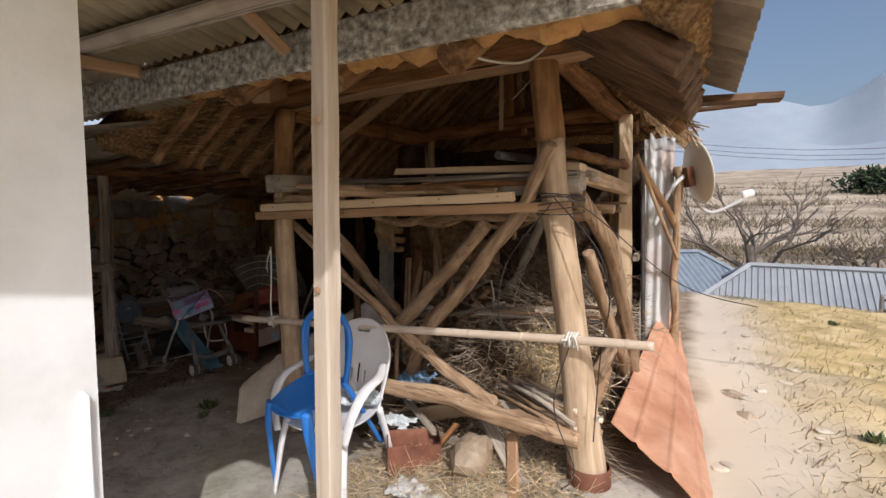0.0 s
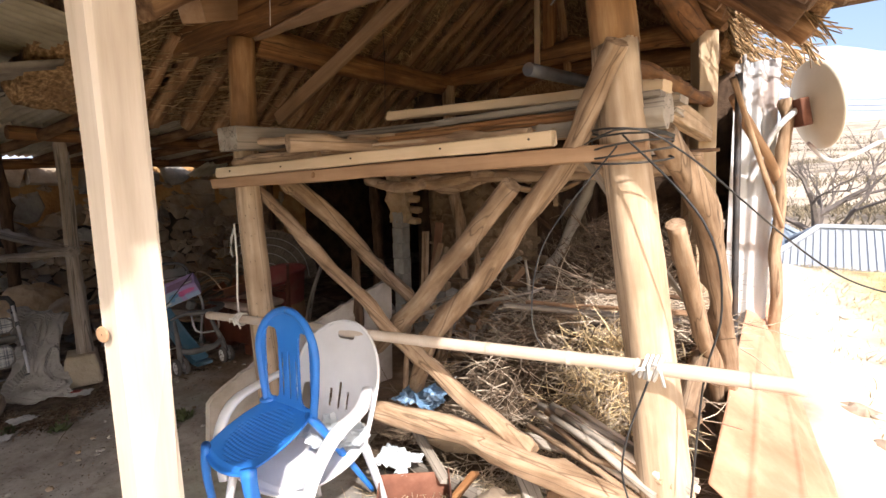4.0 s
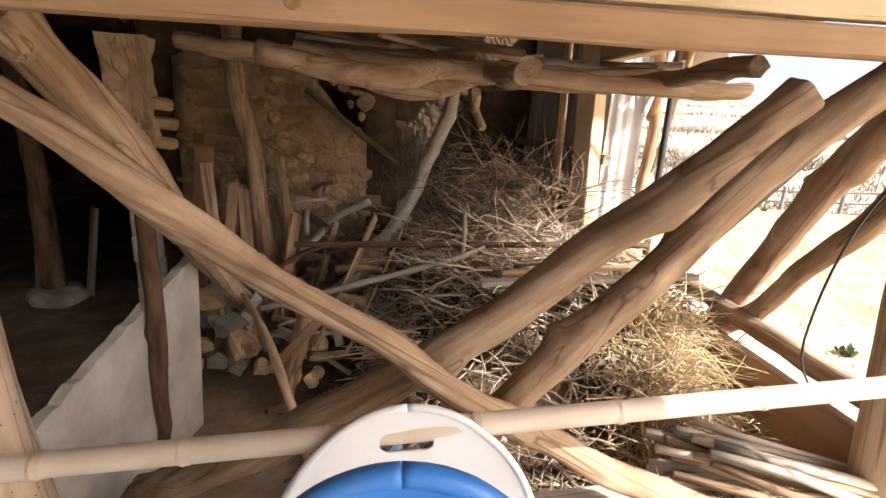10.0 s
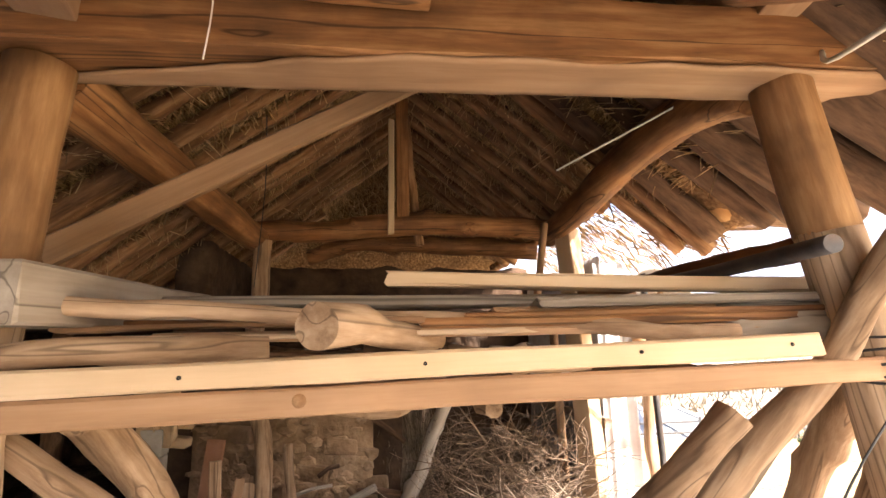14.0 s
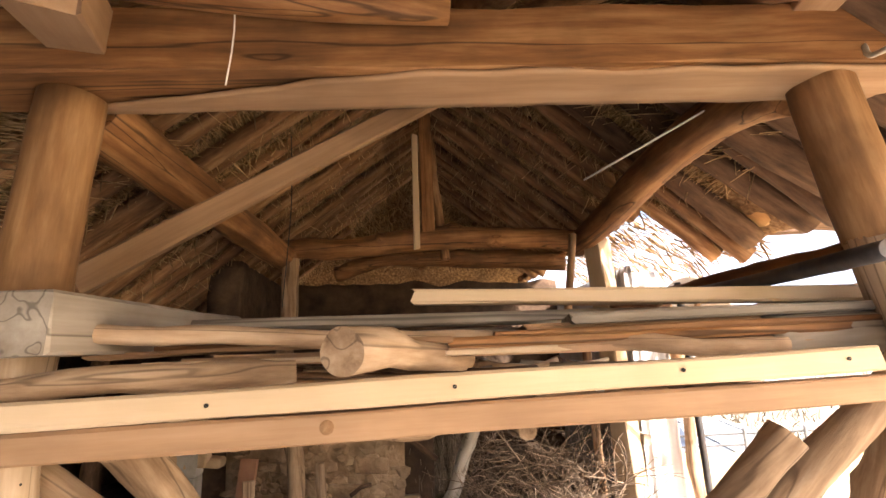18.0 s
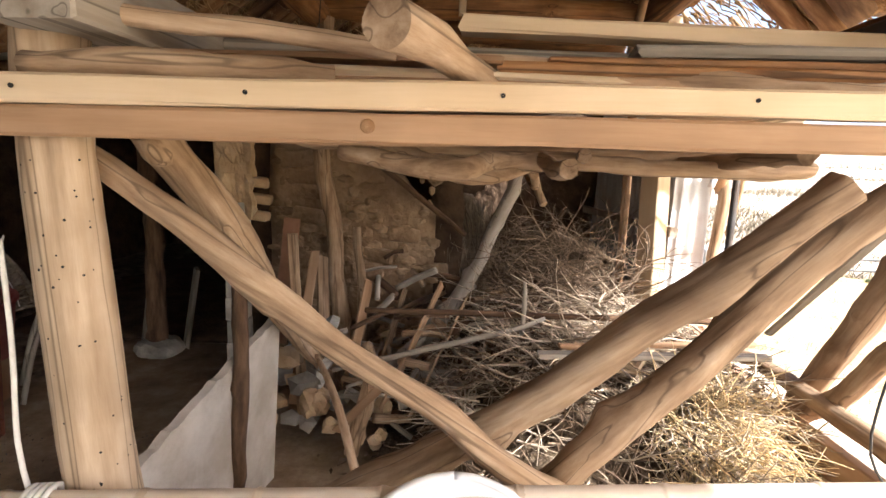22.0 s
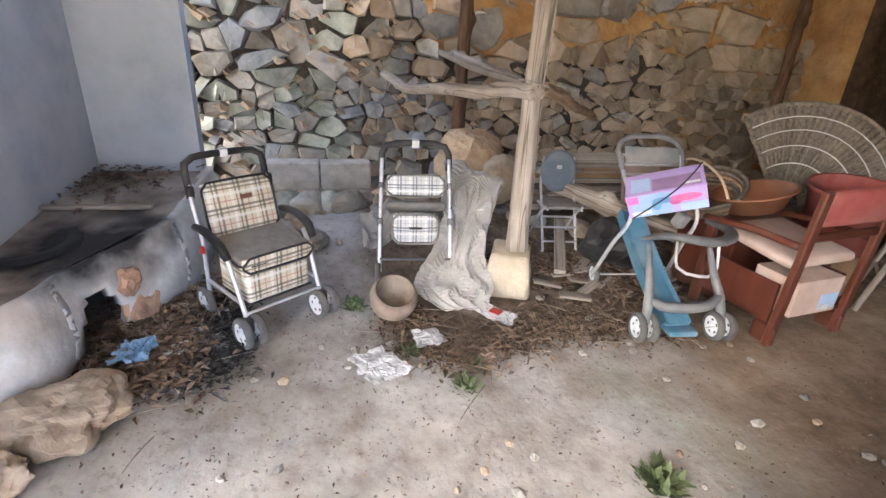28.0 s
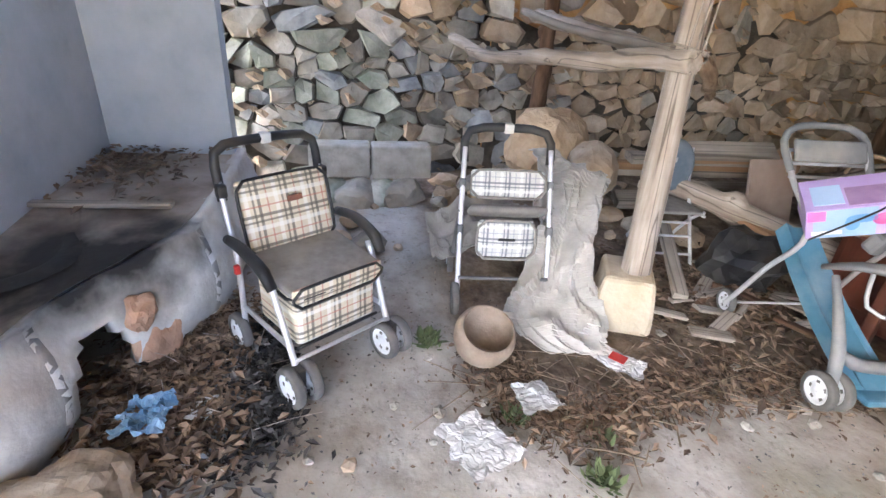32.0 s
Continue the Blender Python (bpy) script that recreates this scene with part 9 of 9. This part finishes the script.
log("eave_log", [(1.20, -0.10, 2.50), (1.62, -0.10, 2.585), (2.05, -0.09, 2.66), (2.6, -0.08, 2.70)], [0.04, 0.045, 0.045, 0.045], M_BARK, "dark log over the front plate", "log", "eave logs", rough=0.1, seg=12)
for i, z in enumerate((2.62, 2.66, 2.70)):
    log("eave_lath", [(0.1 + 0.1 * i, -0.12 + 0.07 * i, z - 0.02), (0.9, -0.12 + 0.07 * i, z), (1.6 - 0.1 * i, -0.12 + 0.07 * i, z + 0.02)], 0.022, M_RAFTER, "split lath packed in the mud over the plate", "lath", "eave laths", rough=0.2, seg=8)
plank("joist_end", (0.215, -0.28, 2.31), (-0.06, 0.35, 2.56), 0.12, 0.11, M_SAWN2, "squared joist end over the post", "beam", "barn beams")
for c in ((0.03, -0.032, 1.652), (0.43, -0.032, 1.660), (0.882, -0.032, 1.676), (1.34, -0.032, 1.690), (1.70, -0.032, 1.70)):
    n_ = root("nail_hole", pose(c[0], -0.0285, c[2] - 0.038), "dark nail hole in the pale beam", "nail", "nails")
    part("nail_head", lathe_bm([(0.001, 0.0), (0.0042, 0.0), (0.0042, 0.003), (0.001, 0.003)], 8), M_SOOT, n_).matrix_local = pose(0, 0, 0, 90)

# ---- stones of the west wall ----
stone_seeds = []
sr = random.Random(99)
zc = 0.0
while zc < 1.86:
    hrow = sr.choice((0.07, 0.10, 0.13, 0.17)) * sr.uniform(0.9, 1.1)
    yc = -2.7 - sr.uniform(0, 0.2)
    while yc < 3.7:
        wst = hrow * sr.choice((0.8, 1.2, 1.6, 2.3)) * sr.uniform(0.85, 1.15)
        covered = zc > 1.22 + 0.2 * noise.noise(Vector((yc * 1.3, 0, 7))) and yc > -0.05
        if (not covered and sr.random() > 0.07) or (covered and sr.random() < 0.12):
            stone_seeds.append((yc + wst / 2 + sr.uniform(-0.03, 0.03), zc + hrow / 2 + sr.uniform(-0.035, 0.035)))
        yc += wst
    zc += hrow


def cell(k):
    """The outline of one stone: what lies nearer to its seed than to its neighbours."""
    sy, sz = stone_seeds[k]
    poly = [(sy - 0.24, sz - 0.15), (sy + 0.24, sz - 0.15), (sy + 0.24, sz + 0.15), (sy - 0.24, sz + 0.15)]
    for j, (oy, oz) in enumerate(stone_seeds):
        if j == k or abs(oy - sy) > 0.45 or abs(oz - sz) > 0.3:
            continue
        nx, nz = (oy - sy) * 0.45, (oz - sz)
        c = ((oy * oy - sy * sy) * 0.45 + (oz * oz - sz * sz)) / 2
        out = []
        for (ay, az), (by, bz) in zip(poly, poly[1:] + poly[:1]):
            da, db = ay * nx + az * nz - c, by * nx + bz * nz - c
            if da <= 0:
                out.append((ay, az))
            if da * db < 0:
                t = da / (da - db)
                out.append((ay + (by - ay) * t, az + (bz - az) * t))
        poly = out
        if len(poly) < 3:
            return None
    return poly


tagged(child(sheet("joint_earth", -0.15, 2.1, 0, 1, 60, 6, lambda y, t: (-3.992 + 0.008 * noise.noise(Vector((y * 9, t * 9, 4))), y, t * (1.16 + 0.2 * noise.noise(Vector((y * 1.3, 0, 7))))), M_EARTHBED, thick=0.01), wall_west), kind="stuff")
rest_v, rest_f, made = [], [], 0
for k in range(len(stone_seeds)):
    poly = cell(k)
    if not poly:
        continue
    cy, cz = sum(p[0] for p in poly) / len(poly), sum(p[1] for p in poly) / len(poly)
    if cz > 1.87 or len(poly) < 3:
        continue
    depth = sr.uniform(0.03, 0.11) if cy < -0.15 else sr.uniform(0.065, 0.12)
    tilt_y, tilt_z = sr.uniform(-0.4, 0.4), sr.uniform(-0.5, 0.3)
    grow_ = sr.uniform(0.88, 1.09)
    spin = sr.gauss(0, 0.22)
    cs, sn = math.cos(spin), math.sin(spin)
    oy_, oz_ = sr.uniform(-0.03, 0.03), sr.uniform(-0.02, 0.02)
    verts, faces = [], []
    n = len(poly)
    for scale, dx in ((1.0, -0.02), (0.97, depth * 0.6), (0.86, depth), ):
        for py, pz in poly:
            qy, qz = (py - cy) * scale * grow_, (pz - cz) * scale * grow_
            qy, qz = qy * cs - qz * sn, qy * sn + qz * cs
            d = dx + (tilt_y * qy + tilt_z * qz) * (dx > 0) + sr.uniform(-0.014, 0.014) * (dx > 0)
            verts.append((d, qy * 1.0 + sr.uniform(-0.010, 0.010), qz * 0.99 + sr.uniform(-0.010, 0.010)))
    verts.append((depth * 1.04, oy_, oz_))
    for r_ in range(2):
        for i in range(n):
            j = (i + 1) % n
            faces.append((r_ * n + i, r_ * n + j, (r_ + 1) * n + j, (r_ + 1) * n + i))
    for i in range(n):
        faces.append((2 * n + i, 2 * n + (i + 1) % n, 3 * n))
    if -2.0 < cy < 2.0 and made < 320:
        if cy < -0.7:
            mat = sr.choice((M_STONEMOSS, M_STONEMOSS, M_STONE, M_STONE, M_STONEBLUE))
        elif cy < 0.1:
            mat = sr.choice((M_STONE, M_STONE, M_STONEBLUE, M_STONEWARM))
        else:
            mat = sr.choice((M_STONEWARM, M_STONEWARM, M_STONEWARM, M_STONE))
        ob = child(new("stone", mesh_of("stone", verts, faces, mat)), wall_west if cy > -0.15 else wall_west_2)
        ob.location = (-4.05, cy, cz)
        made += 1
    else:
        b = len(rest_v)
        rest_v += [(x - 4.05, y + cy, z + cz) for x, y, z in verts]
        rest_f += [tuple(q + b for q in f) for f in faces]
for _ in range(420):
    y, z, s = sr.uniform(-2.2, 3.3), sr.uniform(0.0, 1.72), sr.uniform(0.018, 0.05)
    b = len(rest_v)
    for dx, dy, dz in ((-1, 0, 0), (1, 0, 0), (0, -1.5, 0), (0, 1.5, 0), (0, 0, -1), (0, 0, 1), (0.6, -0.9, 0.7), (0.7, 0.8, -0.6)):
        rest_v.append((-4.0 + sr.uniform(0, 0.03) + s * dx * sr.uniform(0.6, 1.3), y + s * dy * sr.uniform(0.6, 1.3), z + s * dz * sr.uniform(0.6, 1.2)))
    rest_f += [tuple(q + b for q in f) for f in ((1, 6, 5), (6, 2, 5), (6, 1, 4), (2, 6, 4), (1, 7, 4), (7, 3, 4), (3, 7, 5), (7, 1, 5), (0, 5, 2), (0, 2, 4), (0, 3, 5), (0, 4, 3))]
rest = child(new("stones", mesh_of("stones", rest_v, rest_f, random_island(M_STONEWARM.copy(), 0.6, 1.35))), wall_west)
tagged(rest, kind="stuff")
